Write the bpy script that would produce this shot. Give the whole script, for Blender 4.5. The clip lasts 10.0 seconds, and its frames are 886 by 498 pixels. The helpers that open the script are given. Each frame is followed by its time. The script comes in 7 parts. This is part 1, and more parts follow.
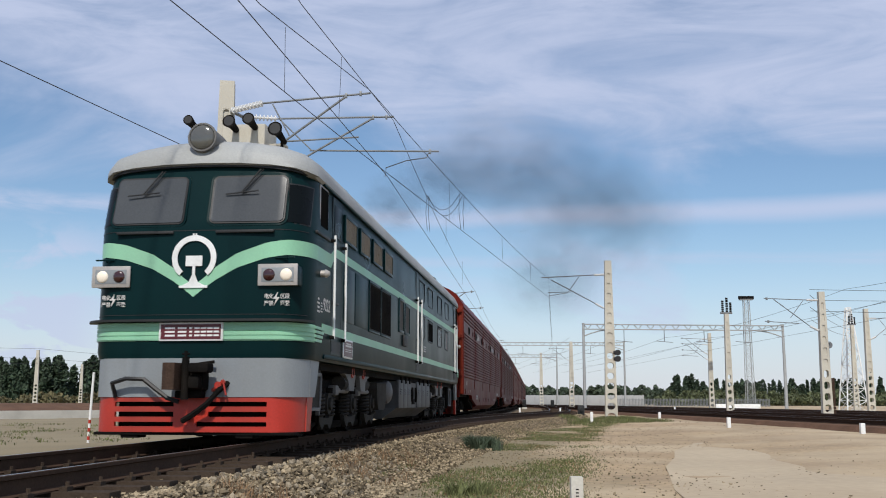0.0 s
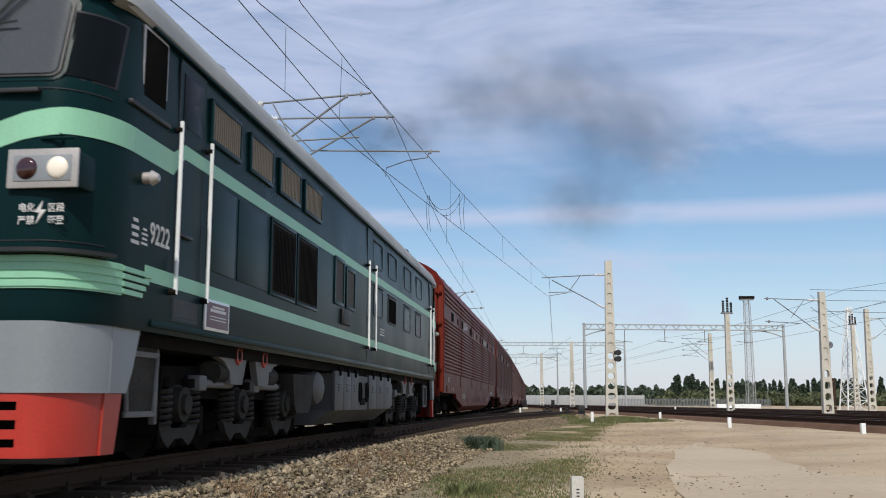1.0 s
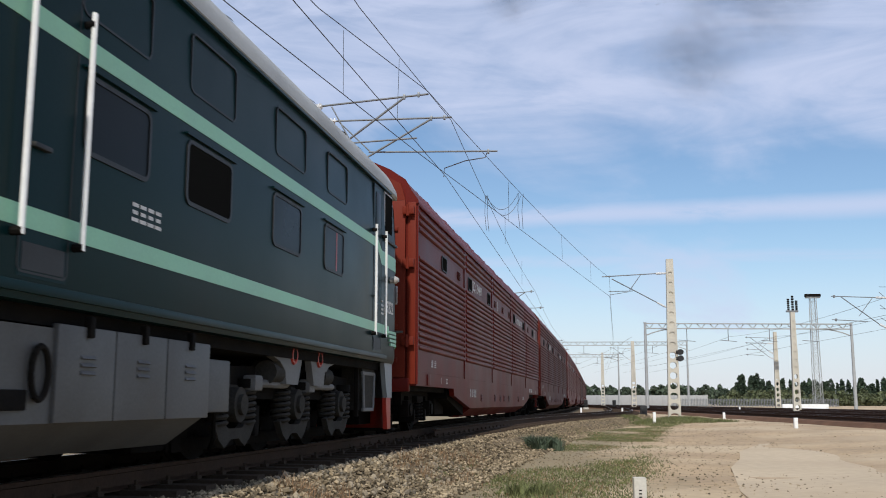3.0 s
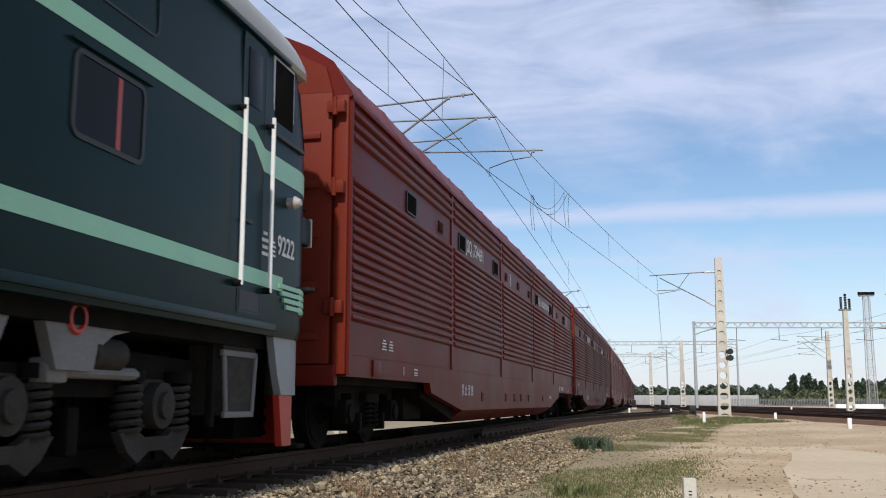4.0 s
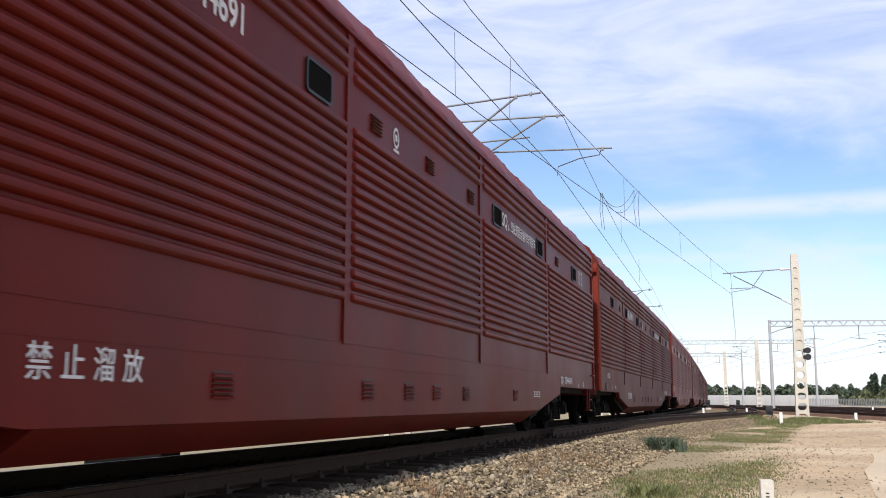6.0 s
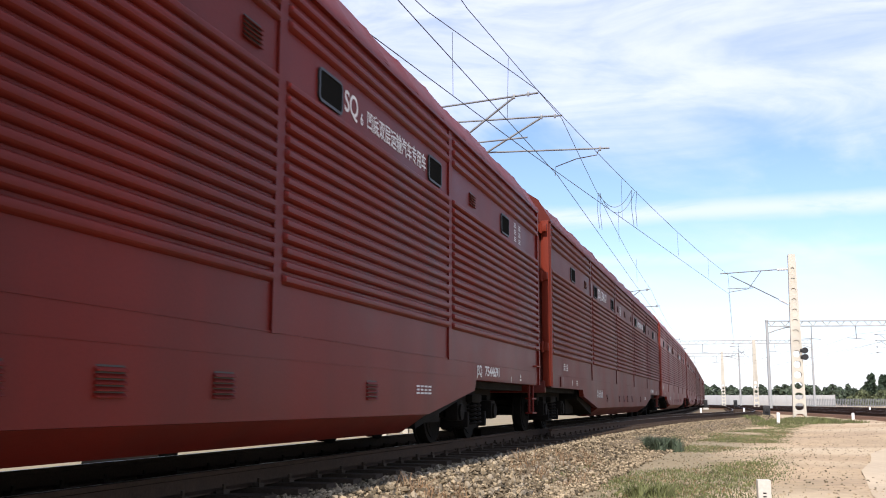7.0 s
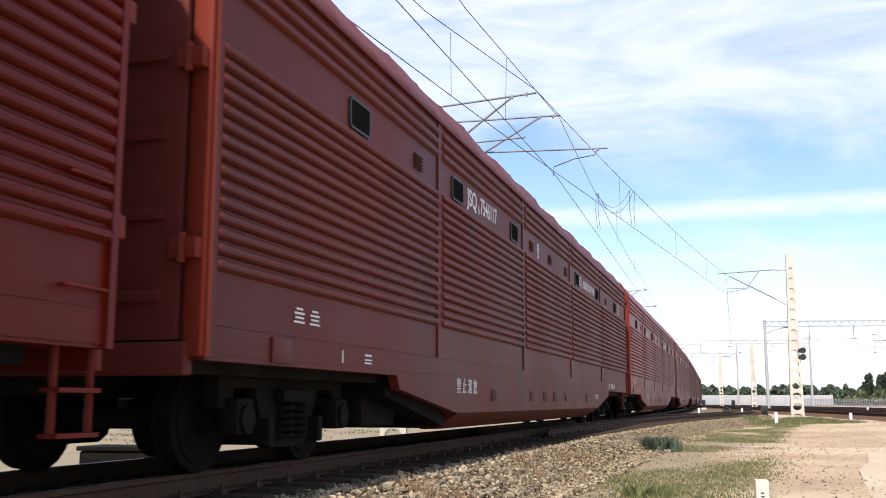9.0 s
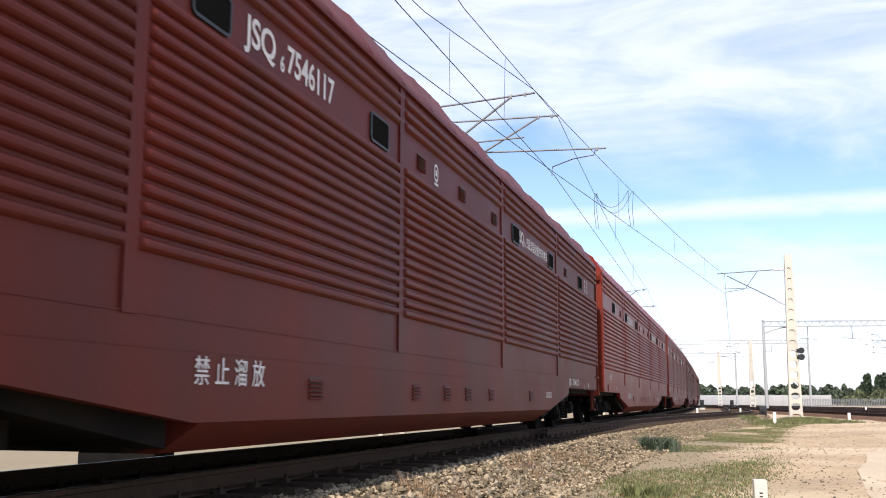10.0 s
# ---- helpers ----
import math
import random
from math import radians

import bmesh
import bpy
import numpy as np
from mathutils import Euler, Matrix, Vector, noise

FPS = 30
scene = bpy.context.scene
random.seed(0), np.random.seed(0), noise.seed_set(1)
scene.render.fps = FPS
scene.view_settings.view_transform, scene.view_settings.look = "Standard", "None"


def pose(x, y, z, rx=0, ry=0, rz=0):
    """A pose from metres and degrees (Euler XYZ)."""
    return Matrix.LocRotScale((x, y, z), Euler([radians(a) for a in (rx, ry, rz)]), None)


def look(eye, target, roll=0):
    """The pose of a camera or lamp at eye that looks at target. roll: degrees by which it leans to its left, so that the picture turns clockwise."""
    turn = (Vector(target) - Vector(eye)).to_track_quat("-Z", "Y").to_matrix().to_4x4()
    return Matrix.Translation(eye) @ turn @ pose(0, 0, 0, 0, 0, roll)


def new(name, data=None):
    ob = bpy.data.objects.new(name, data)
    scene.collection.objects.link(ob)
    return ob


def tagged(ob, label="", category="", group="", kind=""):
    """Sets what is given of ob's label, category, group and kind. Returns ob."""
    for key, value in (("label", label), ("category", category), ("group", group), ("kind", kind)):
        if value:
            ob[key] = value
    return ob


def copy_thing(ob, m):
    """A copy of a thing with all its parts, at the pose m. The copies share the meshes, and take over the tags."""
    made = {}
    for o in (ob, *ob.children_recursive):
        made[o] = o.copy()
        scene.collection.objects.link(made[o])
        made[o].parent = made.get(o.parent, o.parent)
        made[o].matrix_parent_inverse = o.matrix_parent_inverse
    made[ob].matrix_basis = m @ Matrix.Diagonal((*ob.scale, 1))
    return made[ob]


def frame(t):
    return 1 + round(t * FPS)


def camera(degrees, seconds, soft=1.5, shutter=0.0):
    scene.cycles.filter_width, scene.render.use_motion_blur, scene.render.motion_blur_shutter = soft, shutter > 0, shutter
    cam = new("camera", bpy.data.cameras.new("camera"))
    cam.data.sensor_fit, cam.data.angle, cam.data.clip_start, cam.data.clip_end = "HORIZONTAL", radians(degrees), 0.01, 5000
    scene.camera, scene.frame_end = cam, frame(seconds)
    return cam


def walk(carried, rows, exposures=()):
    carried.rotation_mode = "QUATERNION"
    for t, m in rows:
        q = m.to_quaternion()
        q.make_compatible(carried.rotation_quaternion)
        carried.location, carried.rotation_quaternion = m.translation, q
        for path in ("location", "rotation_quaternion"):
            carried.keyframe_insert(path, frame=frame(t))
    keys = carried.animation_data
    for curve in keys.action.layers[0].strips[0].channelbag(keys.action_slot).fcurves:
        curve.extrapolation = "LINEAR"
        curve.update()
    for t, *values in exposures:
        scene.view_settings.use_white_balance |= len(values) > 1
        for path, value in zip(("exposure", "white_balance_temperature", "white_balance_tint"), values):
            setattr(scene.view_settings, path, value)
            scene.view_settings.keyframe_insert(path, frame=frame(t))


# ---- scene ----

cam = camera(48.3, 10.0, soft=1.0, shutter=0.16)
EYE_Z = 0.551
PITCH = 98.81
YAWS = [(0.0, 0.0), (0.5, -0.02), (1.0, 0.03), (1.5, 0.93), (2.0, 1.56), (2.5, 2.44), (4.0, 6.16), (4.5, 7.88), (5.0, 9.22),
        (5.5, 10.13), (6.0, 10.2), (7.0, 10.06), (7.5, 10.03), (8.0, 9.96), (8.5, 9.97), (9.0, 9.95), (9.5, 9.93), (10.0, 9.87)]
EXPOSURES = [(0.0, -0.05, 6500, 10), (2.0, 0.0, 6500, 10), (4.0, 0.17, 6550, 11), (5.5, 0.42, 6600, 13), (7.0, 0.75, 6680, 16), (10.0, 0.82, 6720, 16)]
walk(cam, [(t, pose(0, 0, EYE_Z, PITCH, -0.06, y)) for t, y in YAWS], EXPOSURES)

# ---- light ----
SUN_TO = Vector((-0.085, -0.96, 1.08)).normalized()
sun = new("sun", bpy.data.lights.new("sun", "SUN"))
sun.data.energy, sun.data.angle, sun.data.color = 3.6, radians(1.5), (1.0, 0.95, 0.87)
sun.matrix_world = look((0, 0, 30), Vector((0, 0, 30)) - SUN_TO)

world = bpy.data.worlds.new("world")
scene.world = world
world.use_nodes = True
wn, wl = world.node_tree.nodes, world.node_tree.links
wn.clear()


def wnode(kind, **values):
    n = wn.new(kind)
    for k, v in values.items():
        n.inputs[k].default_value = v
    return n


w_out, w_bg = wn.new("ShaderNodeOutputWorld"), wn.new("ShaderNodeBackground")
w_sky = wn.new("ShaderNodeTexSky")
w_sky.sky_type, w_sky.sun_disc = "NISHITA", False
w_sky.sun_elevation = math.asin(SUN_TO.z)
w_sky.sun_rotation = math.atan2(SUN_TO.x, SUN_TO.y)
w_sky.air_density, w_sky.dust_density, w_sky.ozone_density = 1.0, 0.35, 2.0
w_bg.inputs["Strength"].default_value = 0.115
w_co = wn.new("ShaderNodeTexCoord")


def wmath(op, a, b=None):
    n = wn.new("ShaderNodeMath")
    n.operation = op
    for i, v in enumerate((a, b)):
        if v is None:
            continue
        if isinstance(v, (int, float)):
            n.inputs[i].default_value = v
        else:
            wl.new(v, n.inputs[i])
    return n.outputs[0]


def wrange(v, lo, hi, to0, to1):
    n = wn.new("ShaderNodeMapRange")
    n.interpolation_type = "SMOOTHSTEP"
    for k, q in (("From Min", lo), ("From Max", hi), ("To Min", to0), ("To Max", to1)):
        n.inputs[k].default_value = q
    wl.new(v, n.inputs["Value"])
    return n.outputs["Result"]


def wnoise(scale, rot, freq, detail, rough, distort=0.0):
    m = wn.new("ShaderNodeMapping")
    m.inputs["Scale"].default_value, m.inputs["Rotation"].default_value = scale, rot
    wl.new(w_co.outputs["Generated"], m.inputs["Vector"])
    n = wnode("ShaderNodeTexNoise", Scale=freq, Detail=detail, Roughness=rough, Distortion=distort)
    wl.new(m.outputs["Vector"], n.inputs["Vector"])
    return n.outputs["Fac"]


w_sep = wn.new("ShaderNodeSeparateXYZ")
wl.new(w_co.outputs["Generated"], w_sep.inputs["Vector"])
w_z = w_sep.outputs["Z"]
# soft high cloud, denser overhead, with streaks of cirrus lower down
w_big = wnoise((1.2, 1.2, 2.6), (0.0, 0.20, 0.5), 2.3, 7.0, 0.55, 0.6)
w_fine = wnoise((1.0, 1.0, 4.6), (0.0, 0.22, 0.2), 4.2, 8.0, 0.60, 0.9)
w_high = wmath("MULTIPLY", wrange(wmath("ADD", w_big, wrange(w_z, 0.16, 0.34, -0.13, 0.14)), 0.40, 0.66, 0.0, 0.9), wrange(w_fine, 0.30, 0.66, 0.50, 1.0))
w_band = wmath("ABSOLUTE", wmath("SUBTRACT", w_z, wmath("ADD", 0.170, wmath("MULTIPLY", w_big, 0.028))))
w_streak = wmath("MULTIPLY", wrange(w_band, 0.0, 0.017, 0.75, 0.0), wrange(w_fine, 0.34, 0.56, 0.15, 1.0))
w_band2 = wmath("ABSOLUTE", wmath("SUBTRACT", w_z, wmath("ADD", 0.122, wmath("MULTIPLY", w_big, 0.03))))
w_streak2 = wmath("MULTIPLY", wrange(w_band2, 0.0, 0.012, 0.45, 0.0), wrange(w_fine, 0.38, 0.6, 0.0, 1.0))
w_haze = wrange(w_z, 0.0, 0.17, 0.66, 0.05)
w_puff = wmath("MULTIPLY", wrange(wnoise((1.0, 1.0, 2.4), (0.0, 0.0, 0.9), 7.5, 8.0, 0.55, 0.5), 0.44, 0.56, 0.0, 0.85), wmath("MULTIPLY", wrange(w_z, 0.185, 0.13, 0.0, 1.0), wrange(w_sep.outputs["X"], -0.27, -0.36, 0.0, 1.0)))
w_cover = wmath("MAXIMUM", wmath("MAXIMUM", wmath("MAXIMUM", w_high, w_puff), w_streak), wmath("MAXIMUM", w_streak2, w_haze))
w_mix = wn.new("ShaderNodeMix")
w_mix.data_type = "RGBA"
w_mix.inputs[7].default_value = (4.95, 5.55, 7.3, 1)
wl.new(w_cover, w_mix.inputs[0])
w_hsv = wn.new("ShaderNodeHueSaturation")
w_hsv.inputs["Saturation"].default_value = 1.12
wl.new(w_sky.outputs["Color"], w_hsv.inputs["Color"])
wl.new(w_hsv.outputs["Color"], w_mix.inputs[6])
wl.new(w_mix.outputs[2], w_bg.inputs["Color"])
wl.new(w_bg.outputs["Background"], w_out.inputs["Surface"])


# ---- materials ----
def material(name, colour, rough=0.6, metal=0.0, vary=0.25, scale=3.0, bump=0.1, fine=40.0, dirt=None, dirt_amount=0.35, coat=0.0, island=0.0, spec=0.5, streak=False):
    """A surface with colour variation at two scales, fine relief and stains."""
    m = bpy.data.materials.new(name)
    m.use_nodes = True
    n, l = m.node_tree.nodes, m.node_tree.links
    b = n["Principled BSDF"]
    b.inputs["Metallic"].default_value = metal
    b.inputs["Coat Weight"].default_value = coat
    b.inputs["Coat Roughness"].default_value = 0.12
    b.inputs["Specular IOR Level"].default_value = spec
    co = n.new("ShaderNodeTexCoord")
    big = n.new("ShaderNodeTexNoise")
    big.inputs["Scale"].default_value, big.inputs["Detail"].default_value = scale, 6.0
    small = n.new("ShaderNodeTexNoise")
    small.inputs["Scale"].default_value, small.inputs["Detail"].default_value = fine, 4.0
    l.new(co.outputs["Object"], big.inputs["Vector"])
    l.new(co.outputs["Object"], small.inputs["Vector"])
    hsv = n.new("ShaderNodeHueSaturation")
    hsv.inputs["Color"].default_value = (*colour, 1)
    add = n.new("ShaderNodeMath")
    add.operation = "ADD"
    l.new(big.outputs["Fac"], add.inputs[0])
    l.new(small.outputs["Fac"], add.inputs[1])
    rng = n.new("ShaderNodeMapRange")
    rng.inputs["From Min"].default_value, rng.inputs["From Max"].default_value = 0.6, 1.4
    rng.inputs["To Min"].default_value, rng.inputs["To Max"].default_value = 1 - vary, 1 + vary
    l.new(add.outputs[0], rng.inputs["Value"])
    value = rng.outputs["Result"]
    if island:
        geo = n.new("ShaderNodeNewGeometry")
        ir = n.new("ShaderNodeMapRange")
        ir.inputs["To Min"].default_value, ir.inputs["To Max"].default_value = 1 - island, 1 + island
        l.new(geo.outputs["Random Per Island"], ir.inputs["Value"])
        mu = n.new("ShaderNodeMath")
        mu.operation = "MULTIPLY"
        l.new(value, mu.inputs[0])
        l.new(ir.outputs["Result"], mu.inputs[1])
        value = mu.outputs[0]
    l.new(value, hsv.inputs["Value"])
    colour_out = hsv.outputs["Color"]
    if dirt:
        st = n.new("ShaderNodeTexNoise")
        st.inputs["Scale"].default_value, st.inputs["Detail"].default_value = scale * 0.6, 8.0
        mp = n.new("ShaderNodeMapping")
        mp.inputs["Location"].default_value = (3.1, 7.7, 1.3)
        if streak:
            mp.inputs["Scale"].default_value = (2.6, 2.6, 0.22)
        l.new(co.outputs["Object"], mp.inputs["Vector"])
        l.new(mp.outputs["Vector"], st.inputs["Vector"])
        sr = n.new("ShaderNodeMapRange")
        sr.inputs["From Min"].default_value, sr.inputs["From Max"].default_value = 0.42, 0.75
        sr.inputs["To Max"].default_value = dirt_amount
        l.new(st.outputs["Fac"], sr.inputs["Value"])
        mix = n.new("ShaderNodeMix")
        mix.data_type = "RGBA"
        mix.inputs[7].default_value = (*dirt, 1)
        l.new(sr.outputs["Result"], mix.inputs[0])
        l.new(colour_out, mix.inputs[6])
        colour_out = mix.outputs[2]
    l.new(colour_out, b.inputs["Base Color"])
    rr = n.new("ShaderNodeMapRange")
    rr.inputs["To Min"].default_value, rr.inputs["To Max"].default_value = max(0.02, rough - 0.12), min(1.0, rough + 0.12)
    l.new(big.outputs["Fac"], rr.inputs["Value"])
    l.new(rr.outputs["Result"], b.inputs["Roughness"])
    if bump:
        bp = n.new("ShaderNodeBump")
        bp.inputs["Strength"].default_value, bp.inputs["Distance"].default_value = bump, 0.02
        l.new(small.outputs["Fac"], bp.inputs["Height"])
        l.new(bp.outputs["Normal"], b.inputs["Normal"])
    return m


def glow(name, colour, strength):
    m = bpy.data.materials.new(name)
    m.use_nodes = True
    b = m.node_tree.nodes["Principled BSDF"]
    b.inputs["Base Color"].default_value = (*colour, 1)
    b.inputs["Emission Color"].default_value = (*colour, 1)
    b.inputs["Emission Strength"].default_value = strength
    b.inputs["Roughness"].default_value = 0.2
    return m


GREEN = material("green paint", (0.0032, 0.0200, 0.0210), 0.32, vary=0.16, scale=0.8, bump=0.012, dirt=(0.006, 0.014, 0.018), dirt_amount=0.3, coat=0.0, spec=0.07, streak=True)
MINT = material("mint paint", (0.27, 0.56, 0.36), 0.4, vary=0.08, scale=2, bump=0.02, dirt=(0.2, 0.3, 0.22), dirt_amount=0.3)
GREY = material("grey paint", (0.24, 0.26, 0.27), 0.45, vary=0.1, scale=1.2, bump=0.03, dirt=(0.16, 0.16, 0.15), dirt_amount=0.4, streak=True)
ROOF_GREY = material("roof paint", (0.34, 0.35, 0.34), 0.6, vary=0.15, scale=0.9, bump=0.05, dirt=(0.12, 0.12, 0.11), dirt_amount=0.55)
RED = material("red paint", (0.44, 0.030, 0.016), 0.42, vary=0.15, scale=2, bump=0.03, dirt=(0.12, 0.05, 0.035), dirt_amount=0.4)
# Near black: the deep shade under the vehicles is put into this colour.
UNDER = material("oily steel darkened for shade", (0.0068, 0.0062, 0.0058), 0.85, metal=0.0, vary=0.4, scale=4, bump=0.2, dirt=(0.020, 0.016, 0.012), dirt_amount=0.6, spec=0.08)
TANK = material("tank paint", (0.115, 0.117, 0.116), 0.55, vary=0.2, scale=1.5, bump=0.05, dirt=(0.035, 0.03, 0.024), dirt_amount=0.6, spec=0.25)
TANK_LIGHT = material("dusty grey paint", (0.17, 0.17, 0.168), 0.6, vary=0.2, scale=2, bump=0.05, dirt=(0.06, 0.05, 0.04), dirt_amount=0.6, spec=0.25)
SAND_BOX = material("grimy brown paint", (0.045, 0.039, 0.032), 0.75, vary=0.35, scale=3, bump=0.1, dirt=(0.02, 0.016, 0.012), dirt_amount=0.6, spec=0.15)
# Bogie steel likewise carries underside shade in its base colour.
BOGIE = material("dusty cast steel darkened for shade", (0.0085, 0.0072, 0.006), 0.85, vary=0.45, scale=4, bump=0.2, dirt=(0.018, 0.014, 0.011), dirt_amount=0.5, spec=0.1)
# Besides rubber it paints the shade in slots, recesses and behind slats.
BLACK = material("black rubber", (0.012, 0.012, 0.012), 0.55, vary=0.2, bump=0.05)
# Matt and dark; also paints the unlit interior at open windows.
DARK_GLASS = material("dark glass and unlit interior", (0.012, 0.012, 0.011), 0.85, vary=0.1, scale=1, bump=0.0, spec=0.0)
LOCO_GLASS = material("dim window glass", (0.005, 0.007, 0.008), 0.3, vary=0.2, scale=1, bump=0.0, spec=0.08)
CAB_GLASS = material("cab glass", (0.065, 0.07, 0.073), 0.16, vary=0.15, scale=1.2, bump=0.0, spec=0.4)
CHROME = material("bright steel", (0.78, 0.78, 0.76), 0.35, metal=0.5, vary=0.1, bump=0.02)
WHITE = material("white paint", (0.78, 0.79, 0.77), 0.5, vary=0.1, scale=4, bump=0.02, dirt=(0.4, 0.4, 0.38), dirt_amount=0.3)
PLATE_RED = material("maroon enamel", (0.10, 0.012, 0.018), 0.35, vary=0.15, bump=0.02)
RUST = material("rusty iron", (0.055, 0.034, 0.024), 0.85, vary=0.4, scale=6, bump=0.3, spec=0.15)
LAMP = glow("lit lamp", (0.85, 0.76, 0.62), 0.10)
BEZEL = material("dull chrome", (0.42, 0.39, 0.36), 0.4, metal=0.3, vary=0.15, bump=0.02)
DIM_LOUVRE = material("brown mesh", (0.045, 0.036, 0.026), 0.7, vary=0.3, scale=3, bump=0.05)
FAR_CONCRETE = material("grey concrete panels", (0.33, 0.335, 0.33), 0.85, vary=0.15, scale=0.5, bump=0.1)
LENS = material("lamp lens", (0.09, 0.09, 0.08), 0.08, vary=0.1, bump=0.0, spec=0.9)
RED_LENS = material("red lens", (0.035, 0.006, 0.005), 0.1, vary=0.1, bump=0.0, spec=0.9)
LOUVRE = material("ochre louvre", (0.20, 0.15, 0.085), 0.6, vary=0.25, scale=3, bump=0.05)
WAGON_RED = material("red oxide paint", (0.126, 0.0115, 0.0072), 0.45, vary=0.16, scale=0.9, bump=0.04, dirt=(0.052, 0.012, 0.010), dirt_amount=0.5, spec=0.11, streak=True)
WAGON_OLD = material("faded maroon paint", (0.118, 0.0205, 0.0142), 0.50, vary=0.18, scale=0.7, bump=0.05, dirt=(0.055, 0.023, 0.021), dirt_amount=0.6, spec=0.11, streak=True)
# Brighter copy of the wagon red: sunlight on the ends is in the colour.
WAGON_SUNLIT = material("sunlit red oxide paint", (0.155, 0.021, 0.010), 0.55, vary=0.15, scale=1.2, bump=0.04, dirt=(0.11, 0.02, 0.012), dirt_amount=0.5, spec=0.12, streak=True)
WAGON_BRIGHT = material("fresh red oxide paint", (0.20, 0.024, 0.015), 0.42, vary=0.15, scale=0.9, bump=0.04, dirt=(0.10, 0.026, 0.02), dirt_amount=0.5, spec=0.13, streak=True)
LETTER = material("lettering paint", (0.62, 0.60, 0.57), 0.6, vary=0.25, scale=9, bump=0.0)
RAIL = material("rail steel", (0.060, 0.037, 0.025), 0.8, metal=0.0, vary=0.3, scale=4, bump=0.1, spec=0.1)
RAIL_TOP = material("polished rail", (0.34, 0.33, 0.32), 0.38, metal=0.9, vary=0.1, bump=0.02)
SLEEPER = material("dark sleeper", (0.050, 0.036, 0.026), 0.85, vary=0.35, scale=6, bump=0.4, spec=0.1)
BALLAST = material("ballast bed", (0.16, 0.124, 0.080), 0.95, vary=0.45, scale=1.2, fine=22.0, bump=1.0, dirt=(0.07, 0.05, 0.035), dirt_amount=0.6, spec=0.1)
STONE = material("ballast stone", (0.225, 0.18, 0.118), 0.9, vary=0.3, scale=14, bump=0.3, island=0.75, spec=0.1)
YARD = material("rusty ballast", (0.125, 0.072, 0.046), 0.95, vary=0.4, scale=1.0, fine=18.0, bump=1.0, spec=0.1)
CONCRETE = material("concrete", (0.55, 0.53, 0.47), 0.8, vary=0.15, scale=1.5, bump=0.2, dirt=(0.30, 0.28, 0.24), dirt_amount=0.5)
MAST = material("mast concrete", (0.52, 0.49, 0.41), 0.8, vary=0.12, scale=1.5, bump=0.15, dirt=(0.38, 0.35, 0.29), dirt_amount=0.5)
STEEL = material("galvanised steel", (0.20, 0.21, 0.215), 0.5, metal=0.5, vary=0.2, scale=4, bump=0.05)
PALE_STEEL = material("pale galvanised steel", (0.36, 0.37, 0.365), 0.55, metal=0.2, vary=0.15, scale=2, bump=0.05)
DUSTY = material("dusty grey running gear", (0.044, 0.041, 0.036), 0.8, vary=0.4, scale=5, bump=0.15, dirt=(0.022, 0.018, 0.014), dirt_amount=0.7, spec=0.12)
WIRE = material("weathered wire", (0.05, 0.05, 0.052), 0.5, metal=0.5, vary=0.2, bump=0.0)
CERAMIC = material("white porcelain", (0.7, 0.7, 0.68), 0.25, vary=0.08, bump=0.0)
LEAF = material("dark foliage", (0.048, 0.070, 0.040), 0.75, vary=0.3, scale=0.3, bump=0.0, island=0.45)
POPLAR = material("poplar foliage", (0.030, 0.052, 0.026), 0.75, vary=0.3, scale=0.3, bump=0.0, island=0.45)
BUSH = material("bush foliage", (0.082, 0.096, 0.042), 0.8, vary=0.3, scale=0.5, bump=0.0, island=0.45)
GRASS = material("grass blades", (0.105, 0.118, 0.040), 0.8, vary=0.3, scale=0.6, bump=0.0, island=0.5)
BRUSH = material("brushwood", (0.12, 0.105, 0.05), 0.85, vary=0.3, scale=0.8, bump=0.0, island=0.4)
DRY = material("dry weeds", (0.21, 0.13, 0.07), 0.85, vary=0.3, scale=0.8, bump=0.0, island=0.4)
BARK = material("bark", (0.11, 0.085, 0.06), 0.9, vary=0.3, scale=5, bump=0.4)


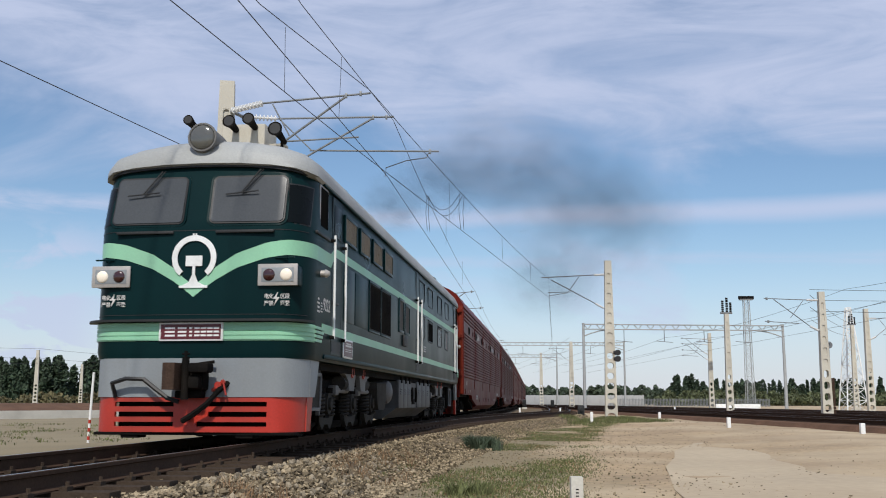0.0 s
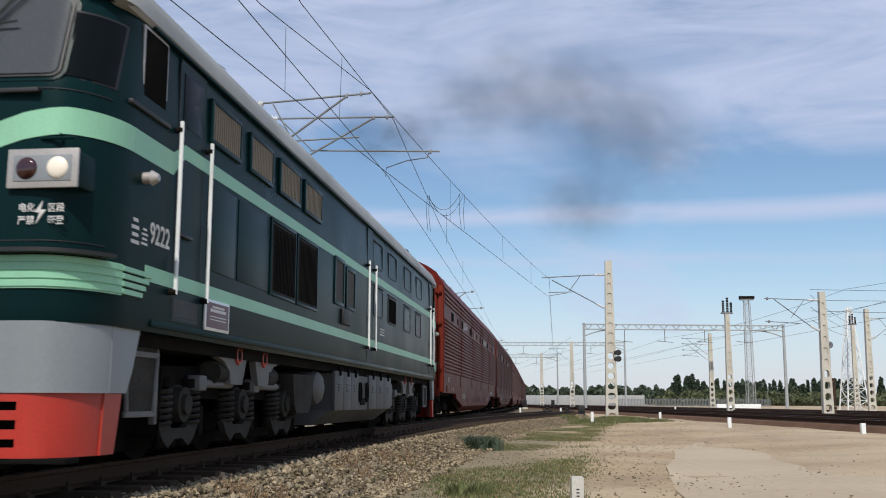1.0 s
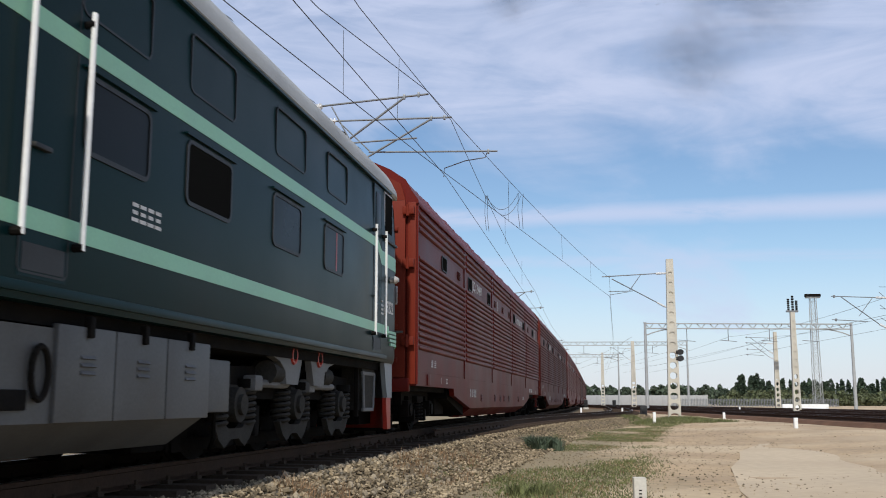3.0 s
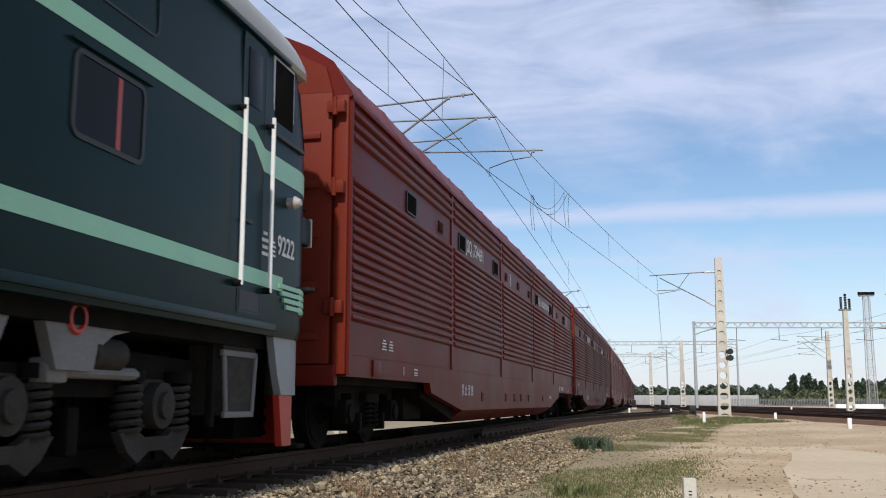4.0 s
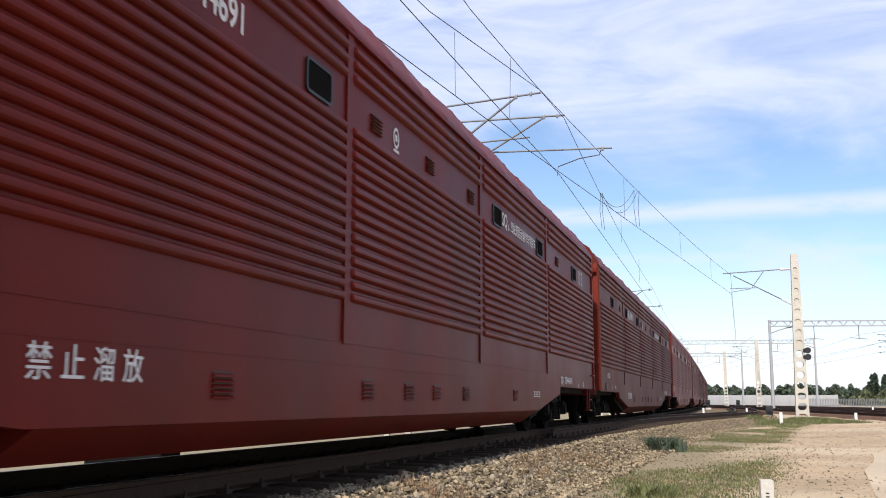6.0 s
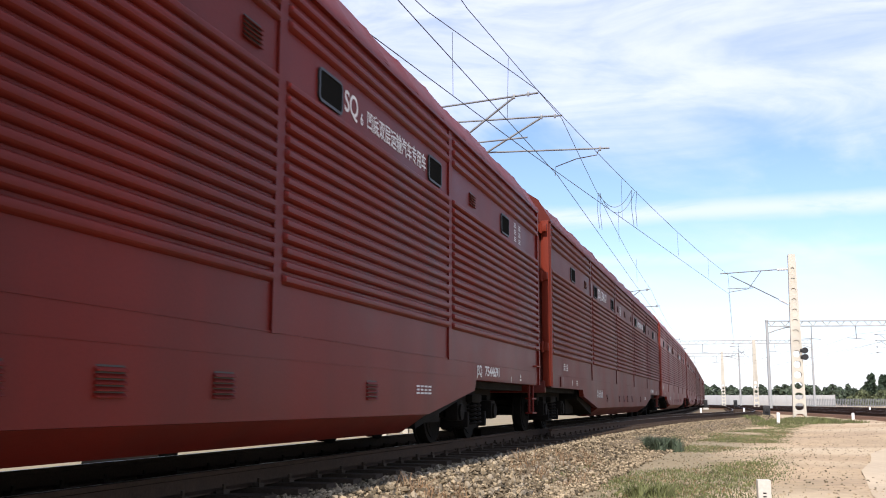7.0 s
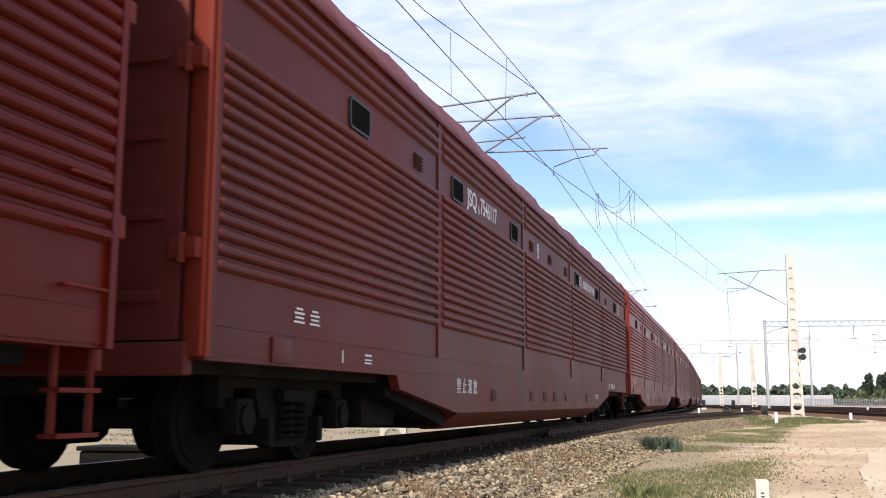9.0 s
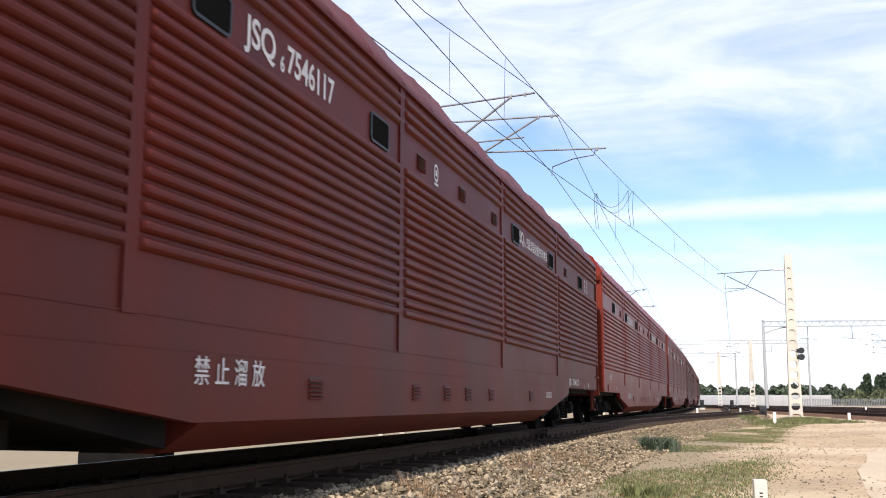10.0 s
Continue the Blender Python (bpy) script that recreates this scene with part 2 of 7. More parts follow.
def ground_material():
    m = material("sandy ground", (0.37, 0.272, 0.160), 0.95, vary=0.36, scale=0.5, fine=7.0, bump=0.9, dirt=(0.22, 0.155, 0.095), dirt_amount=0.65)
    n, l = m.node_tree.nodes, m.node_tree.links
    b = n["Principled BSDF"]
    old = b.inputs["Base Color"].links[0].from_socket
    geo = n.new("ShaderNodeNewGeometry")
    no = n.new("ShaderNodeTexNoise")
    no.inputs["Scale"].default_value, no.inputs["Detail"].default_value = 0.22, 9.0
    l.new(geo.outputs["Position"], no.inputs["Vector"])
    ra = n.new("ShaderNodeMapRange")
    ra.inputs["From Min"].default_value, ra.inputs["From Max"].default_value = 0.45, 0.64
    ra.inputs["To Max"].default_value = 0.8
    l.new(no.outputs["Fac"], ra.inputs["Value"])
    mx = n.new("ShaderNodeMix")
    mx.data_type = "RGBA"
    mx.inputs[7].default_value = (0.47, 0.375, 0.245, 1)
    l.new(ra.outputs["Result"], mx.inputs[0])
    l.new(old, mx.inputs[6])
    # green and brown verge along the ballast
    px = n.new("ShaderNodeSeparateXYZ")
    l.new(geo.outputs["Position"], px.inputs["Vector"])
    ln = n.new("ShaderNodeMath")
    ln.operation = "MULTIPLY_ADD"
    ln.inputs[1].default_value = -0.117
    l.new(px.outputs["Y"], ln.inputs[0])
    l.new(px.outputs["X"], ln.inputs[2])
    n2 = n.new("ShaderNodeTexNoise")
    n2.inputs["Scale"].default_value, n2.inputs["Detail"].default_value = 0.9, 8.0
    l.new(geo.outputs["Position"], n2.inputs["Vector"])
    ad = n.new("ShaderNodeMath")
    ad.operation = "MULTIPLY_ADD"
    ad.inputs[1].default_value = 4.5
    l.new(n2.outputs["Fac"], ad.inputs[0])
    l.new(ln.outputs[0], ad.inputs[2])
    vr = n.new("ShaderNodeMapRange")
    vr.interpolation_type = "SMOOTHSTEP"
    for k, q in (("From Min", 3.1), ("From Max", 1.3), ("To Min", 0.0), ("To Max", 0.75)):
        vr.inputs[k].default_value = q
    l.new(ad.outputs[0], vr.inputs["Value"])
    m2 = n.new("ShaderNodeMix")
    m2.data_type = "RGBA"
    m2.inputs[7].default_value = (0.165, 0.138, 0.076, 1)
    l.new(vr.outputs["Result"], m2.inputs[0])
    l.new(mx.outputs[2], m2.inputs[6])
    l.new(m2.outputs[2], b.inputs["Base Color"])
    return m


GROUND = ground_material()


def smoke_material():
    m = bpy.data.materials.new("diesel smoke")
    m.use_nodes = True
    n, l = m.node_tree.nodes, m.node_tree.links
    n.clear()
    out = n.new("ShaderNodeOutputMaterial")
    tr, df, mx = n.new("ShaderNodeBsdfTransparent"), n.new("ShaderNodeBsdfDiffuse"), n.new("ShaderNodeMixShader")
    df.inputs["Color"].default_value = (0.04, 0.04, 0.045, 1)
    co = n.new("ShaderNodeTexCoord")
    sp = n.new("ShaderNodeMapping")
    sp.inputs["Scale"].default_value = (1, 0, 1)
    ln = n.new("ShaderNodeVectorMath")
    ln.operation = "LENGTH"
    no = n.new("ShaderNodeTexNoise")
    no.inputs["Scale"].default_value, no.inputs["Detail"].default_value = 1.6, 6.0
    ra = n.new("ShaderNodeMapRange")
    ra.interpolation_type = "SMOOTHERSTEP"
    ra.inputs["From Min"].default_value, ra.inputs["From Max"].default_value = 0.95, 0.05
    ra.inputs["To Max"].default_value = 0.24
    nr = n.new("ShaderNodeMapRange")
    nr.inputs["From Min"].default_value, nr.inputs["From Max"].default_value = 0.25, 0.75
    nr.inputs["To Min"].default_value, nr.inputs["To Max"].default_value = 0.0, 1.3
    mu = n.new("ShaderNodeMath")
    mu.operation = "MULTIPLY"
    oi = n.new("ShaderNodeObjectInfo")
    ad = n.new("ShaderNodeVectorMath")
    ad.operation = "ADD"
    l.new(co.outputs["Object"], sp.inputs["Vector"])
    l.new(sp.outputs["Vector"], ln.inputs[0])
    l.new(ln.outputs["Value"], ra.inputs["Value"])
    l.new(co.outputs["Object"], ad.inputs[0])
    l.new(oi.outputs["Random"], ad.inputs[1])
    l.new(ad.outputs["Vector"], no.inputs["Vector"])
    l.new(no.outputs["Fac"], nr.inputs["Value"])
    l.new(ra.outputs["Result"], mu.inputs[0])
    l.new(nr.outputs["Result"], mu.inputs[1])
    l.new(mu.outputs[0], mx.inputs["Fac"])
    l.new(tr.outputs["BSDF"], mx.inputs[1])
    l.new(df.outputs["BSDF"], mx.inputs[2])
    l.new(mx.outputs["Shader"], out.inputs["Surface"])
    return m


SMOKE = smoke_material()


# ---- mesh helpers ----
def link(name, bm, mat, parent=None, label="", smooth=False):
    me = bpy.data.meshes.new(name)
    bmesh.ops.recalc_face_normals(bm, faces=bm.faces)
    bm.to_mesh(me)
    bm.free()
    me.materials.append(mat)
    if smooth:
        me.shade_smooth()
        me.set_sharp_from_angle(angle=radians(35))
    ob = new(name, me)
    if parent is not None:
        ob.parent = parent
    if label:
        tagged(ob, label)
    return ob


def part(name, bm, mat, parent, label="", smooth=True):
    return link(name, bm, mat, parent, label, smooth)


def thing(name, label, category, at=(0, 0, 0), group="", kind=""):
    ob = new(name)
    ob.empty_display_size = 0.3
    ob.location = at
    return tagged(ob, label, category, group, kind)


def box(bm, x0, x1, y0, y1, z0, z1, bevel=0.0):
    g = bmesh.ops.create_cube(bm, size=1.0)
    for v in g["verts"]:
        v.co = Vector(((x0 + x1) / 2 + v.co.x * (x1 - x0), (y0 + y1) / 2 + v.co.y * (y1 - y0), (z0 + z1) / 2 + v.co.z * (z1 - z0)))
    if bevel:
        es = list({e for v in g["verts"] for e in v.link_edges})
        bmesh.ops.bevel(bm, geom=es, offset=bevel, segments=2, affect="EDGES", profile=0.6)
    return bm


def rod(bm, a, b, r, seg=8, r2=None):
    a, b = Vector(a), Vector(b)
    d = b - a
    g = bmesh.ops.create_cone(bm, cap_ends=True, segments=seg, radius1=r, radius2=r if r2 is None else r2, depth=d.length)
    m = Matrix.Translation((a + b) / 2) @ d.to_track_quat("Z", "Y").to_matrix().to_4x4()
    bmesh.ops.transform(bm, matrix=m, verts=g["verts"])
    return bm


def coil(bm, x, y, z0, z1, r, wire, turns):
    """A coil spring as one wound rod."""
    rings = []
    n = turns * 10
    for k in range(n + 1):
        a = k * math.tau / 10
        c = Vector((math.cos(a), math.sin(a), 0))
        p = Vector((x, y, z0 + (z1 - z0) * k / n)) + c * r
        rings.append([p + (c * math.cos(q) + Vector((0, 0, 1)) * math.sin(q)) * wire for q in (0, 1.2566, 2.5133, 3.7699, 5.0265)])
    return loft(bm, rings)


def B():
    return bmesh.new()


def rounded(x0, x1, z0, z1, r, n=4):
    """A rectangle with rounded corners as a list of points."""
    x0, x1 = min(x0, x1), max(x0, x1)
    pts = []
    for cx, cz, a in ((x1 - r, z1 - r, 0), (x0 + r, z1 - r, 90), (x0 + r, z0 + r, 180), (x1 - r, z0 + r, 270)):
        for k in range(n + 1):
            q = radians(a + 90 * k / n)
            pts.append((cx + r * math.cos(q), cz + r * math.sin(q)))
    return pts


def thin_rim(bm, x0, x1, z0, z1, r, width, y0, y1):
    """A thin rounded frame on an upright side, from depth y0 to y1."""
    o, i = rounded(x0, x1, z0, z1, r), rounded(min(x0, x1) + width, max(x0, x1) - width, z0 + width, z1 - width, max(0.004, r - width))
    rings = []
    for a, b in zip(o + o[:1], i + i[:1]):
        rings.append([(a[0], y0, a[1]), (a[0], y1, a[1]), (b[0], y1, b[1]), (b[0], y0, b[1])])
    return loft(bm, rings, caps=False)


def prism(bm, pts, axis, a, b):
    """A closed outline swept from a to b along the axis: pts are (y, z) for x, (x, z) for y, (x, y) for z."""
    def at(p, s):
        return {"x": (s, p[0], p[1]), "y": (p[0], s, p[1]), "z": (p[0], p[1], s)}[axis]
    v0 = [bm.verts.new(at(p, a)) for p in pts]
    v1 = [bm.verts.new(at(p, b)) for p in pts]
    n = len(pts)
    for i in range(n):
        bm.faces.new((v0[i], v0[(i + 1) % n], v1[(i + 1) % n], v1[i]))
    bm.faces.new(v0)
    bm.faces.new(v1)
    return bm


def loft(bm, rings, closed=True, caps=True):
    vs = [[bm.verts.new(p) for p in r] for r in rings]
    n = len(vs[0])
    for a, b in zip(vs, vs[1:]):
        for i in range(n if closed else n - 1):
            j = (i + 1) % n
            bm.faces.new((a[i], a[j], b[j], b[i]))
    if caps and closed:
        bm.faces.new(vs[0])
        bm.faces.new(vs[-1])
    return bm


def tube(name, pts, r, mat, parent=None, label=""):
    """A round wire or bar through points, as one mesh."""
    bm = B()
    pts = [Vector(p) for p in pts]
    rings = []
    for i, p in enumerate(pts):
        d = (pts[min(i + 1, len(pts) - 1)] - pts[max(i - 1, 0)]).normalized()
        u = d.orthogonal().normalized() if abs(d.z) > 0.9 else d.cross(Vector((0, 0, 1))).normalized()
        w = d.cross(u)
        rings.append([p + (u * math.cos(k * math.pi / 3) + w * math.sin(k * math.pi / 3)) * r for k in range(6)])
    loft(bm, rings)
    return link(name, bm, mat, parent, label, True)


def lettering(name, text, size, mat, parent, m, stretch=1.0, heavy=0.0):
    cu = bpy.data.curves.new(name, "FONT")
    cu.body, cu.size, cu.extrude, cu.align_x, cu.align_y = text, size, 0.001, "LEFT", "BOTTOM"
    cu.offset = size * heavy
    tmp = bpy.data.objects.new(name, cu)
    scene.collection.objects.link(tmp)
    me = bpy.data.meshes.new_from_object(tmp.evaluated_get(bpy.context.evaluated_depsgraph_get()))
    bpy.data.objects.remove(tmp)
    bpy.data.curves.remove(cu)
    me.materials.clear()
    me.materials.append(mat)
    me.transform(m @ Matrix.Diagonal((stretch, 1, 1, 1)))
    ob = new(name, me)
    ob.parent = parent
    return ob


def on_side(x, z, y=1.6):
    """Where writing stands on a vehicle's left side, reading towards its rear."""
    return Matrix(((-1, 0, 0, x), (0, 0, 1, y), (0, 1, 0, z), (0, 0, 0, 1)))


def on_front(s, y, z, x):
    """Where writing stands on the nose at the end s."""
    return Matrix(((0, 0, s, s * x), (s, 0, 0, y), (0, 1, 0, z), (0, 0, 0, 1)))


def bars(name, parent, spots, mat=None, label=""):
    """Unreadable writing: small plain bars (x0, x1, z0, z1) on the left side at y."""
    bm = B()
    for x0, x1, z0, z1, y in spots:
        box(bm, x0, x1, y, y + 0.002, z0, z1)
    ob = part(name, bm, mat or LETTER, parent, "", False)
    return tagged(ob, label or "small white stencilled marks", kind="stuff")


def glyph_bars(x, z, w, h, y, n=4):
    """One unreadable character as a few strokes."""
    out = []
    for k in range(n):
        zz = z + h * (k + 0.2) / n
        e = w * (0.0, 0.12, 0.04, 0.2)[k % 4]
        out.append((x - w + e, x - e, zz, zz + h * 0.5 / n, y))
    return out


# ---- the track's plan ----
KNOTS = [-400, -150, -100, -60, -30, -10, 10, 40, 120]
BENDS = [0.0, 0.0, 0.0, -0.000434, -0.000351, -0.000234, 0.00114, 0.00096, 0.0003]
GRID = np.arange(-400, 120.01, 0.5)
_k = np.interp(GRID, KNOTS, BENDS)
TRACK_TH = np.concatenate([[0], np.cumsum((_k[1:] + _k[:-1]) * 0.25)])
_i0 = int(400 / 0.5)
TRACK_TH = TRACK_TH - TRACK_TH[_i0] - 1.68643
TRACK_X = np.concatenate([[0], np.cumsum((np.cos(TRACK_TH[1:]) + np.cos(TRACK_TH[:-1])) * 0.25)])
TRACK_Y = np.concatenate([[0], np.cumsum((np.sin(TRACK_TH[1:]) + np.sin(TRACK_TH[:-1])) * 0.25)])
TRACK_X, TRACK_Y = TRACK_X - TRACK_X[_i0] - 3.440, TRACK_Y - TRACK_Y[_i0] + 13.129


def main_at(s):
    """The main track's centre at arc length s: x, y and heading."""
    return float(np.interp(s, GRID, TRACK_X)), float(np.interp(s, GRID, TRACK_Y)), float(np.interp(s, GRID, TRACK_TH))


def main_x(y):
    return float(np.interp(y, TRACK_Y[::-1], TRACK_X[::-1]))


OFF_Y = [-60, 8, 20, 34, 45, 54, 62, 72, 90, 400]
OFF_X = [0, 0, 0.25, 0.85, 2.0, 3.7, 4.9, 5.4, 5.5, 5.5]


def branch_x(y):
    """The branch track's centre, which leaves the main track at the turnout."""
    s = sum(np.interp(y + d, OFF_Y, OFF_X) for d in (-6, -3, 0, 3, 6)) / 5
    return main_x(y) + float(s)


def travelled(t):
    return 6.22655 * t - 0.07179 * t * t / 2 + 0.013639 * t ** 3 / 6


def vehicle_pose(front, b1, b2, centre):
    """A vehicle whose front coupler is at arc length front: its bogies at b1 and b2 ride on the track."""
    x1, y1, _ = main_at(front + b1)
    x2, y2, _ = main_at(front + b2)
    th = math.atan2(y1 - y2, x1 - x2)
    u = centre - b1
    return pose(x1 + u * math.cos(th), y1 + u * math.sin(th), 0, 0, 0, math.degrees(th))


GROUND_Z = -0.55


# ---- ground ----
def ground_height(x, y):
    rise = max(0.0, min(1.0, (x - 5) / 6.5))
    return GROUND_Z + 0.20 * rise * rise * (3 - 2 * rise) + 0.04 * noise.noise(Vector((x * 0.35, y * 0.35, 1.7))) + 0.03 * noise.noise(Vector((x * 0.07, y * 0.07, 4.1)))


def make_ground():
    def axis(lo, hi, step, far):
        a = list(np.arange(lo, hi + 0.01, step))
        d = step
        while a[-1] < far:
            d *= 1.35
            a.append(a[-1] + d)
        d = step
        while a[0] > -far:
            d *= 1.35
            a.insert(0, a[0] - d)
        return a
    xs, ys = axis(-12, 26, 0.6, 4000), axis(-6, 70, 0.8, 4000)
    verts = [(x, y, ground_height(x, y) if abs(x) < 200 and abs(y) < 300 else GROUND_Z + (0.2 if x > 0 else 0)) for y in ys for x in xs]
    nx = len(xs)
    faces = [(j * nx + i, j * nx + i + 1, (j + 1) * nx + i + 1, (j + 1) * nx + i) for j in range(len(ys) - 1) for i in range(nx - 1)]
    me = bpy.data.meshes.new("ground")
    me.from_pydata(verts, [], faces)
    me.materials.append(GROUND)
    me.shade_smooth()
    return tagged(new("ground", me), "dry pale sandy ground with sparse weeds", "ground", kind="structure")


make_ground()


def ballast_bed(name, centre_l, centre_r, y0, y1, step, mat, label, top=-0.25, left=1.75, right=1.62, run=0.85):
    bm = B()
    rings = []
    for y in np.arange(y0, y1 + 0.01, step):
        xl, xr = centre_l(y), centre_r(y)
        e = 0.10 * noise.noise(Vector((0.3, y * 0.8, 2.2)))
        f = 0.10 * noise.noise(Vector((5.3, y * 0.8, 6.2)))
        prof = [(xl - left - run - 0.4 + f, -0.80), (xl - left - run * 0.5 + f, -0.38), (xl - left + f, top - 0.02), (xl - 0.9, top), ((xl + xr) / 2, top), (xr + 0.9, top), (xr + right + e * 0.5, top - 0.02),
                (xr + right + run * 0.35 + e, -0.34), (xr + right + run * 0.8 + e, -0.50), (xr + right + run * 1.5 + e, -0.80)]
        rings.append([(x, y, z + 0.02 * noise.noise(Vector((x * 2, y * 2, 0)))) for x, z in prof])
    loft(bm, rings, closed=False)
    return tagged(link(name, bm, mat, smooth=True), label, "ballast", kind="structure")


ballast_bed("ballast", main_x, branch_x, -30, 330, 0.5, BALLAST, "brown grey crushed stone track ballast")

RAIL_OUT = [(-0.075, -0.176), (0.075, -0.176), (0.075, -0.163), (0.012, -0.145), (0.010, -0.045), (0.036, -0.035), (0.036, -0.004), (0.030, -0.001), (-0.030, -0.001), (-0.036, -0.004), (-0.036, -0.035), (-0.010, -0.045), (-0.012, -0.145), (-0.075, -0.163)]


def make_rail(name, centre, off, y0, y1, step):
    bm = B()
    rings, tops = [], []
    for y in np.arange(y0, y1 + 0.01, step):
        x = centre(y)
        g = (centre(y + 0.5) - centre(y - 0.5))
        d = math.hypot(1, g)
        nx, ny = 1 / d, -g / d
        rings.append([(x + nx * (off + a), y + ny * (off + a), z) for a, z in RAIL_OUT])
        tops.append([(x + nx * (off + a), y + ny * (off + a), 0.0005) for a in (-0.016, 0.018)])
    loft(bm, rings)
    r = tagged(link(name, bm, RAIL), "rusty steel rail with polished head", "rail", kind="structure")
    bm = B()
    loft(bm, tops, closed=False)
    part("running_surface", bm, RAIL_TOP, r, "polished running surface", False)
    return r


for _o in (-0.7525, 0.7525):
    make_rail("rail", main_x, _o, -30, 320, 2.0)
    make_rail("rail", branch_x, _o, 21, 320, 1.5)


# ---- sleepers ----
def make_sleepers():
    bed = thing("sleepers", "row of dark sleepers under the rails", "sleepers", kind="structure")
    bm = B()
    prism(bm, [(-0.13, -0.36), (0.13, -0.36), (0.105, -0.176), (-0.105, -0.176)], "y", -1.28, 1.28)
    for o in (-0.7525, 0.7525):
        for q in (-1, 1):
            box(bm, -0.05, 0.05, o + q * 0.11 - 0.035, o + q * 0.11 + 0.035, -0.178, -0.14)
            rod(bm, (0, o + q * 0.12, -0.15), (0, o + q * 0.12, -0.10), 0.018, 6)
    first = part("sleeper", bm, SLEEPER, bed, smooth=False)
    mesh = first.data
    k = 0
    y = -12.0
    while y < 130:
        x, wide = main_x(y), branch_x(y) - main_x(y)
        g = math.degrees(math.atan(main_x(y + 0.5) - main_x(y - 0.5)))
        spots = [(x + (wide / 2 if wide < 1.9 else 0), 1 + max(0, min(wide, 1.9)) / 2.56)]
        if wide >= 1.9:
            spots = [(x, 1.0), (x + wide, 1.0)]
        for xs, stretch in spots:
            ob = first if k == 0 else new("sleeper", mesh)
            ob.parent = bed
            ob.location = (xs, y, 0.004 * math.sin(k * 1.7))
            ob.rotation_euler = (0, 0, math.radians(90 - g + 0.6 * math.sin(k * 2.3)))
            ob.scale = (1, stretch, 1)
            k += 1
        y += 0.6
    return bed


make_sleepers()


# ---- crushed stones ----
def scatter_stones(name, count, place, lo, hi, seed, label):
    rng = np.random.default_rng(seed)
    base = np.array([(1, 0, 0), (-1, 0, 0), (0, 1, 0), (0, -1, 0), (0, 0, 1), (0, 0, -1)], float)
    tris = np.array([(0, 2, 4), (2, 1, 4), (1, 3, 4), (3, 0, 4), (2, 0, 5), (1, 2, 5), (3, 1, 5), (0, 3, 5)])
    pts = [place(rng) for _ in range(count)]
    V = np.empty((count * 6, 3))
    for i, p in enumerate(pts):
        r = lo + (hi - lo) * rng.random() ** 2
        q = rng.normal(size=(3, 3))
        q, _ = np.linalg.qr(q)
        sc = r * (0.55 + 0.6 * rng.random((6, 1)))
        V[i * 6:i * 6 + 6] = (base * sc) @ q * (1, 1, 0.8) + p
    F = (tris[None] + (np.arange(count) * 6)[:, None, None]).reshape(-1, 3)
    me = bpy.data.meshes.new(name)
    me.from_pydata(V.tolist(), [], F.tolist())
    me.materials.append(STONE)
    return tagged(new(name, me), label, "gravel", kind="stuff")


def shoulder_place(rng):
    y = 6 + 60 * rng.random() ** 1.9
    u = rng.random()
    xr = branch_x(y)
    d = 0.95 + u * 2.0
    z = -0.245 if d < 1.62 else max(GROUND_Z + 0.01, -0.25 - (d - 1.62) * 0.35)
    return np.array((xr + d + 0.05 * rng.normal(), y, z + 0.012))


def far_place(rng):
    y = 2 + 60 * rng.random() ** 1.5
    d = -2.9 + 5 * rng.random()
    z = -0.245 if d > -1.7 else max(GROUND_Z + 0.01, -0.25 - (-1.7 - d) * 0.35)
    return np.array((main_x(y) + d, y, z))


def litter_place(rng):
    y = 7 + 45 * rng.random() ** 1.5
    d = 2.4 + abs(rng.normal()) * 3.2
    return np.array((branch_x(y) + d, y, ground_height(branch_x(y) + d, y) + 0.004))


scatter_stones("crushed_stone", 30000, shoulder_place, 0.014, 0.048, 3, "loose brown and grey crushed stones on the shoulder")
scatter_stones("crushed_stone", 5000, far_place, 0.022, 0.055, 4, "crushed stones between the sleepers")
def near_stones(count):
    rnd = random.Random(31)
    meshes = []
    bed = bpy.data.objects["ballast"]
    for k in range(6):
        bm = B()
        bmesh.ops.create_icosphere(bm, subdivisions=1, radius=1.0)
        for v in bm.verts:
            v.co *= 0.75 + 0.5 * rnd.random()
            v.co.z *= 0.75
        me = bpy.data.meshes.new("stone")
        bm.to_mesh(me)
        bm.free()
        me.materials.append(LONE_STONE)
        meshes.append(me)
    for k in range(count):
        y = 9.0 + 7 * rnd.random()
        d = 1.3 + 1.2 * rnd.random()
        z = -0.245 if d < 1.62 else -0.25 - (d - 1.62) * 0.35
        ob = new("stone", meshes[k % 6])
        ob.parent = bed
        ob.location = (branch_x(y) + d, y, z + 0.02)
        r = 0.018 + 0.026 * rnd.random()
        ob.scale = (r * 1.2, r, r)
        ob.rotation_euler = (rnd.random() * 6, rnd.random() * 6, rnd.random() * 6)


LONE_STONE = material("single stone", (0.20, 0.165, 0.115), 0.9, vary=0.3, scale=14, bump=0.3)
_n = LONE_STONE.node_tree
_oi, _mr = _n.nodes.new("ShaderNodeObjectInfo"), _n.nodes.new("ShaderNodeMapRange")
_mr.inputs["To Min"].default_value, _mr.inputs["To Max"].default_value = 0.45, 1.7
_n.links.new(_oi.outputs["Random"], _mr.inputs["Value"])
_hs = [n for n in _n.nodes if n.type == "HUE_SAT"][0]
_n.links.new(_mr.outputs["Result"], _hs.inputs["Value"])
near_stones(290)
scatter_stones("loose_pebbles", 9000, litter_place, 0.006, 0.030, 5, "scattered pale pebbles on sandy ground")


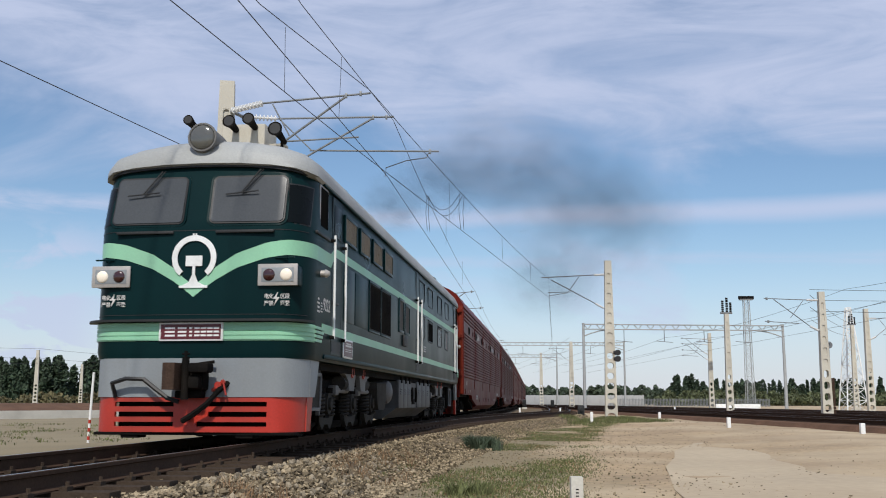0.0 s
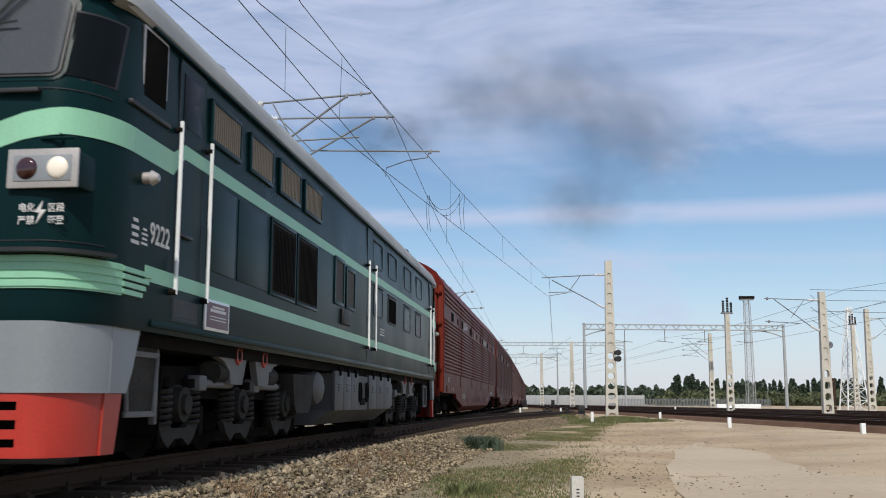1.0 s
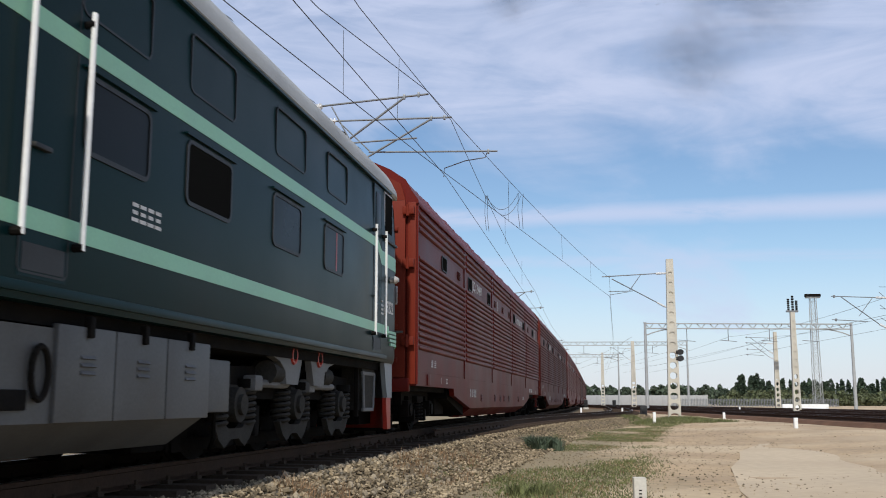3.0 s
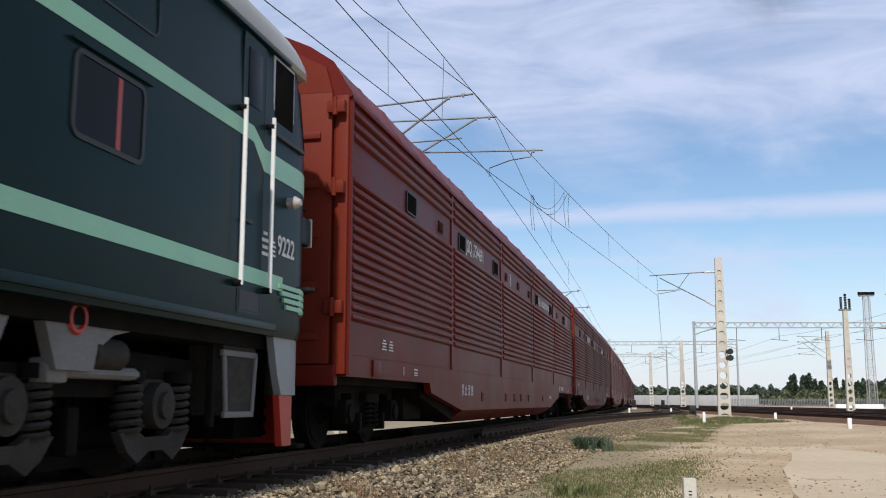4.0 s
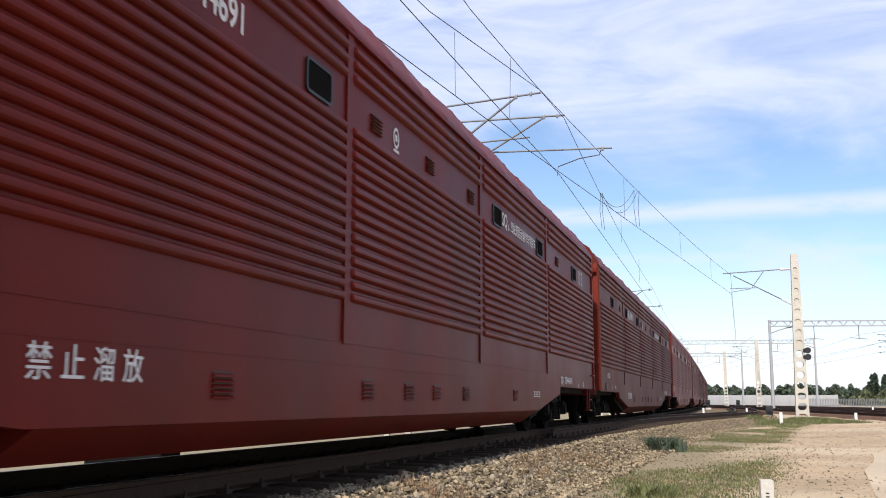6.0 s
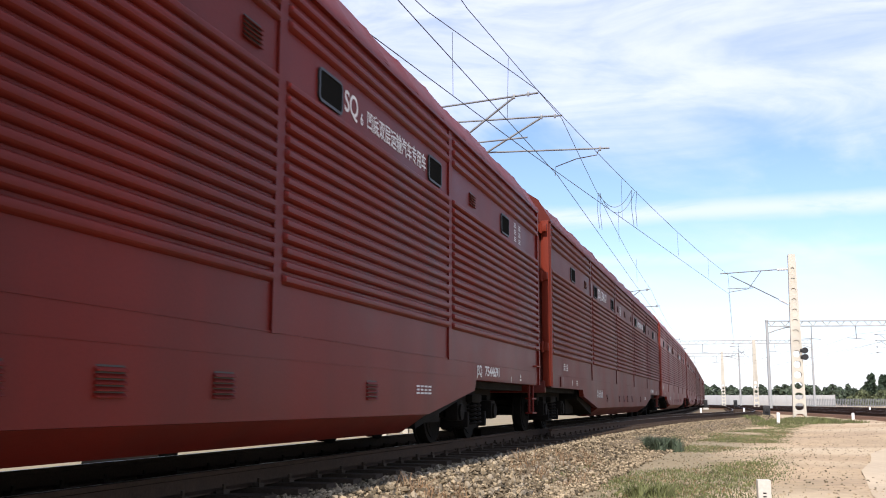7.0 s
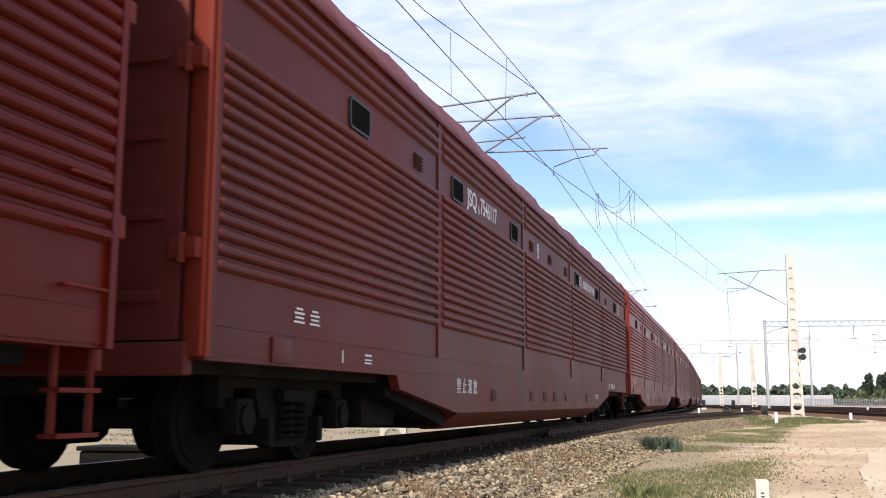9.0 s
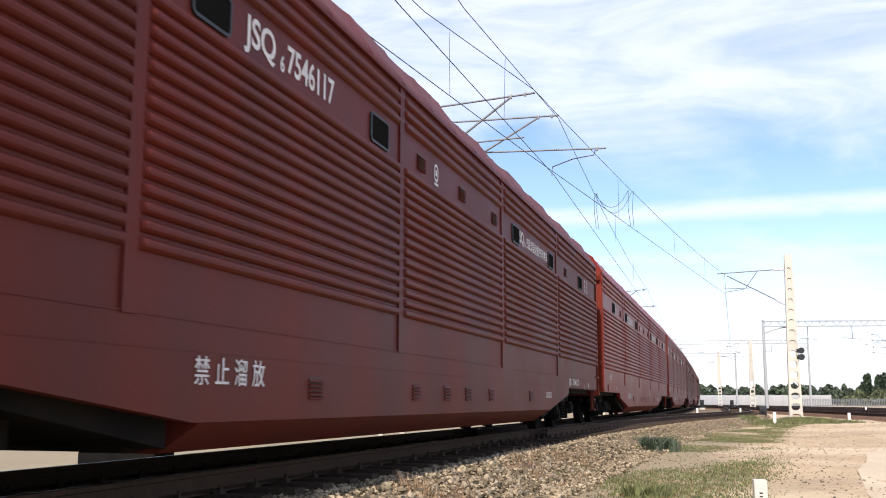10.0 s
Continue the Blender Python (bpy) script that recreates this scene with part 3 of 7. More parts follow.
# ---- concrete apron ----
def make_apron():
    bm = B()
    edge = [(2.3, 8.0), (2.86, 12.5), (3.4, 15.2), (3.75, 17.0), (4.5, 19.6), (5.2, 22.6), (6.6, 26.5), (8.6, 29.0), (30, 30), (30, -5), (2.0, -5)]
    prism(bm, edge, "z", -0.75, -0.515)
    return tagged(link("concrete_apron", bm, APRON), "worn pale concrete apron dusted with sand", "pavement", kind="structure")


APRON = material("dusty concrete", (0.44, 0.355, 0.24), 0.9, vary=0.16, scale=0.35, fine=6.0, bump=0.25, dirt=(0.33, 0.25, 0.16), dirt_amount=0.7)
make_apron()

# ---- yard tracks ----
for _k, _x0 in enumerate((14.4, 19.2, 24.0, 29.0)):
    def yard_x(y, x0=_x0):
        return x0 - 0.015 * (y - 31)
    ballast_bed("yard_ballast", yard_x, yard_x, -20, 300, 4.0, YARD, "rust brown ballast of a yard track", top=-0.17, left=1.35, right=1.6, run=0.45)
    for _o in (-0.7525, 0.7525):
        make_rail("yard_rail", yard_x, _o, -20, 300, 20.0)


# ---- masts and gantries ----
def make_mast(x, y, z0, z1, label, wide=0.56, facing=0.0, group="concrete masts"):
    """A tapering concrete mast: two legs with round openings between, solid above."""
    m = thing("catenary_mast", label, "mast", (x, y, z0), group)
    hgt = z1 - z0
    bm = B()

    def half(z):
        return (wide * (1 - 0.46 * z / hgt)) / 2
    n = max(6, int(hgt / 0.62))
    for s in (-1, 1):
        rings = []
        for z in (0, hgt * 0.93):
            a = half(z)
            rings.append([(s * a, -0.16, z), (s * (a - 0.11), -0.16, z), (s * (a - 0.11), 0.16, z), (s * a, 0.16, z)])
        loft(bm, rings)
    for k in range(n + 1):
        z = hgt * 0.93 * k / n
        a = half(z) - 0.10
        t = 0.10
        box(bm, -a, a, -0.155, 0.155, max(0, z - t), z + t)
    # rounded corners of the openings
    for k in range(n):
        za, zb = hgt * 0.93 * k / n + 0.10, hgt * 0.93 * (k + 1) / n - 0.10
        a = half((za + zb) / 2) - 0.11
        r = min(a, (zb - za) / 2) * 0.9
        for s in (-1, 1):
            for zc, q in ((za, 1), (zb, -1)):
                pts = [(s * (a + 0.01), zc - q * 0.005)]
                for u in range(5):
                    f = u / 4 * math.pi / 2
                    pts.append((s * (a - r + r * math.cos(f)), zc + q * (r - r * math.sin(f))))
                prism(bm, pts, "y", -0.154, 0.154)
    a = half(hgt)
    loft(bm, [[(-half(hgt * 0.92), -0.16, hgt * 0.92), (half(hgt * 0.92), -0.16, hgt * 0.92), (half(hgt * 0.92), 0.16, hgt * 0.92), (-half(hgt * 0.92), 0.16, hgt * 0.92)],
              [(-a, -0.15, hgt), (a, -0.15, hgt), (a, 0.15, hgt), (-a, 0.15, hgt)]])
    # a thin recessed web closes the upper openings
    za, zb = hgt * 0.42, hgt * 0.93
    loft(bm, [[(-half(z) + 0.05, -0.11, z), (half(z) - 0.05, -0.11, z), (half(z) - 0.05, 0.11, z), (-half(z) + 0.05, 0.11, z)] for z in (za, zb)])
    part("post", bm, MAST, m, smooth=False)
    m.rotation_euler = (0, 0, radians(facing))
    return m


def insulator(parent, a, b, r=0.07):
    a, b = Vector(a), Vector(b)
    bm = B()
    n = 9
    rod(bm, a, b, 0.03, 8)
    for k in range(n):
        p = a + (b - a) * (k + 0.5) / n
        d = (b - a).normalized() * 0.012
        rod(bm, p - d, p + d, r, 14)
    part("insulator", bm, CERAMIC, parent, "ribbed white insulator")


def cantilever(x0, x1, y0, y1, top, tip, low, label, arm=0.0):
    """A bracket of steel tubes that carries messenger and contact wire."""
    c = thing("cantilever", label, "cantilever", group="catenary brackets")
    s = 1 if x1 > x0 else -1
    ins = 0.62
    insulator(c, (x0, y0, top), (x0 + s * ins, y0, top + (tip - top) * 0.15))
    insulator(c, (x0, y0, low - 0.3), (x0 + s * 0.5, y0, low - 0.05))
    for nm, a, b, r in (("top_tube", (x0 + s * ins, y0, top + (tip - top) * 0.15), (x1, y1, tip), 0.024),
                        ("strut", (x0 + s * 0.5, y0, low - 0.05), (x1 - s * 0.55, y1, tip - 0.06), 0.026),
                        ("brace", (x0 + s * 0.8, y0, top), (x0 + s * 1.55, (y0 + y1) / 2, low + 0.42), 0.018),
                        ("registration_tube", (x0 + s * 1.1, y0, low + 0.10), (x1 + s * arm, y1, low + 0.22), 0.022)):
        bm = B()
        rod(bm, a, b, r, 10)
        part(nm, bm, STEEL, c)
    for p in ((x1 - s * 0.16, y1, tip), (x1 + s * (arm - 0.2), y1, low + 0.22)):
        bm = B()
        box(bm, p[0] - 0.05, p[0] + 0.05, p[1] - 0.04, p[1] + 0.04, p[2] - 0.09, p[2] + 0.06, 0.01)
        part("clamp", bm, STEEL, c)
    return c


make_mast(-5.1, 22.5, -0.55, 8.02, "pale concrete mast with two catenary brackets", 0.62, 8)


def near_bracket(label, ins, tubes, clamps):
    c = thing("cantilever", label, "cantilever", group="catenary brackets")
    for p, q in ins:
        insulator(c, p, q, 0.075)
    for nm, p, q, r in tubes:
        bm = B()
        rod(bm, p, q, r, 10)
        part(nm, bm, STEEL, c)
    for p in clamps:
        bm = B()
        box(bm, p[0] - 0.025, p[0] + 0.025, p[1] - 0.03, p[1] + 0.03, p[2] - 0.06, p[2] + 0.05, 0.008)
        part("clamp", bm, STEEL, c)
    return c


near_bracket("galvanised tube bracket on the pale mast", [((-4.85, 21.9, 7.15), (-4.05, 21.4, 7.17)), ((-4.85, 21.9, 5.5), (-4.25, 21.4, 5.75))],
             [("top_tube", (-4.05, 21.4, 7.17), (-1.61, 21.06, 7.30), 0.024), ("strut", (-4.25, 21.4, 5.75), (-2.15, 21.1, 7.24), 0.026), ("brace", (-3.81, 21.3, 7.12), (-3.42, 21.3, 6.4), 0.016),
              ("registration_tube", (-3.55, 21.3, 6.26), (-1.86, 21.06, 6.30), 0.020), ("bracket_link", (-4.95, 22.5, 7.12), (-4.85, 21.9, 7.15), 0.04), ("bracket_link", (-4.95, 22.5, 5.5), (-4.85, 21.9, 5.5), 0.04)],
             [(-1.83, 21.08, 7.3), (-2.15, 21.1, 7.26)])
near_bracket("galvanised tube bracket with long registration arm", [((-4.85, 23.1, 7.36), (-4.07, 23.4, 7.40)), ((-4.85, 23.1, 5.7), (-4.15, 23.4, 5.95))],
             [("top_tube", (-4.07, 23.4, 7.40), (-1.20, 23.2, 7.39), 0.024), ("strut", (-4.15, 23.4, 5.95), (-1.70, 23.2, 7.36), 0.026), ("brace", (-4.0, 23.4, 7.38), (-3.2, 23.4, 6.6), 0.016),
              ("registration_tube", (-3.25, 23.4, 6.60), (-0.10, 23.2, 6.53), 0.022), ("bracket_link", (-4.95, 22.5, 7.3), (-4.85, 23.1, 7.36), 0.04), ("bracket_link", (-4.95, 22.5, 5.7), (-4.85, 23.1, 5.7), 0.04)],
             [(-1.38, 23.2, 7.39), (-0.32, 23.2, 6.53), (-1.70, 23.2, 7.38)])
tagged(tube("steady_arm", [(-0.36, 23.25, 6.5), (-0.40, 23.3, 6.40), (-0.9, 23.45, 6.36), (-1.40, 23.6, 6.22), (-1.42, 23.6, 6.0)], 0.013, STEEL), "thin steel steady arm under the bracket", "steady arm")
make_mast(9.75, 58, -0.55, 8.84, "cream concrete mast with round openings beside the track", 0.72, -2)
near_bracket("galvanised tube bracket on the cream mast", [((9.5, 57.9, 8.0), (8.9, 57.8, 7.97)), ((9.45, 57.9, 6.02), (8.95, 57.85, 6.28))],
             [("top_tube", (8.9, 57.8, 7.97), (5.78, 57.7, 7.79), 0.03), ("strut", (8.95, 57.85, 6.28), (6.35, 57.7, 7.66), 0.03), ("brace", (8.01, 57.7, 7.88), (7.36, 57.7, 6.98), 0.022), ("registration_tube", (7.55, 57.7, 6.95), (6.15, 57.7, 6.92), 0.022), ("steady_arm", (7.3, 57.7, 6.90), (6.2, 57.7, 6.72), 0.018)],
             [(6.2, 57.7, 7.8)])

for x, y, z1, wd in ((22.39, 78, 7.47, 0.6), (29.59, 110, 8.16, 0.6), (21.12, 55, 6.67, 0.6), (33.84, 79, 7.98, 0.6), (46.31, 112, 9.22, 0.6), (18.06, 140, 9.02, 0.75), (19.72, 200, 10.37, 0.8), (-65.3, 160, 8.77, 0.8), (-79.1, 218, 8.68, 0.85)):
    make_mast(x, y, -0.7, z1, "pale concrete mast with round openings in the yard", wd, 0)
for x, y, z, s in ((29.59, 110, 7.5, -1), (21.12, 55, 6.2, -1), (33.84, 79, 7.2, 1), (18.06, 140, 8.0, -1), (29.59, 110, 6.9, -1)):
    cantilever(x - 0.2 if s < 0 else x + 0.2, x + s * 3.2, y, y, z, z + 0.1, z - 1.4, "thin tube bracket in the yard")


def mast_top_gear(x, y, z):
    g = thing("switch_gear", "dark pole top switch with porcelain stacks", "switch gear", (x, y, z), "pole top switches")
    bm = B()
    box(bm, -0.45, 0.45, -0.12, 0.12, 0, 0.14, 0.02)
    part("crossarm", bm, STEEL, g)
    for dx, hh in ((-0.28, 0.95), (0.05, 1.2), (0.34, 0.8)):
        bm = B()
        for k in range(6):
            rod(bm, (dx, 0, 0.14 + hh * k / 6), (dx + 0.02, 0, 0.14 + hh * (k + 0.7) / 6), 0.10, 10)
        part("insulator_stack", bm, UNDER, g)


mast_top_gear(22.39, 78, 7.47)
mast_top_gear(46.31, 112, 9.22)


def tension_weights(x, y, z0, z1):
    """A hanging stack of round counterweights on a rod, with its pulley arm."""
    w = thing("tension_weights", "brown grey stack of counterweights hanging by the mast", "counterweight", (x, y, z0))
    n = 12
    for k in range(n):
        bm = B()
        rod(bm, (0, 0, (z1 - z0) * k / n), (0, 0, (z1 - z0) * (k + 0.9) / n), 0.20, 16)
        part("weight", bm, RUST, w)
    bm = B()
    rod(bm, (0, 0, 0), (0, 0, z1 - z0 + 1.9), 0.018, 6)
    part("pull_rod", bm, STEEL, w)
    bm = B()
    rod(bm, (-0.55, -0.9, z1 - z0 + 1.9), (0.05, 0, z1 - z0 + 1.95), 0.05, 8)
    rod(bm, (0, -0.05, z1 - z0 + 1.85), (0, 0.05, z1 - z0 + 1.85), 0.20, 16)
    part("pulley_arm", bm, STEEL, w)


tension_weights(21.99, 56.5, -0.17, 1.94)


def lattice_tower(x, y, z0, z1, base, topw, mat, label, panels):
    t = thing("lattice_tower", label, "tower", (x, y, z0), "steel towers")
    hgt = z1 - z0
    for sx in (-1, 1):
        for sy in (-1, 1):
            bm = B()
            rod(bm, (sx * base / 2, sy * base / 2, 0), (sx * topw / 2, sy * topw / 2, hgt), 0.055 + base * 0.01, 6)
            part("leg", bm, mat, t)
    bm = B()
    for k in range(panels):
        za, zb = hgt * k / panels, hgt * (k + 1) / panels
        wa, wb = base + (topw - base) * k / panels, base + (topw - base) * (k + 1) / panels
        for sy in (-1, 1):
            f = 1 if k % 2 else -1
            rod(bm, (-f * wa / 2, sy * wa / 2, za), (f * wb / 2, sy * wb / 2, zb), 0.035, 5)
            rod(bm, (f * wa / 2, sy * wa / 2, za), (-f * wb / 2, sy * wb / 2, zb), 0.035, 5)
            rod(bm, (-wb / 2, sy * wb / 2, zb), (wb / 2, sy * wb / 2, zb), 0.03, 5)
            rod(bm, (sy * wa / 2, -f * wa / 2, za), (sy * wb / 2, f * wb / 2, zb), 0.035, 5)
    part("bracing", bm, mat, t)
    return t


lattice_tower(47.22, 115, -0.55, 11.5, 2.5, 0.45, WHITE, "white lattice mast tapering to a point", 9)
_tw = lattice_tower(67.7, 220, -0.55, 23.2, 1.7, 1.15, PALE_STEEL, "tall grey floodlight tower", 14)
bm = B()
box(bm, -1.5, 1.5, -0.5, 0.5, 23.7, 23.95)
part("lamp_platform", bm, STEEL, _tw)
for _q in (-1.3, -0.45, 0.45, 1.3):
    bm = B()
    box(bm, _q - 0.4, _q + 0.4, -0.4, 0.2, 23.95, 24.6, 0.05)
    part("floodlight", bm, UNDER, _tw)


def make_gantry(x0, x1, y0, y1, z, label, depth=0.52):
    g = thing("catenary_gantry", label, "gantry", (x0, y0, GROUND_Z - 0.1), "steel portal gantries")
    L = math.hypot(x1 - x0, y1 - y0)
    g.rotation_euler = (0, 0, math.atan2(y1 - y0, x1 - x0))
    top = z - GROUND_Z + 0.1
    for x, q in ((0, 1), (L, -1)):
        bm = B()
        rod(bm, (x, 0, 0), (x, 0, top), 0.19, 12, 0.13)
        rod(bm, (x, 0, top), (x, 0, top + 0.12), 0.16, 12)
        part("column", bm, PALE_STEEL, g)
        bm = B()
        for k in range(4):
            u, v = k / 4, (k + 1) / 4
            rod(bm, (x + q * 3.4 * u, 0, top - depth - 0.75 * (1 - u) ** 2), (x + q * 3.4 * v, 0, top - depth - 0.75 * (1 - v) ** 2), 0.06, 6)
        part("knee_brace", bm, PALE_STEEL, g)
    for zz in (top, top - depth):
        bm = B()
        box(bm, 0, L, -0.16, 0.16, zz - 0.05, zz + 0.05)
        part("chord", bm, PALE_STEEL, g)
    n = int(L / 1.3)
    bm = B()
    for k in range(n):
        xa, xb, xc = L * k / n, L * (k + 0.35) / n, L * (k + 0.65) / n
        rod(bm, (xa, 0, top), (xb, 0, top - depth), 0.04, 5)
        rod(bm, (xb, 0, top - depth), (xc, 0, top), 0.04, 5)
    tagged(part("lacing", bm, PALE_STEEL, g), "thin zigzag lacing bars", kind="stuff")
    for k in range(1, 5):
        bm = B()
        x = L * k / 5
        rod(bm, (x, 0, top - depth), (x, 0, top - depth - 1.3), 0.04, 6)
        rod(bm, (x - 0.9, 0, top - depth - 1.2), (x + 0.9, 0, top - depth - 1.35), 0.03, 6)
        part("drop_bracket", bm, STEEL, g)
    return g


make_gantry(14.9, 36.76, 105, 107, 8.75, "grey steel portal gantry across the yard tracks")
make_gantry(2.0, 29.2, 160, 160, 10.1, "grey steel portal gantry in the distance")
make_gantry(2.0, 22.9, 200, 200, 10.0, "grey steel portal gantry in the far distance")


# ---- overhead wires ----
def sagged(a, b, sag, n=14):
    a, b = Vector(a), Vector(b)
    return [a.lerp(b, k / n) - Vector((0, 0, sag * 4 * (k / n) * (1 - k / n))) for k in range(n + 1)]


def wire(name, spans, r, label):
    pts = []
    for a, b, sag in spans:
        p = sagged(a, b, sag)
        pts += p if not pts else p[1:]
    return tagged(tube(name, pts, r, WIRE), label, "wire", kind="structure")


# the wire over the near track that swings to the branch
wire("contact_wire", [((-6.9, -2.0, 6.0), (-3.75, 12.87, 6.0), 0), ((-3.75, 12.87, 6.0), (-1.88, 21.06, 6.0), 0), ((-1.88, 21.06, 6.0), (6.2, 57.6, 6.62), 0), ((6.2, 57.6, 6.62), (branch_x(110), 110, 6.0), 0), ((branch_x(110), 110, 6.0), (branch_x(200), 200, 6.0), 0)], 0.0082, "dark copper contact wire over the tracks")
wire("messenger_wire", [((-7.8, -8.0, 7.4), (-3.11, 15.94, 7.22), 0.1), ((-3.11, 15.94, 7.22), (-1.62, 21.06, 7.36), 0), ((-1.62, 21.06, 7.36), (6.2, 57.6, 7.72), 0.27), ((6.2, 57.6, 7.72), (branch_x(110), 110, 7.6), 0.6), ((branch_x(110), 110, 7.6), (branch_x(200), 200, 7.6), 0.6)], 0.0082, "dark stranded messenger wire")
wire("contact_wire", [((-4.9, -3.0, 6.0), (-2.82, 12.87, 6.0), 0), ((-2.82, 12.87, 6.0), (-1.36, 23.6, 6.0), 0), ((-1.36, 23.6, 6.0), (main_x(62) + 0.2, 62, 6.0), 0), ((main_x(62) + 0.2, 62, 6.0), (main_x(112), 112, 6.0), 0), ((main_x(112), 112, 6.0), (main_x(210), 210, 6.0), 0)], 0.0082, "dark copper contact wire over the tracks")
wire("messenger_wire", [((-5.0, -8.0, 7.4), (-2.41, 15.94, 7.22), 0.1), ((-2.41, 15.94, 7.22), (-1.22, 23.3, 7.34), 0), ((-1.22, 23.3, 7.34), (main_x(62), 62, 7.4), 0.33), ((main_x(62), 62, 7.4), (main_x(112), 112, 7.5), 0.6), ((main_x(112), 112, 7.5), (main_x(210), 210, 7.5), 0.6)], 0.0082, "dark stranded messenger wire")
for a, b in (((-2.85, 17.0, 7.23), (-2.82, 16.9, 6.0)), ((-2.0, 18.6, 7.25), (-2.02, 18.5, 6.0)), ((2.4, 39.8, 7.27), (2.42, 39.8, 6.3)), ((0.1, 34, 7.1), (0.1, 34, 6.0)), ((4.35, 48.8, 7.45), (4.35, 48.8, 6.45)), ((0.9, 46, 7.1), (0.9, 46, 6.0)), ((0.2, 29.8, 7.25), (0.2, 29.8, 6.0))):
    tagged(tube("dropper", [a, b], 0.005, WIRE), "thin dropper between the wires", "wire", "droppers")
for x in (main_x(62) - 3.1, main_x(112) - 3.1):
    y = 62 if x < main_x(90) - 2 else 112
    make_mast(x, y, -0.55, 8.4, "pale concrete mast behind the train", 0.6, 0)
    cantilever(x + 0.2, x + 3.0, y, y, 7.2, 7.45, 6.2, "galvanised tube bracket over the main track", 0.6)
# jumper loops
_ja, _jb = Vector((-0.52, 30.8, 7.05)), Vector((0.52, 31.0, 7.15))
tagged(tube("jumper_cable", sagged(_ja, _jb, 0.5), 0.008, WIRE), "dark jumper cable loop between wires", "cable", "jumpers")
tagged(tube("jumper_cable", sagged(_ja + Vector((0.04, 0.1, 0)), _jb + Vector((0.1, 0.3, 0)), 0.65), 0.008, WIRE), "dark jumper cable loop between wires", "cable", "jumpers")
for p, q in ((_ja, Vector((-0.50, 30.8, 5.92))), (_ja + Vector((0.07, 0, 0)), Vector((-0.42, 30.8, 5.88))), (_jb, Vector((0.56, 31.0, 6.0))), (_jb + Vector((0.16, 0.1, 0)), Vector((0.66, 31.1, 6.0)))):
    tagged(tube("jumper_cable", [p, p.lerp(q, 0.5) + Vector((-0.04, 0, 0)), q], 0.007, WIRE), "dark jumper cable hanging between wires", "cable", "jumpers")
# feeder on the far side and wires over the yard
wire("feeder_wire", [((-13.8, 0.0, 7.0), (-6.5, 24.9, 7.0), 0.0)], 0.010, "dark feeder wire")
for _x, _y0 in ((14.4, 105), (19.2, 105), (24.6, 20), (29.4, 20)):
    for _z, _s in ((6.1, 0.0), (7.4, 0.5)):
        _span = [((_x + 1.2, 20, _z), (_x, 60, _z), _s), ((_x, 60, _z), (_x - 0.8, 106, _z), _s)] if _y0 == 20 else []
        wire("yard_wire", _span + [((_x - 0.8, 106, _z), (_x - 2, 190, _z), _s)], 0.011, "thin overhead wire of the yard")
for _z in (7.6, 6.9, 6.2):
    wire("cross_wire", [((20.5, 55, _z - 1.1), (47.7, 115, _z + 2.0), 0.3)], 0.014, "dark cross span wire")
for _y, _z in ((45, 6.6), (50, 6.0), (47, 7.2)):
    wire("cross_wire", [((20.5, 55, _z - 0.4), (60, _y + 10, _z + 0.6), 0.4)], 0.013, "dark cross span wire")
for _z in (9, 7.5, 6.6):
    wire("far_wire", [((-100, 130, _z + 2), (-65, 160, _z), 0.8), ((-65, 160, _z), (-30, 230, _z), 0.6)], 0.02, "dark wires along the far line")


# ---- low marker posts and signals ----
def marker_post(x, y, z, h, w=0.13, mat=WHITE):
    p = thing("marker_post", "short white concrete marker post in the ground", "post", (x, y, z), "marker posts")
    bm = B()
    box(bm, -w / 2, w / 2, -w / 2, w / 2, -0.2, h, 0.012)
    part("shaft", bm, mat, p)
    return p


for x, y, h in ((7.23, 48.76, 0.57), (12.1, 56, 0.36), (10.4, 36.5, 0.37), (12.2, 29.2, 0.31), (5.75, 75, 0.7), (9.6, 82, 0.5), (22, 95, 0.5)):
    marker_post(x, y, ground_height(x, y), h)
_mp = marker_post(1.24, 9.4, GROUND_Z, 0.42, 0.115, CONCRETE)
bm = B()
for _k in range(3):
    box(bm, -0.014, 0.014, -0.0585, -0.0565, 0.24 + _k * 0.03, 0.252 + _k * 0.03)
part("marking", bm, UNDER, _mp, "faded marking, not readable", False)


def dwarf_signal(x, y, z):
    s = thing("dwarf_signal", "small black dwarf signal on a pale base", "signal", (x, y, z), "dwarf signals")
    bm = B()
    box(bm, -0.3, 0.3, -0.25, 0.25, -0.2, 0.45, 0.03)
    part("base", bm, CONCRETE, s)
    bm = B()
    box(bm, -0.22, 0.22, -0.12, 0.12, 0.45, 1.35, 0.05)
    head = part("signal_head", bm, BLACK, s)
    for z in (0.7, 1.08):
        bm = B()
        rod(bm, (0, -0.12, z), (0, -0.24, z), 0.12, 12)
        part("hood", bm, BLACK, head)


dwarf_signal(9.6, 118, -0.5)
dwarf_signal(14.0, 128, -0.5)
dwarf_signal(9.1, 66, -1.0)
_sg = thing("mast_signal", "black signal heads on the cream mast", "signal", (9.98, 57.8, 3.05))
for _z in (0.0, 0.36):
    bm = B()
    rod(bm, (0.18, 0.05, _z), (0.18, -0.16, _z), 0.17, 14)
    box(bm, -0.06, 0.3, 0.0, 0.2, _z - 0.1, _z + 0.1, 0.03)
    part("signal_head", bm, BLACK, _sg)

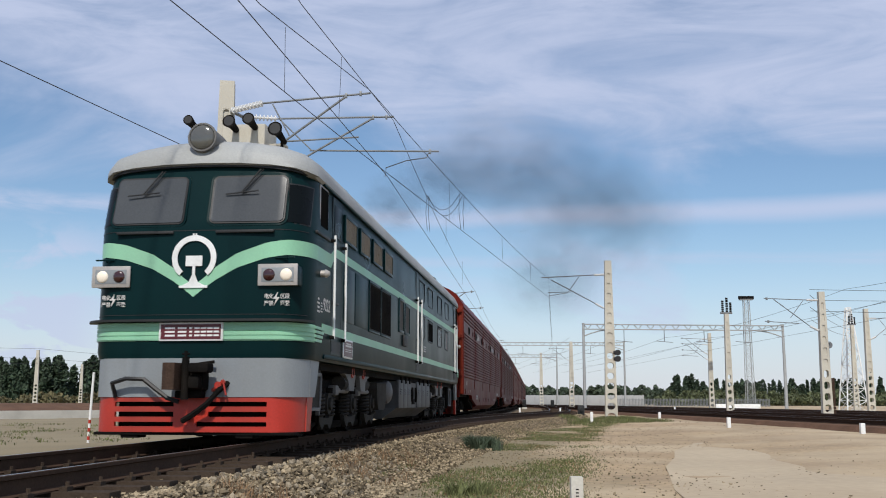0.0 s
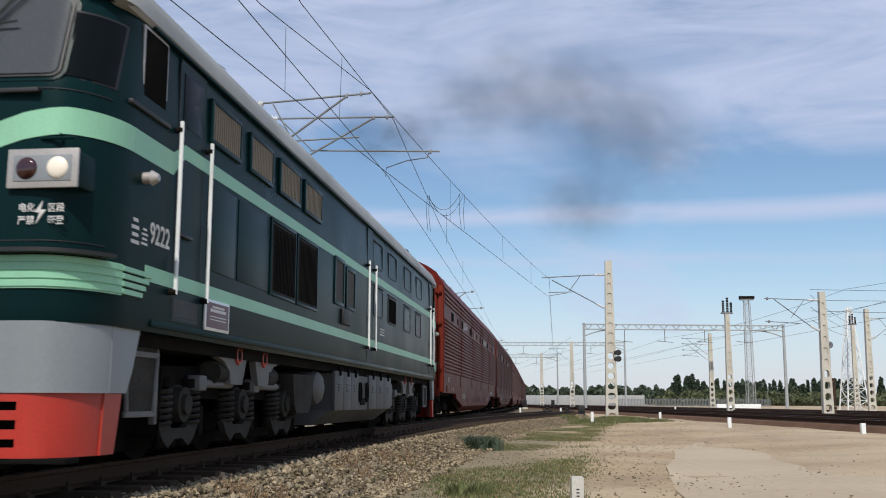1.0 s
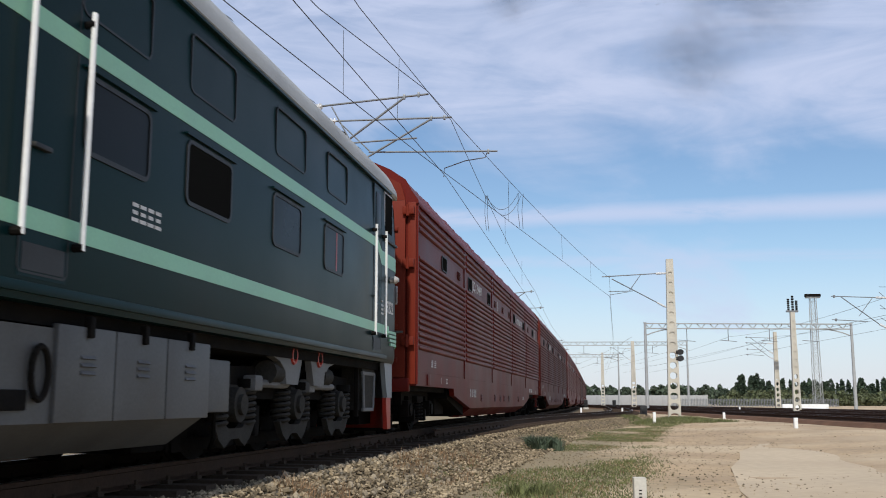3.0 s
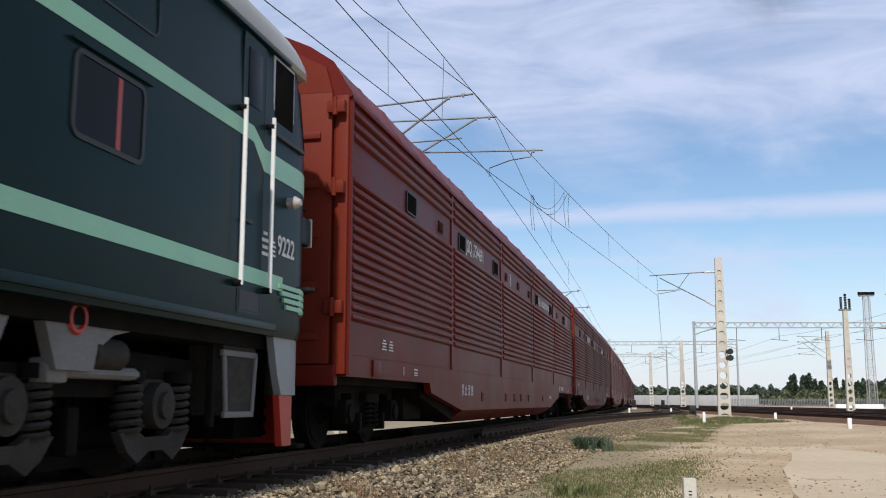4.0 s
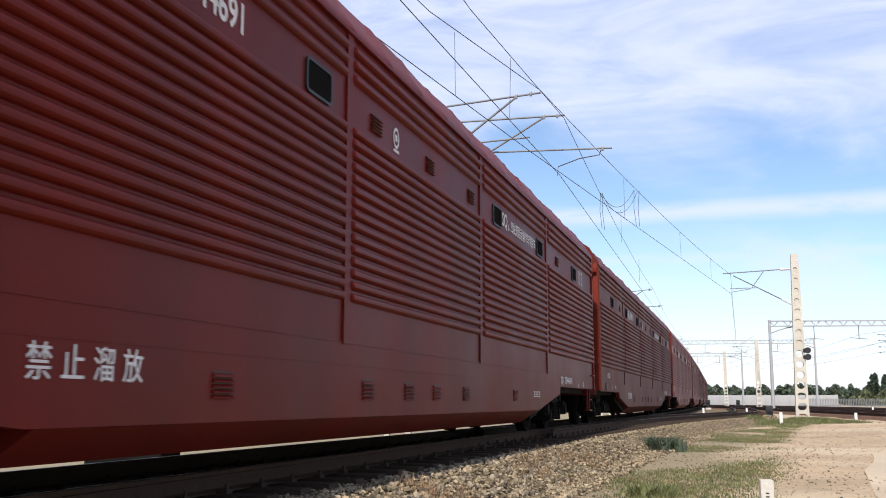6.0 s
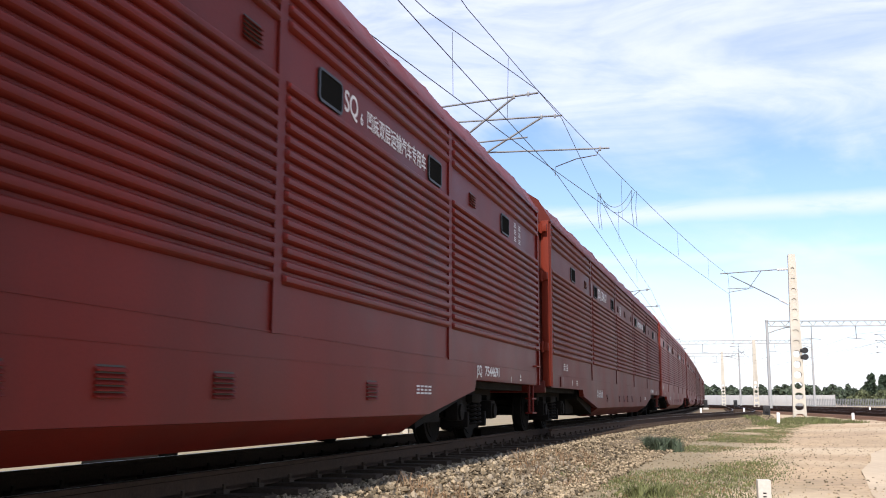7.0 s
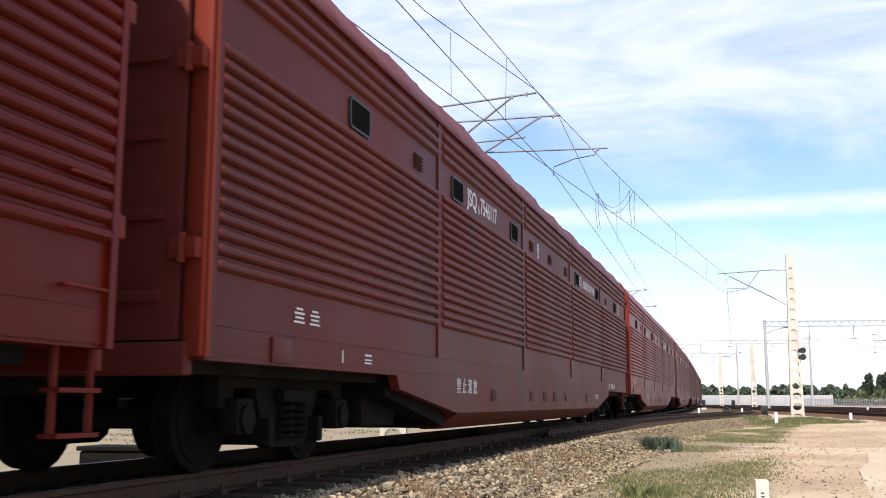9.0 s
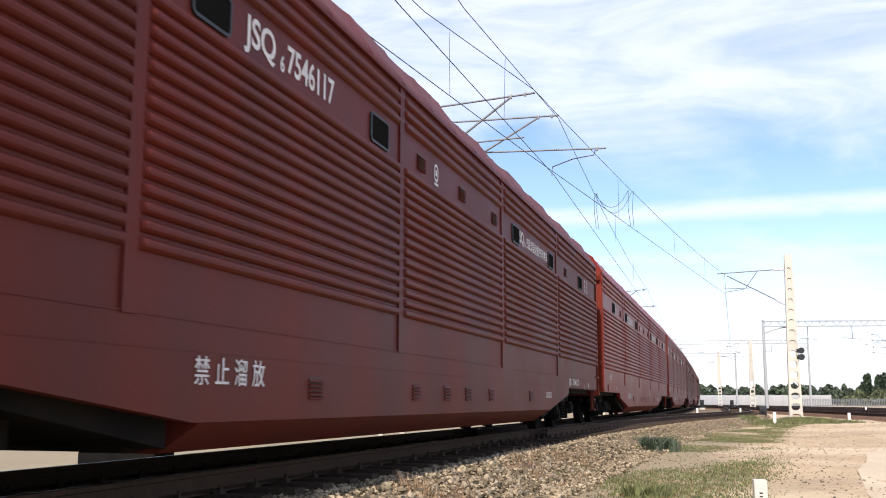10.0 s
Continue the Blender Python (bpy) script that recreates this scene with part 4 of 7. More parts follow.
# turnout machine beside the near track
_pm = thing("point_machine", "dark cast iron point machine beside the rails", "point machine", (-6.5, 12.6, -0.35))
bm = B()
box(bm, -0.55, 0.55, -0.3, 0.3, -0.1, 0.26, 0.04)
part("housing", bm, UNDER, _pm)
bm = B()
box(bm, -0.58, 0.58, -0.33, 0.33, 0.26, 0.32, 0.02)
part("cover", bm, UNDER, _pm)
bm = B()
rod(bm, (0.5, 0.1, 0.1), (3.2, 0.1, 0.12), 0.025, 8)
part("throw_rod", bm, CHROME, _pm, "bright throw rod")
for x, y in ((-8.6, 11.2), (-7.5, 9.7)):
    b = thing("cable_box", "pale grey trackside cable box on legs", "box", (x, y, GROUND_Z), "cable boxes")
    bm = B()
    box(bm, -0.32, 0.32, -0.22, 0.22, 0.12, 0.55, 0.03)
    part("case", bm, GREY, b)
    bm = B()
    for dx in (-0.25, 0.25):
        box(bm, dx - 0.03, dx + 0.03, -0.15, 0.15, 0, 0.14)
    part("feet", bm, UNDER, b)


# ---- far side: bank, retaining wall, thin pole ----
def bank():
    bm = B()
    a, b = Vector((-70, 8, 0)), Vector((-12, 84, 0))
    d = (b - a).normalized()
    nrm = Vector((-d.y, d.x, 0))
    rings = []
    for k in range(40):
        p = a + (b - a) * k / 39
        rings.append([p + nrm * o + Vector((0, 0, z + 0.05 * noise.noise(Vector((k * 0.7, o, 0))))) for o, z in ((0.45, -0.7), (0.45, -0.06), (1.2, 0.1), (3.0, 0.38), (6, 0.42), (30, 0.42), (34, -0.7))])
    loft(bm, rings, closed=False)
    tagged(link("earth_bank", bm, YARD, smooth=True), "brown earth bank of another railway line", "bank", kind="structure")
    bm = B()
    rings = []
    for k in range(2):
        p = a + (b - a) * k
        rings.append([p + nrm * o + Vector((0, 0, z)) for o, z in ((0, -0.8), (0, -0.02), (0.4, -0.02), (0.4, -0.8))])
    loft(bm, rings)
    tagged(link("retaining_wall", bm, CONCRETE), "low grey concrete retaining wall", "wall", kind="structure")


bank()
_wp = thing("thin_pole", "thin white striped pole beside the track", "pole", (-9.6, 27.2, GROUND_Z))
bm = B()
rod(bm, (0, 0, 0), (0.06, 0, 1.9), 0.035, 8)
part("shaft", bm, WHITE, _wp)
for _k in range(3):
    bm = B()
    rod(bm, (0.002 + _k * 0.006, 0, 0.08 + _k * 0.22), (0.006 + _k * 0.006, 0, 0.18 + _k * 0.22), 0.038, 8)
    part("red_band", bm, RED, _wp)


# ---- distance: fence, sheds, trees ----
def far_fence():
    f = thing("boundary_wall", "pale concrete panel boundary wall in the distance", "wall", (0, 0, 0), kind="structure")
    mesh = None
    a, b = Vector((-10, 262, 0)), Vector((52, 259, 0))
    n = 22
    for k in range(n):
        p = a + (b - a) * (k + 0.5) / n
        if mesh is None:
            bm = B()
            box(bm, -1.36, 1.36, -0.08, 0.08, GROUND_Z - 0.1, 2.35, 0.02)
            box(bm, 1.30, 1.50, -0.14, 0.14, GROUND_Z - 0.1, 2.5, 0.02)
            ob = part("wall_panel", bm, FAR_CONCRETE, f)
            mesh = ob.data
        else:
            ob = new("wall_panel", mesh)
            ob.parent = f
        ob.location = (p.x, p.y, 0)
    return f


far_fence()
_pf = thing("picket_fence", "grey steel picket fence in the distance", "fence", (0, 0, 0), kind="structure")
bm = B()
for _k in range(110):
    _px = 36 + _k * 0.32
    box(bm, _px - 0.06, _px + 0.06, 216.95, 217.05, GROUND_Z - 0.1, 1.35)
box(bm, 36, 71, 216.93, 217.07, 1.0, 1.12)
box(bm, 36, 71, 216.93, 217.07, -0.1, 0.02)
part("pickets", bm, STEEL, _pf, smooth=False)
_sh = thing("low_white_wall", "long low white wall behind the yard", "wall", (0, 0, 0), kind="structure")
bm = B()
box(bm, 40.7, 47.3, 149, 149.4, GROUND_Z - 0.3, 0.32, 0.03)
part("wall_body", bm, WHITE, _sh)


def leaf_cloud(name, trees, mat, label, leaves, seed, leaf=0.6):
    """Trees far off: trunks and crowns of many small leaf clumps."""
    rng = np.random.default_rng(seed)
    V, F = [], []
    for x, y, z, hgt, rad, lean in trees:
        base = len(V)
        for a in range(5):
            V.append((x + 0.02 * hgt * math.cos(a * 1.257), y + 0.02 * hgt * math.sin(a * 1.257), z))
        V.append((x, y, z + hgt * 0.8))
        for a in range(5):
            F.append((base + a, base + (a + 1) % 5, base + 5))
        for _ in range(leaves):
            u = rng.random() ** 0.8
            zz = 0.08 + 0.92 * u
            prof = (math.sin(math.pi * min(1, zz * 0.92 + 0.08)) ** 0.6) if lean == 0 else (1 - zz) ** 0.55
            rr = rad * prof * (0.45 + 0.6 * rng.random())
            a = rng.random() * math.tau
            c = np.array((x + rr * math.cos(a), y + rr * math.sin(a), z + hgt * zz))
            s = leaf * (0.5 + 0.9 * rng.random())
            d1, d2 = rng.normal(size=3), rng.normal(size=3)
            d1, d2 = d1 / np.linalg.norm(d1) * s, d2 / np.linalg.norm(d2) * s
            b0 = len(V)
            V += [tuple(c - d1), tuple(c + d2 * 0.7), tuple(c + d1), tuple(c - d2 * 0.7)]
            F.append((b0, b0 + 1, b0 + 2, b0 + 3))
    me = bpy.data.meshes.new(name)
    me.from_pydata(V, [], F)
    me.materials.append(mat)
    return tagged(new(name, me), label, "trees", kind="stuff")


_r = random.Random(5)
leaf_cloud("poplar_wood", [(-215 + 0.6 * k + _r.uniform(-1, 1), 230 + _r.uniform(0, 12), GROUND_Z, _r.uniform(9.0, 11.9), _r.uniform(1.3, 2.1), 1) for k in range(270)], POPLAR, "dense dark wood of slender trees", 330, 11, 0.62)
leaf_cloud("tree_line", [(70 + 0.62 * k + _r.uniform(-1, 1), 296 + _r.uniform(0, 24), GROUND_Z, _r.uniform(5.4, 8.2) + (1.2 if k < 14 else 0) + k * 0.004, _r.uniform(0.8, 1.5), 1 if k % 7 else 0) for k in range(400)], POPLAR, "far line of dark green poplars", 230, 12, 0.5)
leaf_cloud("tree_line", [(-60 + 0.95 * k + _r.uniform(-1, 1), 335 + _r.uniform(0, 25), GROUND_Z, _r.uniform(4.6, 7.0), _r.uniform(1.8, 3.0), 0 if k % 3 else 1) for k in range(170)], LEAF, "low far line of green trees", 200, 13, 0.65)
leaf_cloud("bush_belt", [(60 + 0.8 * k + _r.uniform(-1, 1), 262 + _r.uniform(0, 26), GROUND_Z, _r.uniform(2.0, 4.6), _r.uniform(1.6, 2.8), 0) for k in range(290)], BUSH, "yellow green bushes before the trees", 190, 14, 0.5)
leaf_cloud("bush_belt", [(-170 + 1.6 * k + _r.uniform(-1, 1), 221 + _r.uniform(0, 5), GROUND_Z, _r.uniform(1.6, 3.4), _r.uniform(1.5, 2.4), 0) for k in range(75)], BRUSH, "dry brushwood before the wood", 70, 15, 0.5)


# ---- weeds ----
def blades(name, spots, mat, label, seed, hgt, count, spread, width=0.006):
    rng = np.random.default_rng(seed)
    V, F = [], []
    for x, y in spots:
        z = ground_height(x, y) - 0.01
        for _ in range(count):
            a = rng.random() * math.tau
            d = spread * rng.random() ** 0.7
            px, py = x + d * math.cos(a), y + d * math.sin(a)
            off = px - branch_x(py)
            zz = z if off > 2.35 else max(z, -0.25 - max(0, off - 1.62) * 0.36) - 0.01
            h = hgt * (0.4 + 0.8 * rng.random())
            lx, ly = rng.normal(size=2) * h * 0.42
            w = width * (0.6 + rng.random())
            wx, wy = math.cos(a + 1.3) * w, math.sin(a + 1.3) * w
            b = len(V)
            V += [(px - wx, py - wy, zz), (px + wx, py + wy, zz), (px + lx * 0.4 + wx * 0.8, py + ly * 0.4 + wy * 0.8, zz + h * 0.6), (px + lx * 0.4 - wx * 0.8, py + ly * 0.4 - wy * 0.8, zz + h * 0.6), (px + lx, py + ly, zz + h)]
            F += [(b, b + 1, b + 2, b + 3), (b + 3, b + 2, b + 4)]
    me = bpy.data.meshes.new(name)
    me.from_pydata(V, [], F)
    me.materials.append(mat)
    return tagged(new(name, me), label, "grass", kind="stuff")


_r = random.Random(9)


def verge(n, y0, y1, d0, d1):
    out = []
    for _ in range(n):
        y = y0 + (y1 - y0) * _r.random() ** 1.3
        x = branch_x(y) + _r.uniform(d0, d1)
        if noise.noise(Vector((x * 0.55, y * 0.28, 8.8))) > -0.12:
            out.append((x, y))
    return out


blades("grass", verge(1900, 9.5, 48, 2.2, 5.2), GRASS, "sparse low green grass along the ballast", 21, 0.045, 44, 0.5, 0.006)
blades("dry_grass", verge(420, 9, 40, 2.0, 5.2), DRY, "thin dry grass along the ballast", 27, 0.045, 24, 0.4, 0.006)
blades("grass", [(8.6 + _r.uniform(-2.2, 2.0), 52 + _r.uniform(-5, 6)) for _ in range(150)], GRASS, "green grass round the mast foot", 22, 0.16, 40, 0.5, 0.012)
blades("dry_weeds", verge(60, 9.5, 19, 1.75, 2.7), DRY, "dry brown weeds at the ballast edge", 23, 0.16, 26, 0.25, 0.004)
blades("low_shrub", [(0.95 + _r.uniform(-0.28, 0.28), 24.0 + _r.uniform(-0.5, 0.5)) for _ in range(16)], LEAF, "small dark green shrub beside the ballast", 24, 0.30, 130, 0.22, 0.014)
blades("low_shrub", [(0.35 + _r.uniform(-0.2, 0.2), 12.2 + _r.uniform(-0.3, 0.3)) for _ in range(8)], GRASS, "small green weed tuft", 25, 0.16, 90, 0.16, 0.006)
blades("grass", [(-12 + _r.uniform(-9, 6), 24 + _r.uniform(-6, 14)) for _ in range(160)], GRASS, "thin grass on the far side", 26, 0.06, 26, 0.4, 0.008)


# ---- exhaust smoke ----
PUFFS = []
for _p, _s, _d in (((0.0, 27, 6.7), 2.0, (0.75, 0.3, 2.3)), ((1.6, 28.5, 7.6), 2.8, (0.9, 0.3, 2.5)), ((3.6, 30.5, 7.0), 3.6, (1.0, 0.3, 2.9)), ((5.6, 32, 6.3), 3.4, (1.0, 0.3, 2.7)), ((-1.3, 24.5, 5.5), 1.3, (0.5, 0.3, 2.0)), ((3.4, 31, 4.4), 2.4, (1.0, 0.3, 2.5)), ((-2.2, 21.5, 4.0), 1.1, (0.6, 0.3, 2.6))):
    bm = B()
    bmesh.ops.create_icosphere(bm, subdivisions=4, radius=1.0)
    for v in bm.verts:
        v.co *= 1 + 0.12 * noise.noise(v.co * 2.1)
    pf = tagged(link("smoke_puff", bm, SMOKE, smooth=True), "thin dark diesel exhaust smoke drifting up", "smoke", "puffs of smoke")
    pf.scale = (_s, _s * 0.5, _s * 0.8)
    pf.visible_shadow = False
    PUFFS.append((pf, _p, _d))


# ---- diesel locomotive ----
def make_wheelset(parent, x, r, name="wheelset"):
    bm = B()
    rod(bm, (0, -1.0, 0), (0, 1.0, 0), 0.085, 12)
    for s in (-1, 1):
        rod(bm, (0, s * 0.70, 0), (0, s * 0.83, 0), r, 40)
        rod(bm, (0, s * 0.67, 0), (0, s * 0.70, 0), r + 0.028, 40)
        rod(bm, (0, s * 0.83, 0), (0, s * 0.845, 0), r - 0.07, 40)
        rod(bm, (0, s * 0.83, 0), (0, s * 0.90, 0), 0.13, 16)
        for k in range(3):
            a = k * 2.094
            rod(bm, (math.cos(a) * r * 0.55, s * 0.835, math.sin(a) * r * 0.55), (math.cos(a) * r * 0.55, s * 0.853, math.sin(a) * r * 0.55), 0.05, 10)
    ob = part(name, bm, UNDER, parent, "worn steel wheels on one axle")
    ob.location = (x, 0, r)
    return ob


def nose_x(y, front=10.47, w=1.55, rx=0.70, ry=0.42):
    """How far forward the rounded nose reaches at the lateral place y."""
    a = abs(y) - (w - ry)
    if a <= 0:
        return front - 0.03 * (abs(y) / (w - ry)) ** 2
    return front - 0.03 - (rx - 0.03) * (1 - math.sqrt(max(0.0, 1 - min(1.0, a / ry) ** 2)))


def nose_path(front, w, rx=0.70, ry=0.42, n=14):
    """The rounded front in plan, from the left side to the right."""
    ys = [w * math.sin(math.pi / 2 * k / n) for k in range(n, 0, -1)]
    ys = ys + [0.0] + [-y for y in ys[::-1]]
    return [(nose_x(y, front, w, rx, ry), y) for y in ys]


def nose_strip(bm, s, y0, y1, z0, z1, proud=0.0, thick=0.03, front=10.47, w=1.55, n=18):
    """A curved strip that follows the nose; z0 and z1 are numbers or functions of y."""
    f0 = z0 if callable(z0) else (lambda y: z0)
    f1 = z1 if callable(z1) else (lambda y: z1)
    rings = []
    for k in range(n + 1):
        y = y0 + (y1 - y0) * k / n
        if abs(y0) > 1.2 or abs(y1) > 1.2:
            u = k / n
            lo, hi = math.asin(max(-1, min(1, y0 / w))), math.asin(max(-1, min(1, y1 / w)))
            y = w * math.sin(lo + (hi - lo) * u)
        e = 0.004
        nx, ny = 1.0, 0.0
        if abs(y) < w - 0.02:
            g = (nose_x(y + e, front, w) - nose_x(y - e, front, w)) / (2 * e)
            nx, ny = 1.0, -g
        else:
            nx, ny = 0.0, 1.0 if y > 0 else -1.0
        d = math.hypot(nx, ny)
        nx, ny = nx / d, ny / d
        x = nose_x(y, front, w)
        o = (s * (x + nx * proud), y + ny * proud)
        i = (s * (x + nx * (proud - thick)), y + ny * (proud - thick))
        rings.append([(*o, f0(y)), (*o, f1(y)), (*i, f1(y)), (*i, f0(y))])
    return loft(bm, rings)


def make_locomotive():
    loco = thing("diesel_locomotive", "dark green diesel locomotive with mint stripes, grey roof and red pilot", "locomotive")
    # body shell
    bm = B()
    rings = []
    for z, front, w in ((1.13, 10.45, 1.53), (1.22, 10.47, 1.55), (2.90, 10.47, 1.55), (3.05, 10.44, 1.55), (3.60, 10.31, 1.535), (3.76, 10.27, 1.53), (3.90, 10.24, 1.49)):
        p = nose_path(front, w)
        rings.append([(x, y, z) for x, y in p] + [(-x, y, z) for x, y in p[::-1]])
    loft(bm, rings)
    body = part("body", bm, GREEN, loco, "dark green steel body shell")
    # roof
    bm = B()
    arc = [(1.54, 3.70), (1.575, 3.735), (1.56, 3.86), (1.48, 4.01), (1.32, 4.13), (1.0, 4.245), (0.55, 4.325), (0.0, 4.36)]
    arc = arc + [(-a, b) for a, b in arc[-2::-1]]

    def brim(y):
        """The lower edge of the roof over the windscreens."""
        return 3.865 - 0.13 * min(1.0, abs(y) / 1.57) ** 2.5

    dome = ((0.0, 0.0), (0.012, 0.14), (0.04, 0.32), (0.10, 0.52), (0.20, 0.69), (0.36, 0.83), (0.60, 0.94), (0.95, 1.0))
    rings = []
    for sx, steps in ((1, dome), (-1, dome[::-1])):
        for d, k in steps:
            ring = []
            for y, z in arc:
                back = (10.35 - nose_x(y, 10.35, 1.6)) * (1.0 - d / 0.95)
                ring.append((sx * (10.35 - d - back), y, brim(y) + (z - brim(y)) * k if z > brim(y) else z))
            rings.append(ring)
    loft(bm, rings)
    roof = part("roof", bm, ROOF_GREY, loco, "weathered light grey curved roof")
    for s in (-1, 1):
        bm = B()
        nose_strip(bm, s, -1.5, 1.5, lambda y: brim(y) - 0.045, lambda y: brim(y) - 0.004, 0.02, 0.06, 10.29, 1.54, 40)
        part("visor_rail", bm, BLACK, loco)
        bm = B()
        box(bm, -9.5, 9.5, s * 1.55 - 0.02, s * 1.55 + 0.03, 3.685, 3.715, 0.008)
        part("gutter", bm, GREEN, loco)
    for x in (7.5, 5.2, 2.4, -0.6, -3.2, -5.8, -8.0):
        bm = B()
        loft(bm, [[(x + dx, y * 1.004, z + 0.012) for y, z in arc[3:-3]] for dx in (-0.05, 0.05)], closed=False)
        part("roof_seam", bm, ROOF_GREY, roof)
    for x, wd in ((3.6, 0.9), (1.4, 0.6), (-4.5, 1.0), (-7.0, 0.8)):
        bm = B()
        box(bm, x - wd, x + wd, -0.6, 0.6, 4.27, 4.40, 0.04)
        part("roof_hatch", bm, ROOF_GREY, roof)
    bm = B()
    for k in range(6):
        box(bm, -0.9 - k * 0.16, -0.80 - k * 0.16, 1.0, 1.32, 4.02 + 0.0 * k, 4.13, 0.01)
    part("roof_vent", bm, UNDER, roof)
    bm = B()
    box(bm, 0.1, 0.9, -0.25, 0.25, 4.28, 4.50, 0.05)
    part("exhaust_stack", bm, UNDER, roof, "sooty exhaust stack")
    # nose trim, both ends
    V_UP = ([0, 0.16, 0.3, 0.6, 1.0, 1.3, 1.56], [2.12, 2.24, 2.37, 2.56, 2.70, 2.745, 2.75])
    V_LO = ([0, 0.16, 0.3, 0.6, 1.0, 1.3, 1.56], [1.965, 2.09, 2.19, 2.36, 2.49, 2.535, 2.545])
    for s in (1, -1):
        bm = B()
        nose_strip(bm, s, -1.55, 1.55, lambda y: float(np.interp(abs(y), *V_LO)), lambda y: float(np.interp(abs(y), *V_UP)), 0.005, 0.02, n=64)
        for h in (-1, 1):
            prism(bm, [(s * 8.70, 2.885), (s * 8.95, 2.75), (s * 9.80, 2.75), (s * 9.80, 2.545), (s * 8.95, 2.545), (s * 8.70, 2.75)], "y", h * 1.545, h * 1.5555)
        part("nose_chevron", bm, MINT, loco, "mint green V stripe")
        bm = B()
        nose_strip(bm, s, -1.545, 1.545, 1.37, 1.615, 0.012, 0.03, n=48)
        for k in range(4):
            nose_strip(bm, s, -1.545, 1.545, 1.385 + k * 0.06, 1.425 + k * 0.06, 0.022, 0.03, n=48)
        for h in (-1, 1):
            for k in range(4):
                box(bm, min(s * (9.52 - k * 0.06), s * 9.88), max(s * (9.52 - k * 0.06), s * 9.88), h * 1.56 - 0.012, h * 1.56 + 0.012, 1.385 + k * 0.06, 1.425 + k * 0.06)
        part("ribbed_band", bm, MINT, loco, "ribbed mint green band round the nose")
        bm = B()
        nose_strip(bm, s, -1.50, 1.50, 1.625, 1.655, 0.13, 0.16, n=40)
        part("ledge", bm, BLACK, loco)
        # skirt and pilot
        bm = B()
        nose_strip(bm, s, -1.518, 1.518, 0.615, 1.135, -0.01, 0.06, w=1.52, n=56)
        part("front_apron", bm, GREY, loco, "light grey painted apron")
        bm = B()
        nose_strip(bm, s, -1.495, 1.495, 0.15, 0.225, -0.02, 0.05, w=1.50, n=52)
        pilot = part("pilot", bm, RED, loco, "red slotted pilot")
        for z0, z1 in ((0.285, 0.353), (0.42, 0.49), (0.552, 0.617)):
            bm = B()
            nose_strip(bm, s, -1.495, 1.495, z0, z1, -0.02, 0.05, w=1.50, n=52)
            part("pilot_bar", bm, RED, pilot)
        for y0, y1 in ((-1.494, -1.06), (-0.22, 0.10), (1.06, 1.494)):
            bm = B()
            nose_strip(bm, s, y0, y1, 0.16, 0.60, -0.021, 0.05, w=1.50, n=14)
            part("pilot_post", bm, RED, pilot)
        bm = B()
        nose_strip(bm, s, 0.09, 0.26, 0.30, 0.60, -0.022, 0.05, w=1.50, n=6)
        part("pilot_post", bm, RED, pilot)
        for h in (-1, 1):
            bm = B()
            prism(bm, [(s * 9.38, 1.135), (s * 9.88, 1.135), (s * 9.90, 0.617), (s * 9.60, 0.617), (s * 9.50, 0.80)], "y", h * 1.44, h * 1.507)
            part("apron_cheek", bm, GREY, loco, "", False)
            bm = B()
            prism(bm, [(s * 9.62, 0.615), (s * 9.92, 0.615), (s * 9.95, 0.15), (s * 9.72, 0.15)], "y", h * 1.42, h * 1.482)
            part("pilot_cheek", bm, RED, pilot, "", False)
        bm = B()
        box(bm, min(s * 9.5, s * 10.2), max(s * 9.5, s * 10.2), -1.1, 1.1, 0.22, 1.0)
        part("draft_frame", bm, UNDER, loco)
        bm = B()
        box(bm, min(s * 10.2, s * 10.42), max(s * 10.2, s * 10.42), -1.35, 1.45, 0.11, 0.15, 0.01)
        for y in (-0.85, 0.75):
            box(bm, min(s * 10.1, s * 10.4), max(s * 10.1, s * 10.4), y - 0.12, y + 0.12, 0.07, 0.12, 0.01)
        part("rail_guard", bm, UNDER, loco)
        # coupler with hoses
        bm = B()
        box(bm, min(s * 10.35, s * 10.66), max(s * 10.35, s * 10.66), -0.08, 0.26, 0.70, 1.02, 0.04)
        box(bm, min(s * 10.60, s * 10.84), max(s * 10.60, s * 10.84), 0.10, 0.38, 0.93, 1.06, 0.04)
        box(bm, min(s * 10.60, s * 10.78), max(s * 10.60, s * 10.78), 0.08, 0.24, 0.72, 0.90, 0.05)
        box(bm, min(s * 10.42, s * 10.60), max(s * 10.42, s * 10.60), -0.16, 0.22, 0.60, 0.70, 0.03)
        part("coupler", bm, UNDER, loco, "greasy black knuckle coupler")
        bm = B()
        prism(bm, [(s * 10.50, -0.24), (s * 10.84, -0.24), (s * 10.90, -0.17), (s * 10.88, -0.06), (s * 10.62, -0.02), (s * 10.50, -0.05)], "z", 0.71, 1.06)
        part("knuckle", bm, RUST, loco, "rusty brown coupler jaw")
        bm = B()
        rod(bm, (s * 10.72, 0.03, 0.58), (s * 10.72, 0.03, 1.14), 0.05, 12)
        rod(bm, (s * 10.72, 0.03, 1.14), (s * 10.72, 0.03, 1.22), 0.022, 10)
        rod(bm, (s * 10.72, -0.02, 1.18), (s * 10.72, 0.08, 1.18), 0.014, 8)
        rod(bm, (s * 10.50, 0.10, 1.05), (s * 10.55, 0.36, 1.08), 0.022, 8)
        part("coupler_pin", bm, UNDER, loco)
